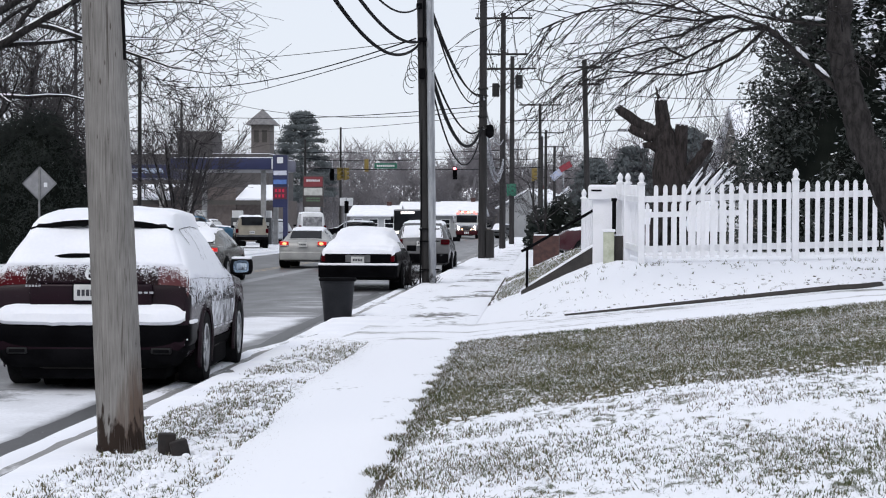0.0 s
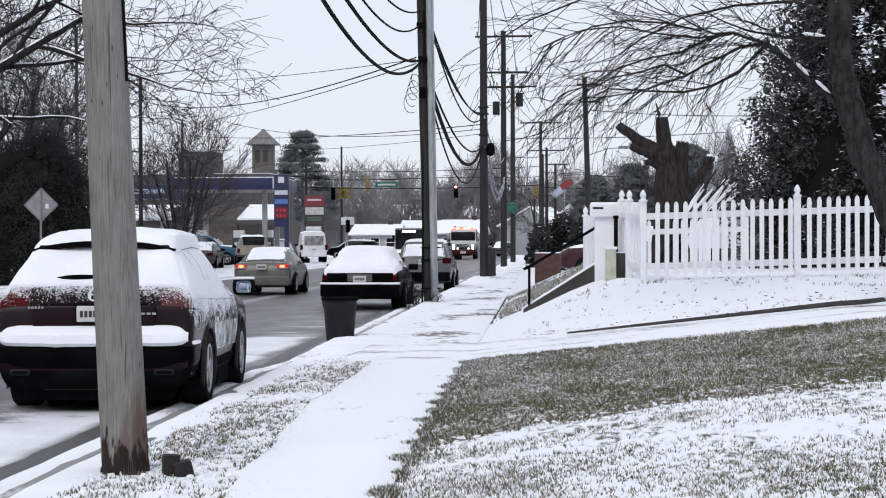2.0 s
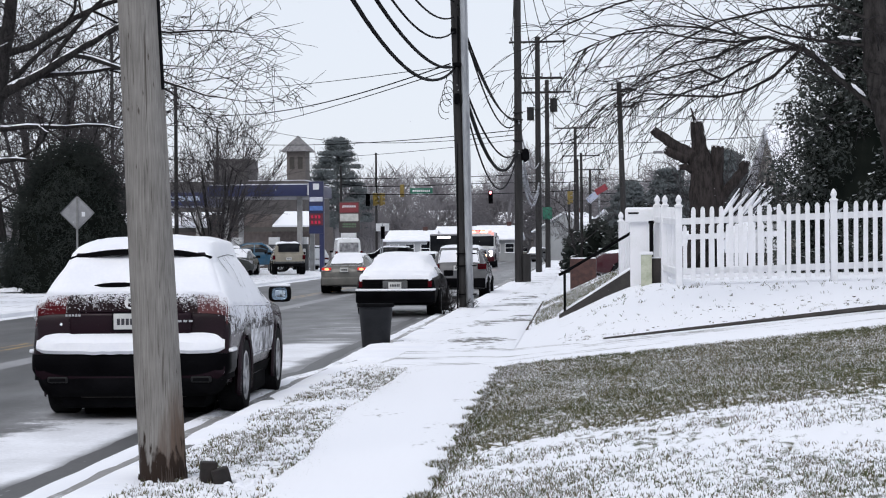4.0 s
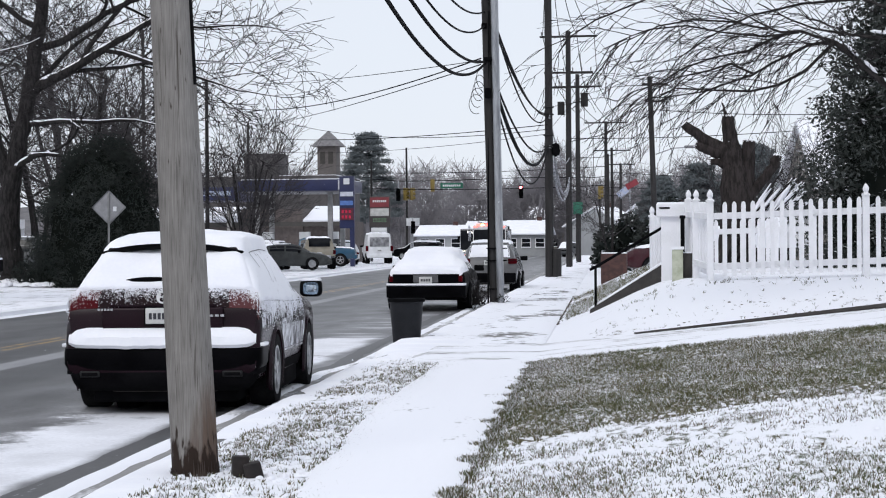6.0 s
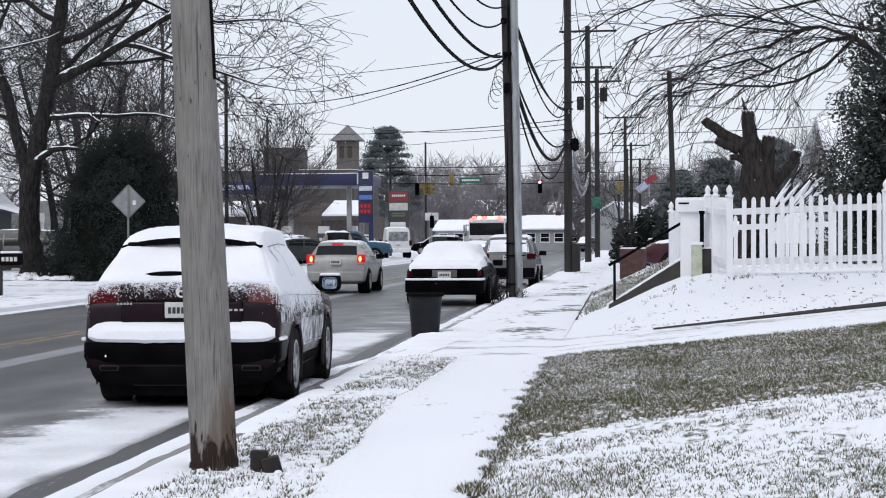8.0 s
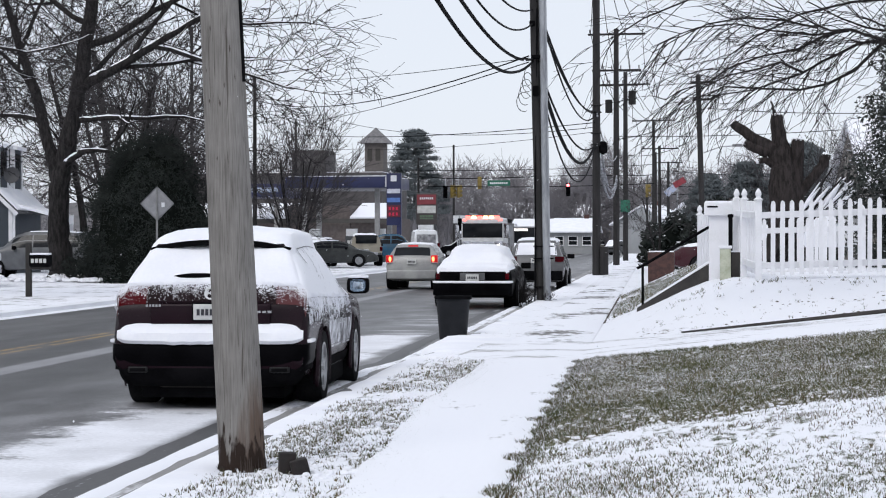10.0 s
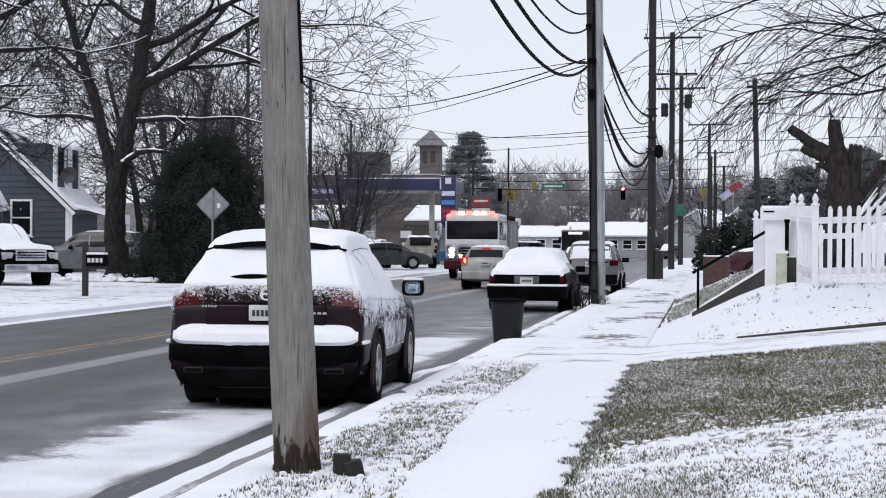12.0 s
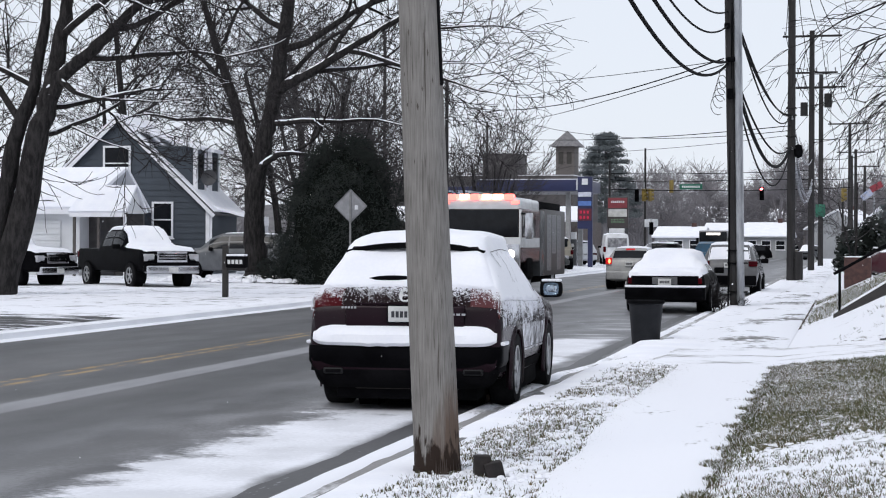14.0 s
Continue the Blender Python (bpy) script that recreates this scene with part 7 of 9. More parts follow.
# ---- buildings ----
def quad_slab(bm, pts, thick):
    """A thick slab from four corners, pushed along its normal."""
    p = [Vector(q) for q in pts]
    n = (p[1] - p[0]).cross(p[3] - p[0]).normalized() * thick
    a = [bm.verts.new(q) for q in p]
    b = [bm.verts.new(q + n) for q in p]
    bm.faces.new(a[::-1])
    bm.faces.new(b)
    for i in range(4):
        bm.faces.new((a[i], a[(i + 1) % 4], b[(i + 1) % 4], b[i]))
    bmesh.ops.recalc_face_normals(bm, faces=bm.faces)
    return bm


def window(parent, x0, x1, z0, z1, y, frame_mat=None, t=0.09, sash=True, glass=None):
    """A sash window on a wall that faces -y."""
    fm = frame_mat or WHITEV
    w = part("window", boxed(x0 + t, x1 - t, y - 0.01, y + 0.02, z0 + t, z1 - t), glass or GLASS, parent, smooth=False)
    bm = bmesh.new()
    box(bm, x0, x0 + t, y - 0.06, y + 0.02, z0, z1)
    box(bm, x1 - t, x1, y - 0.06, y + 0.02, z0, z1)
    box(bm, x0 + t, x1 - t, y - 0.06, y + 0.02, z1 - t, z1)
    box(bm, x0 + t, x1 - t, y - 0.07, y + 0.02, z0, z0 + t)
    if sash:
        box(bm, x0 + t, x1 - t, y - 0.045, y + 0.02, (z0 + z1) / 2 - 0.03, (z0 + z1) / 2 + 0.03)
    part("frame", bm, fm, w, smooth=False)
    part("sill", boxed(x0 - 0.05, x1 + 0.05, y - 0.10, y + 0.02, z0 - 0.06, z0), fm, w, smooth=False)
    return w


SIDING = surf("slate_blue_siding", (0.050, 0.062, 0.078), (0.040, 0.050, 0.064), scale=0.8, rough=0.7)
WSIDING = surf("white_siding", (0.66, 0.67, 0.69), (0.56, 0.57, 0.58), scale=0.8, rough=0.6)


def boards(parent, prof, y, pitch, mat, thick=0.03):
    """Lapped siding boards on a wall facing -y; prof(z) gives the wall's left and right edge at height z."""
    z = prof.z0
    k = 0
    while z < prof.z1 - 0.03:
        a0, b0 = prof.edges(z)
        a1, b1 = prof.edges(min(z + pitch, prof.z1))
        z2 = min(z + pitch, prof.z1)
        bm = bmesh.new()
        vs = [bm.verts.new(c) for c in ((a0, y - thick, z), (b0, y - thick, z), (b1, y - 0.004, z2), (a1, y - 0.004, z2), (a0, y, z), (b0, y, z))]
        bm.faces.new(vs[:4])
        bm.faces.new((vs[0], vs[4], vs[5], vs[1]))
        part("siding_board", bm, mat, parent, smooth=False)
        z += pitch
        k += 1


class Gable:
    def __init__(self, x0, x1, z0, ze, zr, xr):
        self.x0, self.x1, self.z0, self.ze, self.z1, self.xr = x0, x1, z0, ze, zr, xr

    def edges(self, z):
        if z <= self.ze:
            return self.x0, self.x1
        k = (z - self.ze) / (self.z1 - self.ze)
        return self.x0 + (self.xr - self.x0) * k, self.x1 + (self.xr - self.x1) * k


def blue_house():
    h = thing("blue_house", pose(-32.7, 80, 0.4, 0, 0, 8) @ pose(32.7, 0, 0), "slate-blue clapboard house with steep snowy roof and white windows", "house")
    x0, x1, xr, ze, zr, dep = -41.2, -32.7, -36.95, 2.9, 7.0, 5.4
    g = Gable(x0, x1, 0, ze, zr, xr)
    bm = bmesh.new()
    f = [bm.verts.new(c) for c in ((x0, 0, -0.5), (x1, 0, -0.5), (x1, 0, ze), (xr, 0, zr), (x0, 0, ze))]
    b = [bm.verts.new((v.co.x, dep, v.co.z)) for v in f]
    bm.faces.new(f)
    bm.faces.new(b[::-1])
    for i in range(5):
        bm.faces.new((f[i], f[(i + 1) % 5], b[(i + 1) % 5], b[i]))
    bmesh.ops.recalc_face_normals(bm, faces=bm.faces)
    wall = part("wall", bm, SIDING, h, smooth=False)
    boards(wall, g, 0.0, 0.28, SIDING)
    for s, xe in ((1, x1 + 0.35), (-1, x0 - 0.35)):
        zz = ze - 0.35 * (zr - ze) / (x1 - xr)
        roof = part("roof", quad_slab(bmesh.new(), ((xe, -0.25, zz), (xr, -0.25, zr), (xr, dep + 0.2, zr), (xe, dep + 0.2, zz)), 0.12 * s), surf("dark_shingle", (0.06, 0.06, 0.065), (0.09, 0.09, 0.095), rough=0.9), h, smooth=False)
        part("roof_snow", quad_slab(bmesh.new(), ((xe, -0.24, zz + 0.13), (xr, -0.24, zr + 0.13), (xr, dep + 0.2, zr + 0.13), (xe, dep + 0.2, zz + 0.13)), 0.07 * s), SNOW, roof, "snow on the roof slope")
        part("rake_board", quad_slab(bmesh.new(), ((xe, -0.27, zz - 0.06), (xr, -0.27, zr - 0.06), (xr, -0.22, zr - 0.06), (xe, -0.22, zz - 0.06)), 0.16 * s), WHITEV, h, smooth=False)
    window(h, -37.65, -36.35, 4.05, 5.65, -0.04)
    window(h, -35.35, -34.35, 1.45, 3.1, -0.04)
    # two shed dormers on the street-side slope, each with white corner boards
    for ya, yb in ((0.35, 1.95), (3.0, 4.5)):
        dorm = part("dormer", boxed(-35.9, -33.38, ya, yb, 3.5, 5.65), SIDING, h, smooth=False)
        part("dormer_roof", quad_slab(bmesh.new(), ((-33.15, ya - 0.2, 5.62), (-36.9, ya - 0.2, 6.75), (-36.9, yb + 0.2, 6.75), (-33.15, yb + 0.2, 5.62)), 0.16), SNOW, dorm, "snow on the dormer roof", smooth=False)
        for k in range(7):
            part("siding_board", boxed(-35.9, -33.5, ya - 0.02, ya + 0.01, 3.62 + 0.28 * k, 3.87 + 0.28 * k), SIDING, dorm, smooth=False)
        part("corner_board", boxed(-33.52, -33.34, ya - 0.05, ya + 0.12, 3.5, 5.62), WHITEV, dorm, smooth=False)
        part("corner_board", boxed(-33.42, -33.33, yb - 0.14, yb + 0.04, 3.5, 5.62), WHITEV, dorm, smooth=False)
        part("dormer_window", boxed(-33.40, -33.35, ya + 0.4, yb - 0.4, 4.2, 5.3), GLASS, dorm, smooth=False)
    part("corner_board", boxed(x1 - 0.14, x1 + 0.03, -0.06, 0.1, -0.3, ze), WHITEV, h, smooth=False)
    part("downpipe", boxed(x1 + 0.03, x1 + 0.13, 0.0, 0.1, 0, ze), WHITEV, h, smooth=False)
    # porch roof on the street side
    part("porch_roof", quad_slab(bmesh.new(), ((-30.9, 0.5, 2.45), (-32.7, 0.5, 2.95), (-32.7, 4.2, 2.95), (-30.9, 4.2, 2.45)), 0.12), SNOW, h, "snow on the porch roof", smooth=False)
    part("porch_fascia", boxed(-31.0, -30.85, 0.45, 4.2, 2.05, 2.48), WHITEV, h, smooth=False)
    for yy in (0.6, 2.3, 4.0):
        part("porch_post", boxed(-31.0, -30.86, yy, yy + 0.14, -0.3, 2.1), WHITEV, h, smooth=False)
    bm = bmesh.new()
    lathe(bm, [(0.02, 0), (0.25, 0.06), (0.38, 0.16), (0.36, 0.17), (0.24, 0.08), (0.02, 0.03)], 16)
    bmesh.ops.rotate(bm, verts=bm.verts, cent=(0, 0, 0), matrix=Matrix.Rotation(radians(80), 3, "X"))
    bmesh.ops.translate(bm, verts=bm.verts, vec=(-32.9, 0.9, 4.2))
    part("dish_aerial", bm, surf("dish_grey", (0.07, 0.07, 0.075), (0.05, 0.05, 0.055), rough=0.6), h)


def garage():
    h = thing("garage", pose(0, 73, 0.35), "white garage with a snowy roof and open side porch", "garage")
    part("wall", boxed(-42.6, -35.7, 0, 6, -0.4, 2.75), WSIDING, h, smooth=False)
    door = part("garage_door", boxed(-41.6, -36.55, -0.06, 0.0, -0.3, 2.2), WSIDING, h, "white ribbed garage door", smooth=False)
    for k in range(9):
        part("panel_rib", boxed(-41.6, -36.55, -0.085, -0.06, -0.2 + 0.26 * k, -0.02 + 0.26 * k, 0.01, 1), WSIDING, door, smooth=False)
    for s, (ya, yb) in ((1, (-0.4, 3.0)), (-1, (6.4, 3.0))):
        part("roof", quad_slab(bmesh.new(), ((-43.0, ya, 2.65), (-35.3, ya, 2.65), (-34.9, yb, 4.45), (-42.4, yb, 4.45)), 0.15 * s), SNOW, h, "snow-covered garage roof", smooth=False)
    part("fascia", boxed(-43.0, -35.4, -0.42, -0.36, 2.48, 2.67), WHITEV, h, smooth=False)
    # side porch with a small gable towards the street
    for s, ya, yb in ((1, -0.95, 0.08), (-1, 1.11, 0.08)):
        part("porch_roof", quad_slab(bmesh.new(), ((-35.75, ya, 2.52), (-33.1, ya, 2.52), (-33.1, yb, 3.62), (-35.35, yb, 3.62)), 0.10 * s), SNOW, h, "snow on the porch roof", smooth=False)
    bm = bmesh.new()
    a = [bm.verts.new(c) for c in ((-33.2, -0.85, 2.5), (-33.2, 1.02, 2.5), (-33.2, 0.08, 3.56))]
    b = [bm.verts.new((v.co.x - 0.1, v.co.y, v.co.z)) for v in a]
    bm.faces.new(a)
    bm.faces.new(b[::-1])
    for k in range(3):
        bm.faces.new((a[k], a[(k + 1) % 3], b[(k + 1) % 3], b[k]))
    part("porch_gable", bm, WSIDING, h, smooth=False)
    part("porch_fascia", boxed(-35.7, -33.15, -0.97, -0.91, 2.34, 2.52), WHITEV, h, smooth=False)
    for xx in (-35.6, -34.5, -33.3):
        part("porch_post", boxed(xx, xx + 0.10, -0.85, -0.75, -0.4, 2.35), WHITEV if xx > -33.5 else surf("porch_timber", (0.09, 0.08, 0.075), rough=0.8), h, smooth=False)
    # back wall coloured dark to stand for the shade inside the porch
    part("porch_back", boxed(-35.7, -33.2, 0.9, 1.05, -0.4, 2.5), surf("porch_shade_wall", (0.06, 0.058, 0.058), (0.04, 0.038, 0.038), rough=0.8), h, smooth=False)
    part("porch_rail", boxed(-35.6, -33.2, -0.83, -0.77, 0.75, 0.85), surf("porch_timber", (0.09, 0.08, 0.075), rough=0.8), h, smooth=False)
    part("porch_door", boxed(-35.2, -34.5, 0.84, 0.9, -0.3, 1.8), surf("dark_door", (0.03, 0.03, 0.035), rough=0.5), h, smooth=False)


blue_house()
garage()


def gas_station():
    NAVY = surf("navy_fascia", (0.018, 0.024, 0.085), (0.014, 0.018, 0.06), scale=0.6, rough=0.45)
    g = thing("fuel_canopy", pose(-27.85, 125, 0.3), "navy-blue filling station canopy on pale columns", "canopy")
    part("fascia", boxed(-3.65, 3.65, -0.1, 7, 4.95, 5.72, 0.04, 2), NAVY, g)
    part("roof_snow", boxed(-3.5, 3.5, 0.05, 6.8, 5.7, 5.78, 0.03, 2), SNOW, g)
    part("soffit", boxed(-3.5, 3.5, 0.0, 6.9, 4.9, 4.955), surf("soffit_grey", (0.22, 0.22, 0.23), rough=0.6), g, smooth=False)
    for x in (-2.6, 2.5):
        for y in (1.2, 5.6):
            part("column", boxed(x - 0.16, x + 0.16, y - 0.16, y + 0.16, -0.3, 4.95, 0.02, 1), surf("column_grey", (0.30, 0.30, 0.30), (0.22, 0.22, 0.22), rough=0.6), g)
    part("chevron", boxed(3.3, 3.67, -0.13, -0.1, 5.0, 5.68), WHITEP, g, smooth=False)
    for x in (-2.0, 0.6, 2.6):
        p = thing("fuel_pump", pose(-27.9 + x, 127, 0.3), "grey and white fuel pump under the canopy", "fuel pump", "fuel pumps")
        part("cabinet", boxed(-0.4, 0.4, -0.3, 0.3, -0.1, 1.7, 0.04, 2), GREYP, p)
        part("display", boxed(-0.25, 0.25, -0.315, -0.3, 1.0, 1.4), PLATE, p, smooth=False)
        part("topper", boxed(-0.35, 0.35, -0.25, 0.25, 1.7, 2.2, 0.03, 2), WHITEP, p)
    g2 = thing("fuel_canopy", pose(-37.6, 140, 0.3), "second navy-blue canopy seen behind bare twigs", "canopy")
    part("fascia", boxed(-2.3, 2.1, -0.1, 7, 4.75, 5.75, 0.04, 2), NAVY, g2)
    part("stripe", boxed(-2.0, 1.8, -0.13, -0.1, 5.1, 5.45), surf("pale_stripe", (0.35, 0.4, 0.5), rough=0.5), g2, smooth=False)
    part("column", boxed(-1.9, -1.6, 1, 1.3, -0.3, 4.8), CONC, g2, smooth=False)
    part("column", boxed(1.2, 1.5, 1, 1.3, -0.3, 4.8), CONC, g2, smooth=False)
    # price totem
    t = thing("price_sign", pose(-23.85, 124.5, 0.3), "tall navy price totem with a red price panel", "sign")
    part("board", boxed(-0.50, 0.50, -0.2, 0.2, 2.4, 5.9, 0.04, 2), NAVY, t)
    part("post", boxed(0.20, 0.50, -0.15, 0.15, -0.3, 2.45), NAVY, t, smooth=False)
    part("white_panel", boxed(-0.2, 0.2, -0.24, -0.2, 5.35, 5.75), WHITEP, t, smooth=False)
    part("chevron", boxed(-0.44, 0.44, -0.235, -0.2, 4.55, 4.85), surf("chevron_white", (0.6, 0.62, 0.7), rough=0.5), t, smooth=False)
    part("blue_panel", boxed(-0.44, 0.44, -0.235, -0.2, 3.95, 4.25), surf("panel_blue", (0.10, 0.20, 0.5), rough=0.5), t, smooth=False)
    part("price_panel", boxed(-0.46, 0.46, -0.235, -0.2, 2.95, 3.75), surf("price_red", (0.10, 0.015, 0.03), rough=0.5), t, smooth=False)
    REDLED = lit("price_digits", (0.5, 0.03, 0.07), 0.12)
    for r in range(2):
        for i in range(3):
            bm = bmesh.new()
            box(bm, -0.33 + 0.24 * i, -0.20 + 0.24 * i, -0.25, -0.235, 3.06 + 0.36 * r, 3.26 + 0.36 * r)
            part("price_bar", bm, REDLED, t, smooth=False)
    # shop with a snowy roof behind the pumps
    s = thing("shop", pose(0, 148, 0.3), "long low shop with a snow-covered sloping roof", "shop")
    part("wall", boxed(-47, -28.7, 0, 9, -0.4, 3.2), surf("shop_brick", (0.12, 0.10, 0.095), (0.085, 0.07, 0.065), rough=0.85), s, smooth=False)
    part("roof", quad_slab(bmesh.new(), ((-47.3, -0.8, 3.15), (-37.1, -0.8, 3.15), (-37.1, 4.2, 4.35), (-47.3, 4.2, 4.35)), 0.15), snow_mix("streaked_roof_snow", (0.3, 0.3, 0.31), (0.2, 0.2, 0.2), 0.55, 0.75, 2.0, aniso=(2, 0.3, 1)), s, "snowy standing-seam roof", smooth=False)
    part("roof", quad_slab(bmesh.new(), ((-31.8, -0.8, 3.15), (-28.5, -0.8, 3.15), (-28.5, 4.2, 4.35), (-31.8, 4.2, 4.35)), 0.15), MATS["streaked_roof_snow"], s, "snowy standing-seam roof", smooth=False)
    part("tall_front", boxed(-37.0, -31.9, -0.3, 4.0, -0.4, 4.2, 0.05, 2), surf("shop_brick", (0, 0, 0)), s, "taller flat-roofed brick front")
    part("fascia", boxed(-47.2, -28.4, -0.85, -0.78, 2.8, 3.15), surf("fascia_dark", (0.06, 0.055, 0.05), rough=0.7), s, smooth=False)
    for k in range(5):
        window(s, -45.5 + 3.3 * k, -43.2 + 3.3 * k, 0.4, 2.0, -0.02, surf("dark_frame", (0.05, 0.05, 0.05), rough=0.6), sash=False)
    # church-like building with a cupola, flat parapet block
    c = thing("brick_hall", pose(0, 165, 0.3), "brown brick hall with a low roof and a square cupola", "building")
    BRN = surf("brown_brick", (0.10, 0.092, 0.092), (0.07, 0.065, 0.066), scale=1.5, rough=0.9)
    part("wall", boxed(-52, -32.7, 0, 12, -0.4, 7.5), BRN, c, smooth=False)
    part("parapet", boxed(-40.9, -37.8, -0.3, 4, 7.2, 9.5, 0.05), BRN, c)
    part("roof_snow", boxed(-52, -32.7, 0.2, 12, 7.5, 7.56), SNOW, c, smooth=False)
    cup = part("cupola", boxed(-34.70, -33.0, 2.0, 4.0, 6.5, 10.2, 0.02), surf("cupola_brown", (0.12, 0.105, 0.10), (0.09, 0.08, 0.075), rough=0.8), c)
    for x in (-34.45, -33.7):
        part("louvre", boxed(x, x + 0.45, 1.96, 2.0, 8.6, 9.7), surf("louvre_dark", (0.05, 0.045, 0.04), rough=0.8), cup, smooth=False)
    bm = bmesh.new()
    bmesh.ops.create_cone(bm, cap_ends=True, segments=4, radius1=1.95, radius2=0.05, depth=1.45, matrix=Matrix.Translation((-33.85, 3, 10.92)) @ Matrix.Rotation(radians(45), 4, "Z"))
    part("cupola_roof", bm, surf("cupola_roof_grey", (0.20, 0.195, 0.20), (0.13, 0.125, 0.13), rough=0.8), c, smooth=False)
    # store sign in red and white
    r = thing("store_sign", pose(-27.8, 160, 0.2), "red and white shop sign on two posts, lettering unreadable", "sign")
    part("board", boxed(-0.9, 0.9, -0.15, 0.15, 2.9, 5.55, 0.04, 2), surf("sign_dark", (0.06, 0.05, 0.05), rough=0.6), r)
    part("red_panel", boxed(-0.82, 0.82, -0.19, -0.15, 4.6, 5.45), surf("sign_red", (0.22, 0.035, 0.045), rough=0.5), r, smooth=False)
    bars(r, -0.6, 0.6, 5.0, 5.25, -0.195, 7, WHITEP)
    part("white_panel", boxed(-0.8, 0.8, -0.19, -0.15, 3.85, 4.5), surf("sign_white", (0.55, 0.55, 0.53), (0.4, 0.4, 0.38), scale=3, rough=0.5), r, smooth=False)
    bars(r, -0.6, 0.6, 3.3, 3.7, -0.16, 9, surf("sign_green_letters", (0.12, 0.2, 0.12), rough=0.5), rows=2)
    part("lower_panel", boxed(-0.75, 0.6, -0.15, 0.1, 2.45, 2.85, 0.03), WHITEP, r)
    for x in (-0.75, 0.75):
        part("post", boxed(x - 0.1, x + 0.1, -0.1, 0.1, -0.3, 3.0), GREYP, r, smooth=False)
    n = thing("no_turn_sign", pose(-26.3, 167.5, 3.6), "small white regulation sign on a pole", "sign")
    part("panel", boxed(-0.4, 0.8, -0.03, 0.03, -0.35, 0.35, 0.02), WHITEP, n)
    part("post", boxed(-0.06, 0.06, 0.03, 0.1, -3.5, 0.4), GALV, n, smooth=False)


gas_station()


def ranch(x, y, w, dep, rz, wall_h, roof_h, label, mat, windows=3, z=0.2):
    h = thing("ranch_house", pose(x, y, z, 0, 0, rz), label, "house", "low houses in the distance")
    part("wall", boxed(-w / 2, w / 2, 0, dep, -0.5, wall_h), mat, h, smooth=False)
    for s, ya, yb in ((1, -0.5, dep / 2), (-1, dep + 0.5, dep / 2)):
        part("roof", quad_slab(bmesh.new(), ((-w / 2 - 0.4, ya, wall_h - 0.1), (w / 2 + 0.4, ya, wall_h - 0.1), (w / 2 + 0.2, yb, wall_h + roof_h), (-w / 2 - 0.2, yb, wall_h + roof_h)), 0.18 * s), SNOW, h, "snow-covered roof", smooth=False)
    for sx in (-1, 1):
        bm = bmesh.new()
        a = [bm.verts.new(c) for c in ((sx * w / 2, 0, wall_h - 0.02), (sx * w / 2, dep, wall_h - 0.02), (sx * w / 2, dep / 2, wall_h + roof_h))]
        b = [bm.verts.new((v.co.x - sx * 0.2, v.co.y, v.co.z)) for v in a]
        bm.faces.new(a)
        bm.faces.new(b[::-1])
        for i in range(3):
            bm.faces.new((a[i], a[(i + 1) % 3], b[(i + 1) % 3], b[i]))
        part("gable", bm, mat, h, smooth=False)
    for k in range(windows):
        xx = -w / 2 + w * (k + 0.5) / windows
        window(h, xx - 0.6, xx + 0.6, 0.9, 2.1, -0.02, t=0.07)
    part("chimney", boxed(w * 0.2, w * 0.2 + 0.6, dep / 2 - 0.3, dep / 2 + 0.3, wall_h + roof_h * 0.6, wall_h + roof_h + 0.6), BRICK, h, smooth=False)


PALE = surf("pale_siding", (0.34, 0.35, 0.36), (0.27, 0.28, 0.29), scale=0.6, rough=0.7)
TANW = surf("tan_siding", (0.22, 0.20, 0.18), (0.17, 0.155, 0.14), scale=0.6, rough=0.8)
ranch(-33.6, 238, 6.0, 8, 0, 2.5, 1.2, "low pale house with snow on its roof", PALE, 3)
ranch(-29.0, 248, 5.4, 9, 0, 2.7, 1.6, "low pale house with snow on its roof", PALE, 3)
ranch(-23.0, 242, 5.4, 9, 0, 2.6, 1.7, "low pale house with snow on its roof", PALE, 3)
ranch(-33, 285, 7, 8, 20, 5.0, 2.2, "brown two-storey house below the wooded hill", TANW, 3)
ranch(-25, 290, 7, 8, -15, 4.6, 2.4, "grey two-storey house below the wooded hill", TANW, 3)
ranch(-18.0, 300, 7, 9, 10, 4.5, 2.2, "pale two-storey house below the wooded hill", PALE, 3)
ranch(-8.6, 225, 4.2, 8, 60, 3.4, 2.2, "pale gabled house behind the poles", PALE, 2)
ranch(-2.5, 205, 7, 8, 30, 3.5, 2.0, "white house behind dark shrubs", WSIDING, 2)
ranch(9, 78, 9, 8, 8, 3.0, 2.8, "brown house hidden behind the evergreen", TANW, 3, 0.8)

# red and white feather flags by a shop at the far right
fl = thing("banner_sign", pose(-6.6, 165, 0.2), "red and white blade sign above shrubs", "sign")
bm = boxed(-0.55, 0.55, -0.06, 0.06, -0.27, 0.27, 0.03, 2)
bmesh.ops.rotate(bm, verts=bm.verts, cent=(0, 0, 0), matrix=Matrix.Rotation(radians(-30), 3, "Y"))
bmesh.ops.translate(bm, verts=bm.verts, vec=(0.2, 0, 6.5))
part("red_blade", bm, surf("blade_red", (0.28, 0.035, 0.05), rough=0.5), fl)
bm = boxed(-0.5, 0.5, -0.05, 0.05, -0.3, 0.3, 0.03, 2)
bmesh.ops.rotate(bm, verts=bm.verts, cent=(0, 0, 0), matrix=Matrix.Rotation(radians(-40), 3, "Y"))
bmesh.ops.translate(bm, verts=bm.verts, vec=(-0.6, 0.1, 5.8))
part("pale_blade", bm, surf("blade_blue", (0.35, 0.42, 0.6), (0.5, 0.5, 0.55), rough=0.5), fl)
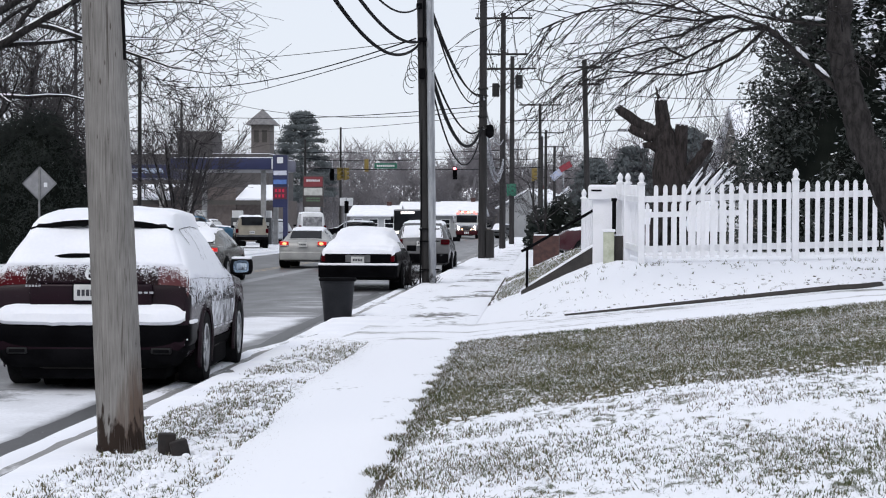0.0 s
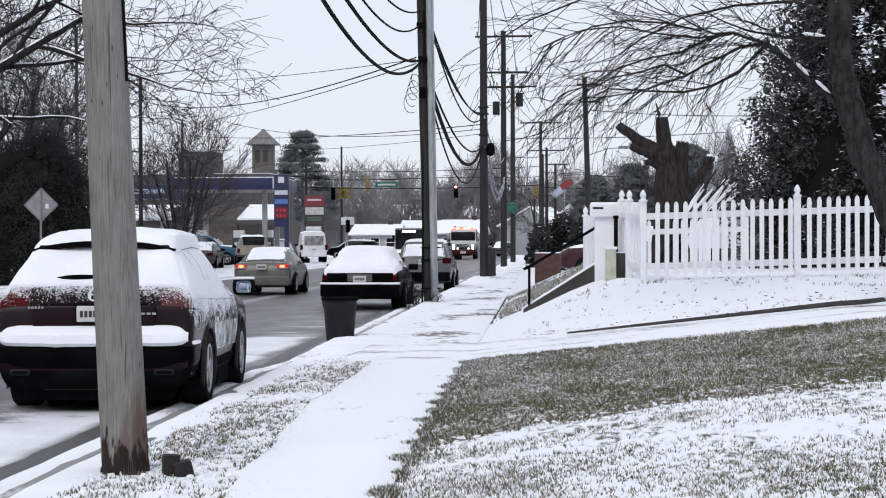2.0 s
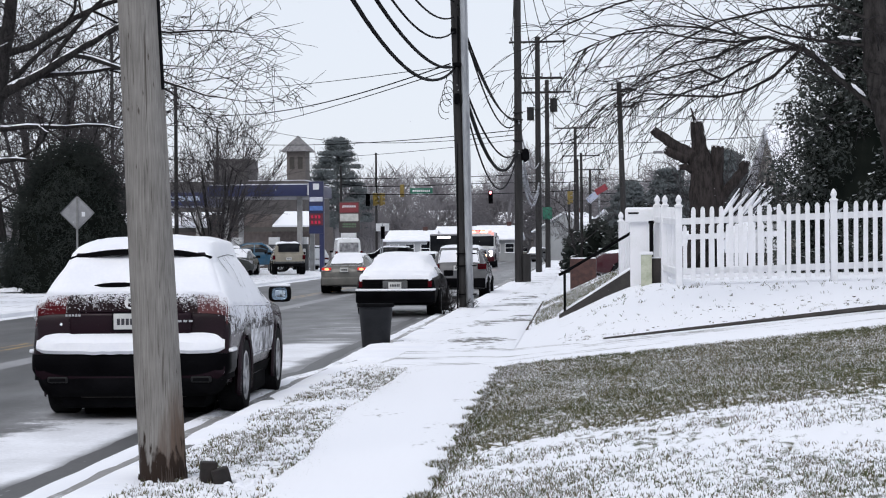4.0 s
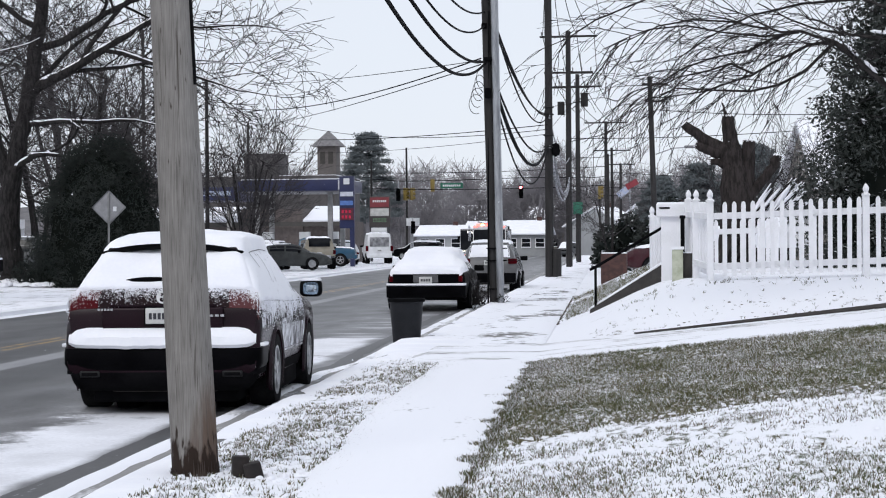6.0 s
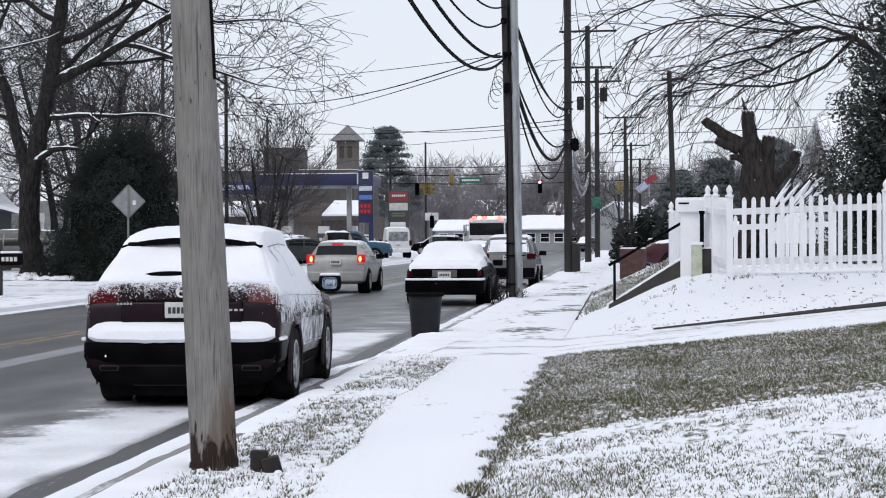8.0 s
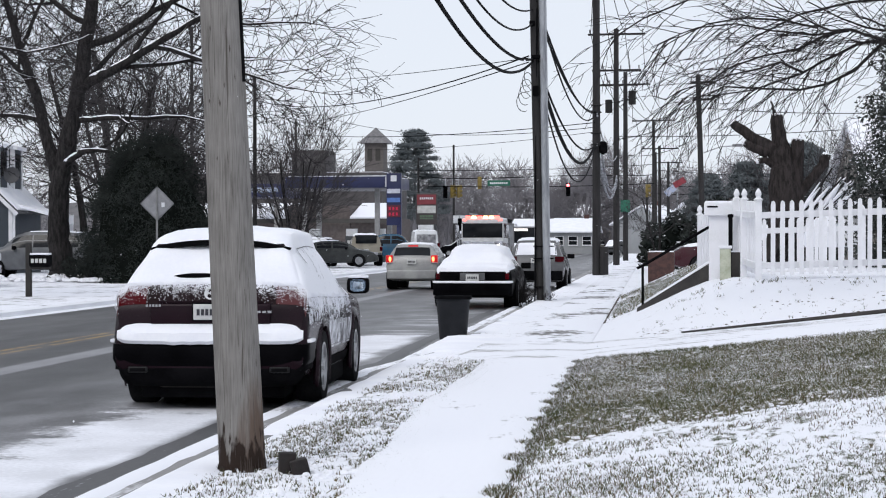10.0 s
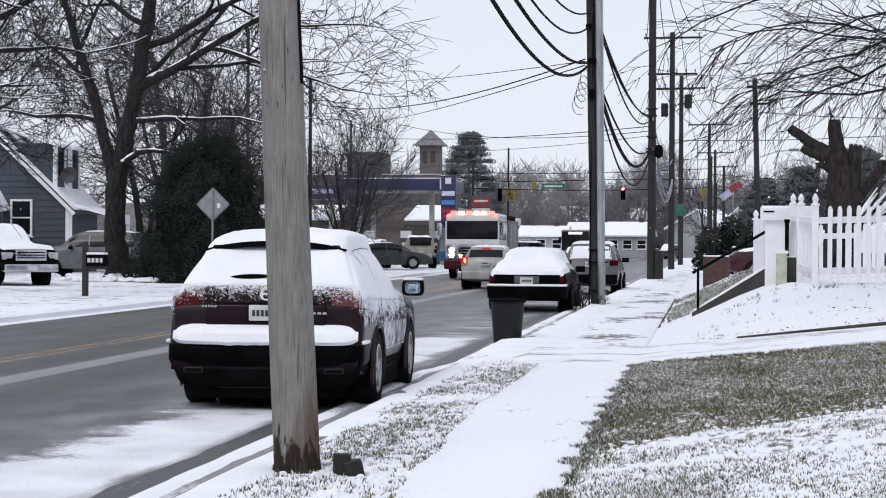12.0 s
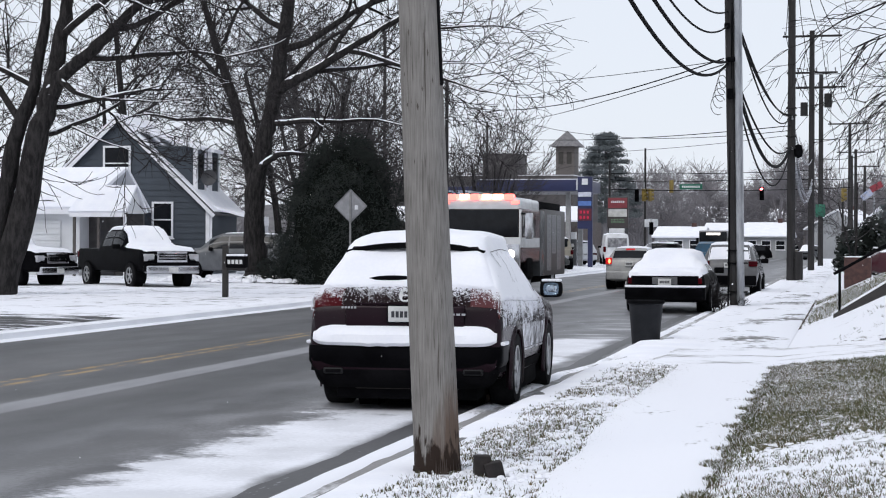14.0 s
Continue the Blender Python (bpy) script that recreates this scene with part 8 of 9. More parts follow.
part("post", boxed(-0.08, 0.08, 0.06, 0.2, -0.3, 6.4), GALV, fl, smooth=False)

# mailbox across the street
mb = thing("mailbox", pose(-19.15, 48, 0.13), "dark mailbox on a stout wooden post, snow on top", "mailbox")
part("post", boxed(-0.07, 0.07, -0.07, 0.07, -0.2, 1.42, 0.01, 1), surf("grey_post", (0.035, 0.032, 0.03), (0.022, 0.02, 0.019), rough=0.9, bump=0.004), mb)
part("arm", boxed(0.05, 0.60, -0.05, 0.05, 0.76, 0.82), surf("grey_post", (0, 0, 0)), mb)
bm = boxed(0.05, 0.62, -0.14, 0.14, 0.82, 1.14, 0.06, 4)
bx = part("box", bm, BLACK, mb)
bars(bx, 0.1, 0.56, 0.90, 1.06, -0.142, 4, PLATE, "number_bars")
part("box_snow", boxed(0.07, 0.60, -0.12, 0.12, 1.13, 1.19, 0.025, 3), SNOW, mb)

# ---- standing vehicles across the street ----
PW = ((-0.75, 0.05), (0.12, 0.95))


def big_front(car, w, z0, z1, y, chrome=True):
    """A tall truck grille with bars and square lamps on the nose."""
    part("grille_frame", boxed(-w * 0.58, w * 0.58, y - 0.02, y + 0.05, z0, z1, 0.03, 2), CHROME if chrome else GREYP, car)
    for k in range(3):
        h = (z1 - z0 - 0.1) / 3
        part("grille_bar", boxed(-w * 0.52, w * 0.52, y + 0.045, y + 0.062, z0 + 0.05 + h * k + 0.03, z0 + 0.05 + h * (k + 1) - 0.02), BLACK, car, smooth=False)
    part("chrome_bumper", boxed(-w * 1.0, w * 1.0, y - 0.12, y + 0.14, z0 - 0.36, z0 - 0.10, 0.05, 3), CHROME, car, "bright front bumper edged with snow")
    part("front_plate", boxed(-0.16, 0.16, y + 0.14, y + 0.155, z0 - 0.32, z0 - 0.16), PLATE, car, smooth=False)


c = simple_car("pickup_truck", ground_pose(-26.75, 59.0, 0.12, -133), [(r[0] * 1.08, r[1] + 0.1, r[2] + 0.16, r[3] + 0.16, r[4] * 1.04, r[5] * 1.02) for r in PICKUP], BLACKP, "black heavy pickup with bright grille and snow on top", "pickup truck", (-1.95, 1.85), 0.42, 0.28,
               windows=PW, screen=(0.55, 1.2), snow_on=((-0.85, 1.3, 8.3, 0.05), (1.2, 2.92, 6.6, 0.07)), lamps_z=(0.98, 1.2), lamp_w=(0.62, 0.9))
big_front(c, 0.92, 0.86, 1.22, 2.95)
c = simple_car("pickup_truck", ground_pose(-31.3, 57.5, 0.10, -106), [(r[0] * 1.05, r[1] + 0.1, r[2] + 0.12, r[3] + 0.12, r[4] * 1.03, r[5]) for r in PICKUP], BLACKP, "black pickup nosing out beside the tree", "pickup truck", (-1.9, 1.8), 0.42, 0.28,
               windows=PW, screen=(0.55, 1.2), snow_on=((-0.85, 1.3, 8.3, 0.05), (1.2, 2.85, 6.6, 0.06)), lamps_z=(0.95, 1.15), lamp_w=(0.62, 0.9))
big_front(c, 0.9, 0.82, 1.18, 2.88)
simple_car("grey_suv", ground_pose(-28.1, 71.5, 0.2, 97), [(r[0] * 1.08, r[1] + 0.05, r[2] + 0.08, r[3] + 0.14, r[4] * 1.05, r[5] * 1.05) for r in SUV], paint("pewter_paint", (0.135, 0.14, 0.15), (0.10, 0.104, 0.112), spec=0.3), "grey sport utility parked beside the house", "car", (-1.5, 1.55), 0.38, 0.24,
           windows=((-1.8, -0.95), (-0.88, 0.0), (0.06, 0.85)), screen=(0.45, 1.2), back=(-2.3, -2.05), snow_on=((-1.9, 0.4, 9.0, 0.03),))
c = simple_car("tan_pickup", ground_pose(-23.4, 112.5, 0.2, 14), CAPPED, BEIGE, "champagne pickup with a white cap parked on the forecourt", "pickup truck", (-1.75, 1.75), 0.38, 0.25,
               windows=PW, back=(-2.62, -2.55), snow_on=((-2.6, 2.5, 8.3, 0.06),), lamps_z=(0.85, 1.1), lamp_w=(0.78, 0.92), rear_mat=GREYP)
part("cap_window", boxed(-0.62, 0.62, -2.72, -2.66, 1.30, 1.70, 0.03, 2), GLASS, c)
part("tailgate", boxed(-0.80, 0.80, -2.79, -2.7, 0.70, 1.16, 0.03, 2), BEIGE, c)
part("dark_bumper", boxed(-0.93, 0.93, -2.86, -2.7, 0.42, 0.62, 0.04, 2), BLACK, c)
for nm, x, y, rz, tab, pm, lb in (("white_car", -26.6, 136, 25, SUV, WHITEP, "white car under snow parked by the pumps"), ("white_car", -28.2, 118, 10, SEDAN, WHITEP, "white car under snow on the forecourt"), ("white_car", -29.9, 124, 80, SUV, WHITEP, "white car under snow on the forecourt"),
                                  ("dark_car", -25.5, 109, 5, SEDAN, DKGREEN, "dark saloon dusted with snow on the forecourt"), ("dark_car", -25.9, 170, 80, SUV, BLACKP, "dark car waiting beyond the crossing"), ("dark_car", -16.2, 222, 170, SUV, GREYP, "grey car dusted with snow far along the street")):
    simple_car(nm, ground_pose(x, y, 0.2 if x < -20 else 0.02, rz), tab, pm, lb, "car", (-1.35, 1.35), 0.34, 0.22, windows=((-1.1, -0.2), (-0.1, 0.7)), screen=(0.4, 1.15), back=(-1.9, -1.3), snow_on=((-2.1, 2.0, 8.2, 0.06),))
simple_car("white_van", ground_pose(-25.1, 143, 0.2, 14), [(r[0], r[1], r[2], r[3] * 0.93, r[4], r[5]) for r in VAN], WHITEP, "white high-roof van with its dark tail facing the street", "van", (-1.7, 1.7), 0.36, 0.24, windows=((0.9, 1.6),), screen=(1.2, 1.95), snow_on=((-2.5, 1.4, 8.4, 0.05),), lamps_z=(0.9, 1.3), lamp_w=(0.85, 0.95))
bpy.data.objects["white_van"]["label"] = "white high-roof van parked beside the red shop sign"
part("rear_window", boxed(-0.72, 0.72, -2.78, -2.66, 1.25, 1.95, 0.04, 2), surf("dusty_glass", (0.10, 0.10, 0.11), (0.3, 0.3, 0.31), scale=4, rough=0.4), bpy.data.objects["white_van"])
simple_car("red_car", ground_pose(-0.55, 66, 0.42, 95), SUV, paint("maroon_paint", (0.045, 0.008, 0.013)), "maroon car under snow behind the garden wall", "car", (-1.35, 1.35), 0.34, 0.22, windows=((-1.1, -0.2), (-0.1, 0.7)), screen=(0.4, 1.15), back=(-1.9, -1.3), snow_on=((-2.2, 2.1, 6.4, 0.06),))


# ---- grass blades poking through the snow ----
def blades(name, count, seed, where, label, h=(0.03, 0.075), green=0.5):
    rng = random.Random(seed)
    vs, fs, mi = [], [], []
    for _ in range(count):
        spot = where(rng)
        if spot is None:
            continue
        x, y, z, hh = spot[:4]
        gr = spot[4] if len(spot) > 4 else green
        for _k in range(rng.randint(3, 6)):
            a = rng.uniform(0, 6.283)
            ln = rng.uniform(*h) * hh
            ox, oy = rng.gauss(0, 0.014), rng.gauss(0, 0.022)
            lx, ly = rng.gauss(0, 0.65) * ln, rng.gauss(0, 0.65) * ln
            w = rng.uniform(0.003, 0.0072)
            cx, cy = math.cos(a) * w, math.sin(a) * w
            b = len(vs)
            vs += [(x + ox - cx, y + oy - cy, z - 0.01), (x + ox + cx, y + oy + cy, z - 0.01), (x + ox + lx, y + oy + ly, z + ln)]
            fs.append((b, b + 1, b + 2))
            mi.append(0 if rng.random() < gr else 1 if rng.random() < 0.56 else 2)
    ob = mesh_of(name, vs, fs, surf("grass_green", (0.042, 0.054, 0.018), (0.090, 0.100, 0.036), scale=1.5, rough=0.8))
    ob.data.materials.append(surf("grass_straw", (0.150, 0.116, 0.062), (0.080, 0.060, 0.036), scale=1.5, rough=0.9))
    ob.data.materials.append(SNOW)
    ob.data.polygons.foreach_set("material_index", mi)
    return tagged(ob, label, "grass", kind="stuff")


def clump(x, y, f=9.0):
    return noise.noise((x * f, y * f * 0.3, 31)) + 0.5 * noise.noise((x * f * 0.37, y * f * 0.12, 32))


def lawn_spot(rng):
    y = 8.5 + 14.2 * rng.random() ** 0.85
    x = walk_r(y) - 0.04 + rng.random() * (3.2 + 0.14 * y)
    # a barer band on the far part of the lawn, drifted snow nearer by
    far = lawn_far(x, y)
    nz = noise.noise((x * 1.1, y * 0.7, 0))
    rim = 1 - step(0.0, 0.5, x - walk_r(y))
    row = noise.noise((x * 0.6 + y * 0.4, y * 2.2 - x * 0.5, 11))
    green = max(0, noise.noise((x * 0.45, y * 0.35, 77)) - 0.12) * 2.2
    tuft = math.exp(-((x + 0.85) / 0.38) ** 2 - ((y - 10.5) / 0.55) ** 2)
    dens = (0.085 + 0.4 * tuft + 0.62 * far + 0.10 * rim + 0.10 * nz + 0.22 * row * (1 - far) + 0.30 * green * (1 - far)) * (1 + (0.8 + 1.1 * far) * clump(x, y, 13.0))
    if rng.random() > dens:
        return None
    return x, y, land(x, y), 0.38 + 0.42 * far * rng.random(), 0.30 + 0.16 * far + 0.55 * noise.noise((x * 0.8, y * 0.5, 61)) + 0.3 * green


def edge_spot(rng):
    """Ragged tufts that hang over the sidewalk's edge."""
    y = 8.0 + 14.4 * rng.random()
    nz = noise.noise((3.0, y * 2.3, 41)) + 0.5 * noise.noise((3.0, y * 6.5, 42))
    if nz < 0.10:
        return None
    x = walk_r(y) + 0.07 - rng.random() * (0.05 + 0.24 * min(0.6, nz)) + rng.gauss(0, 0.012)
    return x, y, 0.172, 0.5, 0.40


def verge_spot(rng):
    y = 8.0 + 16.4 * rng.random() ** 1.1
    a, b = edge_r(y) + 0.24, walk_r(y) - 0.5
    k = rng.random()
    x = a + (b - a) * k
    nz = noise.noise((x * 1.4, y * 0.9, 4))
    side = step(0.0, 0.16, k) * (1 - step(0.60, 1.0, k))
    if rng.random() > (0.24 + 0.60 * nz) * side * (1 - step(20.0, 24.4, y)) * (1 + 0.9 * clump(x, y, 14.0)):
        return None
    return x, y, 0.155, 0.36, 0.28


def bank_spot(rng):
    y = 26.6 + 3.0 * rng.random()
    x = -1.6 + 6 * rng.random()
    if rng.random() > 0.03 + 0.8 * max(0, noise.noise((x * 1.6, y * 1.5, 5)) - 0.25):
        return None
    return x, y, land(x, y), 0.7


blades("lawn_grass", 150000, 21, lawn_spot, "short green and straw grass blades through thin snow")
blades("verge_grass", 34000, 22, verge_spot, "grass tufts in the snowy verge beside the kerb")
blades("edge_grass", 7000, 27, edge_spot, "dark ragged grass tufts over the sidewalk edge", (0.03, 0.07))
blades("bank_grass", 5000, 23, bank_spot, "sparse grass on the snowy bank under the fence")


def slope_spot(rng):
    y = 34.5 + 15 * rng.random()
    x = walk_r(y) + 0.1 + 1.9 * rng.random()
    if rng.random() > (0.42 + 0.8 * noise.noise((x * 1.2, y * 0.8, 6))) * (1 + clump(x, y, 5)):
        return None
    return x, y, land(x, y), 0.7, 0.45


blades("slope_grass", 9000, 24, slope_spot, "brown winter grass on the slope above the sidewalk", (0.05, 0.12))


def snow_lumps(name, count, seed, where, label, mat=None, category="snow"):
    """Small rounded dabs of snow held by the grass."""
    rng = random.Random(seed)
    vs, fs = [], []
    for _ in range(count):
        spot = where(rng)
        if spot is None:
            continue
        x, y, z, r = spot
        b = len(vs)
        n = 6
        for rr, zz in ((1.0, -0.25), (0.75, 0.35)):
            for k in range(n):
                a = 1.047 * k + rng.uniform(-0.3, 0.3)
                q = r * rr * rng.uniform(0.7, 1.25)
                vs.append((x + q * math.cos(a) * 1.2, y + q * math.sin(a), z + zz * r))
        vs.append((x, y, z + 0.55 * r))
        fs += [(b + k, b + (k + 1) % n, b + n + (k + 1) % n, b + n + k) for k in range(n)] + [(b + n + k, b + n + (k + 1) % n, b + 2 * n) for k in range(n)]
    return tagged(mesh_of(name, vs, fs, mat or SNOW, smooth=True), label, category, kind="stuff")


def lump_spot(rng):
    y = 9.5 + 13.2 * rng.random()
    x = walk_r(y) + 0.05 + rng.random() * (3.2 + 0.14 * y)
    if rng.random() > 0.03 + 0.75 * lawn_far(x, y) * (0.6 + noise.noise((x * 0.8, y * 0.6, 19))) or clump(x, y, 13.0) > 0.02 + 0.25 * noise.noise((x * 1.1, y * 0.7, 5)):
        return None
    return x, y, land(x, y) + 0.014, rng.uniform(0.006, 0.019)


def verge_lump(rng):
    y = 8.0 + 16.0 * rng.random()
    x = edge_r(y) + 0.42 + rng.random() * (walk_r(y) - 1.1 - edge_r(y))
    if clump(x, y) > 0.0:
        return None
    return x, y, 0.155, rng.uniform(0.01, 0.03)


snow_lumps("lawn_snow", 34000, 25, lump_spot, "dabs of snow caught between the grass tufts")
snow_lumps("verge_snow", 5000, 26, verge_lump, "dabs of snow in the verge grass")


def litter_spot(rng):
    x = -1.6 + 6.2 * rng.random()
    y = 26.75 + 0.10 * (x + 1) + abs(rng.gauss(0, 0.55))
    if noise.noise((x * 1.5, y * 2.0, 15)) < -0.05:
        return None
    return x, y, land(x, y) + 0.002, 0.004 + 0.022 * rng.random() ** 2


def bed_spot(rng):
    x, y = rng.uniform(-28.2, -22.6), rng.uniform(63.6, 66.4)
    if noise.noise((x * 1.1, y * 1.1, 21)) < -0.2:
        return None
    return x, y, 0.24 + 0.14 * rng.random() * step(63.5, 65.5, y), rng.uniform(0.04, 0.15)


snow_lumps("bed_snow", 420, 29, bed_spot, "lumpy snow over a leafy bed below the trees")
snow_lumps("bank_litter", 520, 28, litter_spot, "dark dead leaves and clods poking through snow", surf("dead_leaf", (0.055, 0.045, 0.038), (0.10, 0.08, 0.06), scale=9, rough=0.95), "leaf litter")


# ---- vehicles that move ----
silver_car = simple_car("silver_sedan", ground_pose(-12, 68), SEDAN, SILVER, "silver saloon with glowing tail lamps driving away", "car", (-1.35, 1.35), 0.33, 0.22, tail=BRAKE, windows=((-1.0, -0.2), (-0.1, 0.75)), screen=(0.3, 1.2), back=(-1.6, -1.0), snow_on=((-1.2, 0.3, 8.4, 0.035),), lamps_z=(0.80, 0.95), lamp_w=(0.60, 0.86))
grey_car = simple_car("grey_sedan", ground_pose(-12, 52), SEDAN, paint("bronze_grey_paint", (0.13, 0.125, 0.115), (0.09, 0.088, 0.082)), "bronze-grey saloon with glowing tail lamps driving away", "car", (-1.40, 1.42), 0.34, 0.23, tail=BRAKE, windows=((-1.0, -0.2), (-0.1, 0.75)), screen=(0.3, 1.2), back=(-1.6, -1.0), snow_on=((-1.6, 0.3, 8.6, 0.03),), lamps_z=(0.82, 0.94), lamp_w=(0.55, 0.84))
hatch_car = simple_car("silver_hatchback", ground_pose(-9.6, -35), HATCH, SILVER, "silver hatchback with glowing brake lamps driving away", "car", (-1.32, 1.32), 0.35, 0.23, tail=BRAKE, windows=((-1.45, -0.85), (-0.78, 0.0), (0.05, 0.75)), screen=(0.4, 1.1), back=(-2.0, -1.74), snow_on=((-1.55, 0.3, 8.3, 0.035), (1.2, 2.0, 8.4, 0.03)), lamps_z=(0.88, 1.14), lamp_w=(0.74, 0.9), thirdlamp=-1.66)
side_car = simple_car("dark_sedan", ground_pose(-25, 104), SEDAN, DKGREEN, "dark grey-green saloon edging out of the forecourt", "car", (-1.35, 1.35), 0.33, 0.22, windows=((-1.0, -0.2), (-0.1, 0.75)), screen=(0.3, 1.2), back=(-1.6, -1.0), snow_on=((-0.9, 0.2, 9.4, 0.02),))
cross_car = simple_car("black_suv", ground_pose(8, 196, 0.1, 90), SUV, BLACKP, "black sport utility turning across the far crossing", "car", (-1.35, 1.35), 0.36, 0.23, windows=((-1.6, -0.9), (-0.85, 0.0), (0.05, 0.75)), screen=(0.4, 1.1), back=(-2.12, -1.9), snow_on=((-1.7, 0.3, 9.2, 0.02),))
blue_truck = simple_car("blue_pickup", ground_pose(-30, 138), PICKUP, BLUEP, "teal-blue pickup with snow on its bonnet", "pickup truck", (-1.75, 1.75), 0.38, 0.25, windows=PW, screen=(0.55, 1.2), snow_on=((1.3, 2.6, 8.5, 0.04),))


def fire_engine():
    e = thing("fire_engine", ground_pose(-18, 200, 0, 180), "red and white fire engine with flashing lamps on its roof", "fire engine")
    w = 1.24
    # local axes: nose at y = 0, body behind at -y, as the engine faces +y
    cab = bmesh.new()
    box(cab, -w, w, -3.6, 0.0, 1.05, 2.72, 0.10, 3)
    part("cab", cab, ENGINE_RED, e, "deep red cab")
    part("cab_roof", boxed(-w * 0.985, w * 0.985, -3.55, 0.0, 2.55, 3.0, 0.12, 3), WHITEP, e, "white cab roof")
    part("cab_white_band", boxed(-w - 0.005, w + 0.005, -3.5, 0.012, 1.50, 1.83, 0.02, 1), WHITEP, e)
    part("windscreen", boxed(-w * 0.95, w * 0.95, -0.06, 0.016, 1.82, 2.68, 0.05, 3), GLASS, e)
    for sx in (-1, 1):
        part("pillar", boxed(sx * w * 0.95, sx * (w + 0.006), -0.16, 0.02, 1.80, 2.66, 0.02, 2), WHITEP, e)
        part("side_window", boxed(sx * (w - 0.02), sx * (w + 0.008), -1.25, -0.25, 1.85, 2.5, 0.03, 2), GLASS, e)
        part("side_window", boxed(sx * (w - 0.02), sx * (w + 0.008), -2.6, -1.6, 1.85, 2.5, 0.03, 2), GLASS, e)
        mir = part("mirror", boxed(sx * (w + 0.14), sx * (w + 0.36), -0.1, 0.12, 1.78, 2.55, 0.04, 2), CHROME, e)
        part("mirror_arm", boxed(sx * w, sx * (w + 0.2), -0.02, 0.04, 2.5, 2.56), BLACK, mir, smooth=False)
        part("front_wheel_arch", boxed(sx * (w - 0.35), sx * (w + 0.03), -2.15, -0.95, 0.5, 1.25, 0.15, 3), BLACK, e)
        wheel(e, sx * 1.22, -1.55, 0.53, 0.32, sx, 8)
        wheel(e, sx * 1.22, -6.4, 0.53, 0.36, sx, 8)
        hl = part("headlamp_bezel", boxed(sx * 0.70, sx * 1.20, -0.03, 0.05, 0.95, 1.62, 0.03, 2), CHROME, e)
        for zz in (1.06, 1.29):
            bm = bmesh.new()
            tube(bm, (sx * 0.94, 0.04, zz + 0.03), (sx * 0.94, 0.085, zz + 0.03), 0.125, 0.125, 16)
            part("head_lamp", bm, HEADON, hl, "glowing headlamp")
        bm = bmesh.new()
        tube(bm, (sx * 0.52, 0.02, 1.05), (sx * 0.52, 0.06, 1.05), 0.085, 0.085, 12)
        part("warning_lamp", bm, lit("warm_lamp", (1.0, 0.55, 0.32), 6), e, "amber warning lamp")
        part("corner_step", boxed(sx * 0.9, sx * 1.25, -0.3, 0.42, 0.45, 0.85, 0.05, 2), ENGINE_RED, e)
    part("front_panel", boxed(-w * 0.99, w * 0.99, -0.02, 0.016, 0.92, 1.52, 0.02, 2), surf("panel_silver", (0.42, 0.42, 0.43), (0.32, 0.32, 0.33), rough=0.4), e, "silver front panel round the grille")
    part("grille", boxed(-0.66, 0.66, -0.02, 0.045, 0.95, 1.60, 0.03, 2), CHROME, e)
    for k in range(4):
        part("grille_bar", boxed(-0.56, 0.56, 0.045, 0.06, 1.0 + 0.125 * k, 1.08 + 0.125 * k), BLACK, e, smooth=False)
    part("bumper", boxed(-1.22, 1.22, -0.05, 0.45, 0.45, 0.88, 0.06, 3), ENGINE_RED, e, "dark red extended bumper")
    bars(e, -0.28, 0.28, 0.56, 0.80, 0.46, 3, WHITEP, "number_bars").location.y = 0
    bm = bmesh.new()
    for i in range(3):
        box(bm, -0.26 + 0.19 * i, -0.12 + 0.19 * i, 0.452, 0.462, 0.55, 0.80)
    part("number_bars", bm, WHITEP, e, smooth=False)
    # light bar and roof lamps
    lb = part("light_bar", boxed(-1.05, 1.05, -0.5, -0.05, 2.86, 2.96, 0.02, 2), BLACK, e)
    RED_F = lit("flashing_red", (1.0, 0.12, 0.10), 3.4)
    WHT_F = lit("flashing_orange", (1.0, 0.40, 0.24), 4.2)
    for i in range(6):
        x = -0.86 + 0.345 * i
        part("flash_lamp", boxed(x - 0.13, x + 0.13, -0.40, 0.045, 2.94, 3.12, 0.03, 2), WHT_F if i in (1, 2, 4) else RED_F, lb, "glowing roof lamp")
    for sx in (-1, 1):
        part("roof_marker", boxed(sx * 0.95, sx * 1.18, -0.02, 0.03, 2.82, 2.92, 0.01, 1), RED_F, e)
    # pump panel, body lockers, hose bed, ladder
    part("pump_panel", boxed(-w, w, -4.5, -3.65, 0.6, 2.7, 0.03, 2), GREYP, e)
    body = part("rear_body", boxed(-w, w, -9.0, -4.52, 0.6, 2.75, 0.05, 2), surf("locker_black", (0.022, 0.016, 0.017), (0.035, 0.028, 0.029), rough=0.4), e, "dark body with lockers")
    for sx in (-1, 1):
        for k in range(3):
            part("roller_door", boxed(sx * (w - 0.02), sx * (w + 0.012), -5.9 - 1.05 * k, -4.95 - 1.05 * k, 1.3 if k == 1 else 0.75, 2.6, 0.02, 1), surf("roller_alu", (0.26, 0.26, 0.27), (0.16, 0.16, 0.17), scale=3, rough=0.4, metal=0.8, stretch=(1, 1, 8)), body, "ribbed aluminium locker shutter")
    part("hose_bed", boxed(-1.1, 1.1, -8.8, -3.7, 2.72, 3.0, 0.05, 2), BLACK, e)
    for z in (2.95, 3.25):
        part("ladder_beam", boxed(w - 0.18, w - 0.10, -8.6, -3.8, z, z + 0.08), ALLOY, e, smooth=False)
    part("monitor_gun", boxed(-0.3, 1.0, -4.4, -3.75, 2.7, 3.2, 0.12, 3), BLACK, e)
    part("chassis", boxed(-0.6, 0.6, -8.8, 0.2, 0.35, 0.7), BLACK, e, smooth=False)
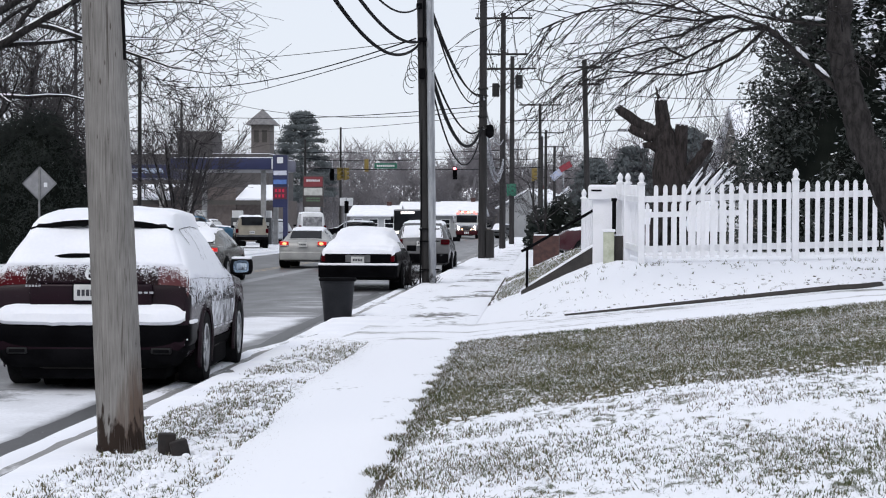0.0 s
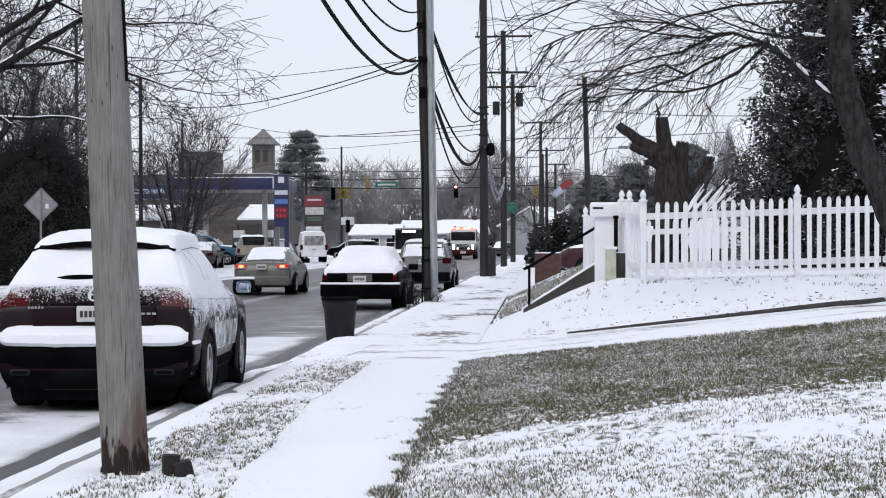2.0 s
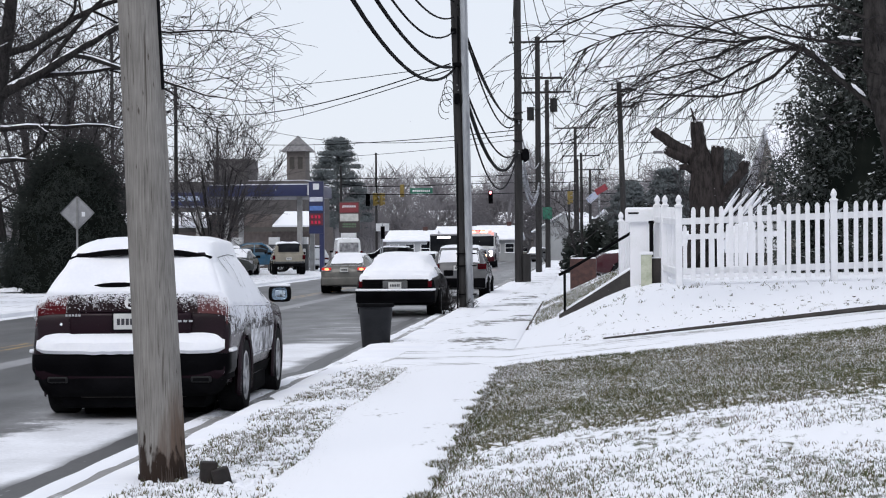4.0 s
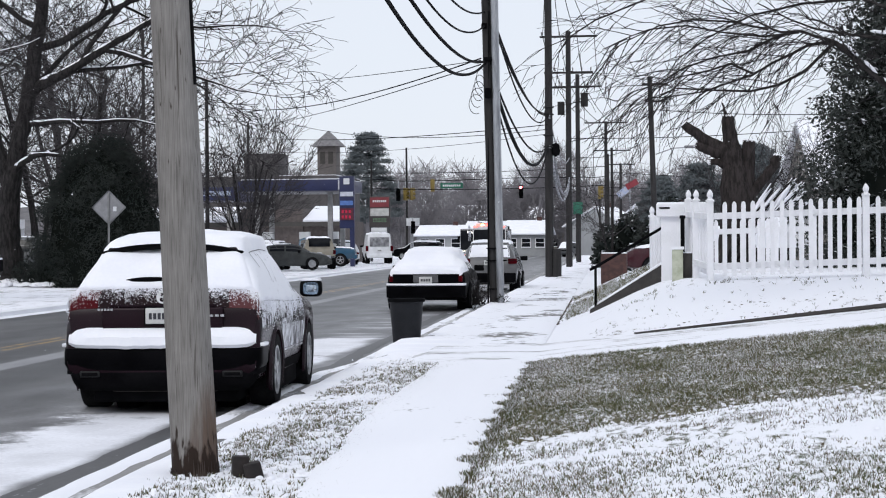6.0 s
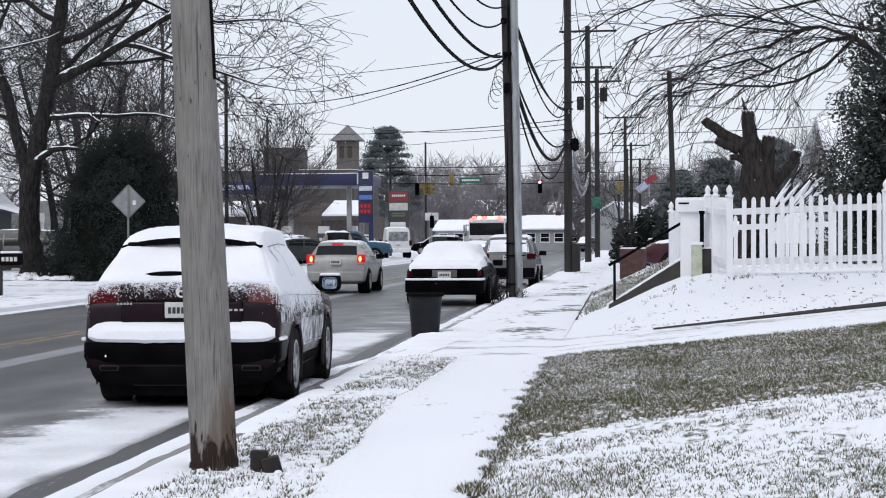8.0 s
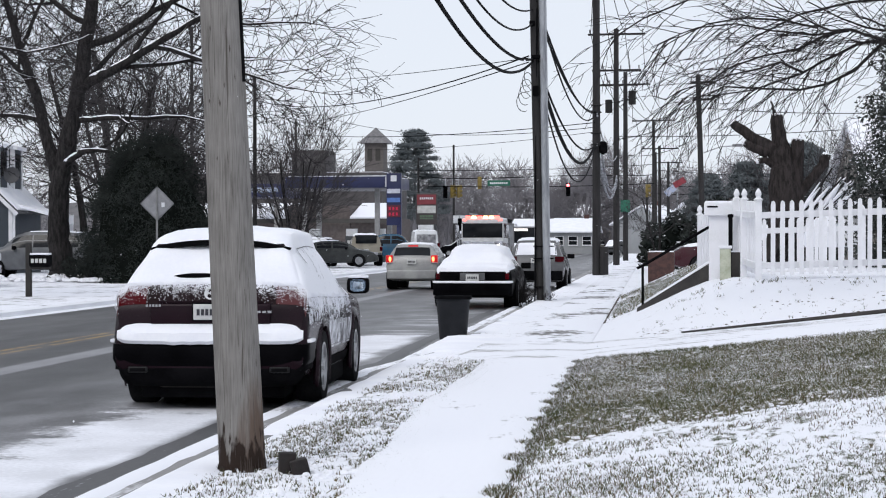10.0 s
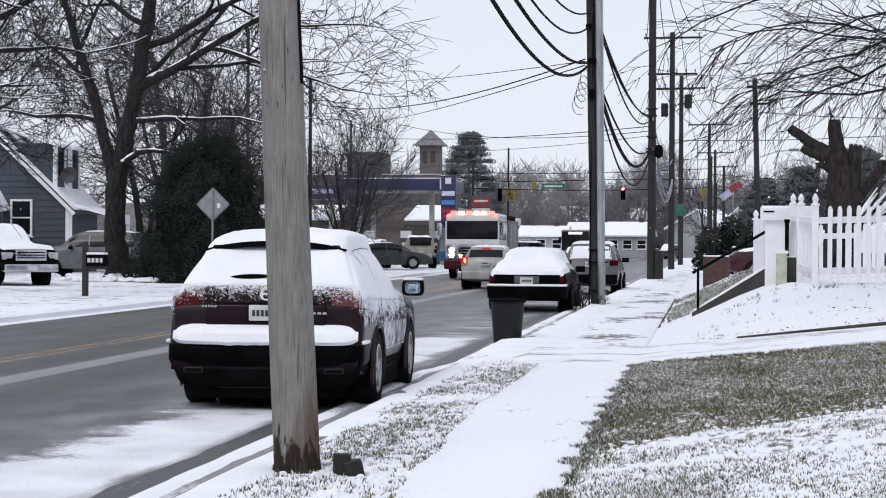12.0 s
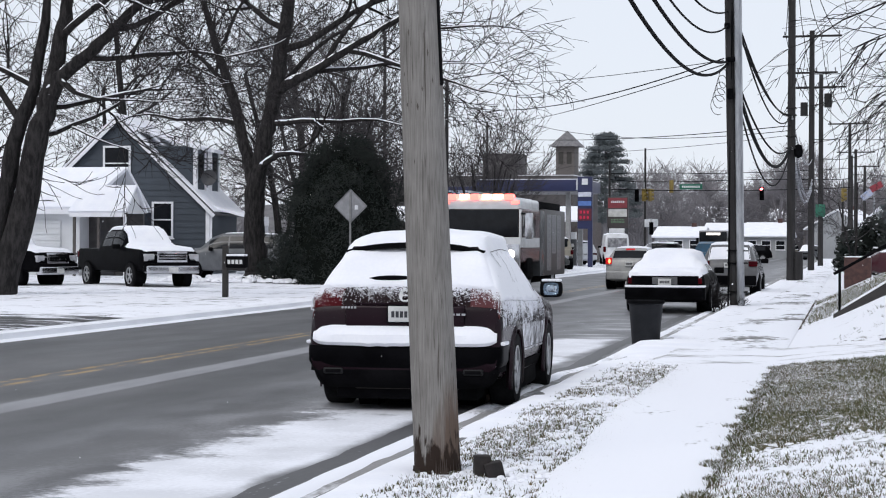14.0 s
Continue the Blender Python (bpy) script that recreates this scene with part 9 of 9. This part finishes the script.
    part("roof_snow", boxed(-1.0, 1.0, -3.4, -0.6, 2.99, 3.03, 0.015, 2), SNOW, e)
    return e


engine = fire_engine()


def bus():
    b = thing("city_bus", ground_pose(-21.0, 171, 0.02, 183), "city bus with a dark windscreen waiting beyond the crossing", "bus")
    part("body", boxed(-1.28, 1.28, -11.5, 0, 0.45, 2.95, 0.12, 3), surf("bus_grey", (0.24, 0.24, 0.25), (0.17, 0.17, 0.18), rough=0.4), b)
    part("windscreen", boxed(-1.22, 1.22, -0.05, 0.02, 1.05, 2.84, 0.06, 3), GLASS, b)
    part("destination_sign", boxed(-0.62, 0.62, -0.05, 0.03, 2.55, 2.76, 0.02, 2), lit("sign_glow", (1.0, 0.93, 0.9), 1.4), b, "glowing white destination sign")
    for sx in (-1, 1):
        part("head_lamp", boxed(sx * 0.75, sx * 1.1, -0.03, 0.04, 0.75, 0.95, 0.02, 2), lit("bus_lamp", (1.0, 0.92, 0.75), 3), b)
        part("mirror", boxed(sx * 1.3, sx * 1.52, -0.1, 0.15, 1.7, 2.3, 0.04, 2), BLACK, b)
        wheel(b, sx * 1.25, -2.6, 0.48, 0.3, sx, 8)
        wheel(b, sx * 1.25, -8.6, 0.48, 0.3, sx, 8)
    part("bumper", boxed(-1.25, 1.25, -0.1, 0.1, 0.4, 0.7, 0.05, 3), BLACK, b)
    part("roof_snow", boxed(-1.15, 1.15, -11.3, -0.1, 2.94, 3.0, 0.03, 2), SNOW, b)


bus()


# ---- what moves ----
def road_turn(y):
    return math.degrees(math.atan2(-(mid(y + 4) - mid(y - 4)), 8))


def drive(car, rows, ahead=True, nose=0.0):
    """Keys a vehicle along the street: rows of seconds, x and y of its tail (ahead) or nose; heading from the road."""
    keys = []
    for t, x, y in rows:
        a = road_turn(y) + (0 if ahead else 180)
        r = radians(a)
        keys.append((t, pose(x - math.sin(r) * nose, y + math.cos(r) * nose, 0.01, 0, 0, a)))
    walk(car, keys)
    spin(car, rows, 1 if ahead else -1)


def spin(car, rows, way=1):
    """Rolls a vehicle's wheels by the distance it covers."""
    ts, ys = [r[0] for r in rows], [r[2] for r in rows]
    for wh in [c for c in car.children if c.name.startswith("wheel") and not c.name.startswith("wheel_arch")]:
        rest = wh.matrix_basis.copy()
        radius = rest.translation.z
        side = 1 if rest.to_3x3()[0][0] > 0 else -1
        keys, turn, n = [], 0.0, 420
        for i in range(n + 1):
            t = 14.0 * i / n
            if i:
                step_m = abs(float(np.interp(t, ts, ys)) - float(np.interp(14.0 * (i - 1) / n, ts, ys)))
                turn -= min(step_m / radius, 1.45) * side
            keys.append((t, rest @ Matrix.Rotation(turn, 4, "X")))
        walk(wh, keys)


FLAKES = []


def falling_snow(seed, drift):
    """Loose flakes through the air; the whole veil sinks and drifts."""
    rng = random.Random(seed)
    vs, fs = [], []
    for _ in range(520):
        x, y, z = rng.uniform(-17, 7), 3.0 + 30 * rng.random() ** 0.8, rng.uniform(0, 23)
        r = rng.uniform(0.0025, 0.0055)
        b = len(vs)
        vs += [(x + r * rng.uniform(0.7, 1.3), y, z), (x, y + r, z), (x - r, y, z), (x, y - r, z), (x, y, z + r * 1.1), (x, y, z - r)]
        fs += [tuple(b + k for k in q) for q in ((0, 1, 4), (1, 2, 4), (2, 3, 4), (3, 0, 4), (1, 0, 5), (2, 1, 5), (3, 2, 5), (0, 3, 5))]
    ob = tagged(mesh_of("falling_snow", vs, fs, SNOW), "loose snowflakes drifting down through the air", "snow", kind="stuff")
    FLAKES.append((ob, drift))


falling_snow(1, (0.25, 0.1, -1.05))
falling_snow(2, (-0.15, -0.1, -0.85))
falling_snow(3, (0.45, 0.0, -1.25))


def motions():
    for ob, (dx, dy, dz) in FLAKES:
        walk(ob, [(t, pose(dx * t + 0.12 * math.sin(t * 1.7), dy * t, dz * t)) for t in (0, 2, 4, 6, 8, 10, 12, 14)])
    drive(silver_car, [(0, -12.0, 67), (0.5, -12.2, 71), (1, -12.4, 75), (1.5, -12.6, 79), (2, -12.75, 83.5), (2.5, -12.9, 88), (3, -13.1, 92.5), (4, -13.5, 101), (5.3, -14.0, 112), (7, -14.7, 124), (9, -15.4, 134), (14, -15.6, 138)], nose=2.4)
    drive(grey_car, [(0, -11.9, 49), (0.5, -11.85, 51), (1, -11.75, 53.2), (1.5, -11.7, 55.4), (2, -11.62, 57.4), (2.5, -11.55, 59.2), (3, -11.6, 61.2), (4.2, -12.2, 70), (5.3, -13.05, 81), (6.1, -13.7, 91), (6.5, -14.0, 96), (8, -14.6, 110), (10, -15.1, 120), (14, -15.4, 126)], nose=2.4)
    drive(hatch_car, [(0, -9.5, -38), (2.5, -9.5, -6), (4.2, -9.6, 15.5), (5.3, -9.96, 28.5), (5.5, -10.15, 30.8), (6.1, -10.75, 38), (6.9, -11.2, 46.5), (7.3, -11.25, 49.7), (7.7, -11.3, 52.5), (8.2, -11.4, 55.8), (9.2, -11.4, 60), (10.3, -11.3, 62.8), (11, -11.3, 64.2), (12.5, -11.4, 67), (14, -11.5, 68.5)], nose=2.15)
    drive(engine, [(0, -19.6, 215), (1, -18.3, 200), (2, -17.3, 184.5), (3, -16.7, 170), (4, -16.4, 158.5), (5.3, -16.25, 147), (6.7, -16.25, 137), (8.2, -16.2, 127), (9.3, -16.0, 117), (10.3, -15.75, 107), (11, -15.6, 98.5), (11.8, -15.3, 88), (12.5, -15.05, 78), (13.2, -14.65, 67.5), (14, -13.76, 55)], ahead=False, nose=0.0)
    walk(side_car, [(0, pose(-33, 106.5, 0.25, 0, 0, -82)), (3, pose(-28.5, 105.5, 0.25, 0, 0, -80)), (5.3, pose(-23.9, 104.4, 0.22, 0, 0, -78)), (6.3, pose(-23.35, 104.3, 0.22, 0, 0, -78)), (7, pose(-23.4, 104.3, 0.22, 0, 0, -78)), (14, pose(-23.4, 104.3, 0.22, 0, 0, -78))])
    walk(blue_truck, [(0, pose(-28.6, 119.5, 0.25, 0, 0, -85)), (4.5, pose(-26.4, 119.0, 0.25, 0, 0, -84)), (5.6, pose(-25.2, 118.7, 0.25, 0, 0, -82)), (6.9, pose(-24.5, 118.4, 0.25, 0, 0, -82)), (7.5, pose(-24.1, 118.2, 0.25, 0, 0, -82)), (10.3, pose(-22.7, 118.0, 0.24, 0, 0, -82)), (11, pose(-22.2, 117.8, 0.22, 0, 0, -84)), (12, pose(-20.4, 117.8, 0.1, 0, 0, -88)), (12.5, pose(-18.3, 118, 0.03, 0, 0, -82)), (13, pose(-16.9, 119, 0.02, 0, 0, -60)), (13.5, pose(-15.9, 122, 0.02, 0, 0, -25)), (14, pose(-15.9, 127, 0.02, 0, 0, 2))])
    walk(cross_car, [(0, pose(60, 196, 0.5, 0, 0, 90)), (8, pose(22, 196, 0.5, 0, 0, 90)), (10.3, pose(8, 196, 0.5, 0, 0, 90)), (12, pose(-6.5, 196, 0.4, 0, 0, 90)), (12.5, pose(-10.8, 196, 0.2, 0, 0, 90)), (13, pose(-15, 196, 0.05, 0, 0, 90)), (13.5, pose(-17.8, 196.2, 0.02, 0, 0, 92)), (14, pose(-20.4, 196.5, 0.02, 0, 0, 96))])


motions()
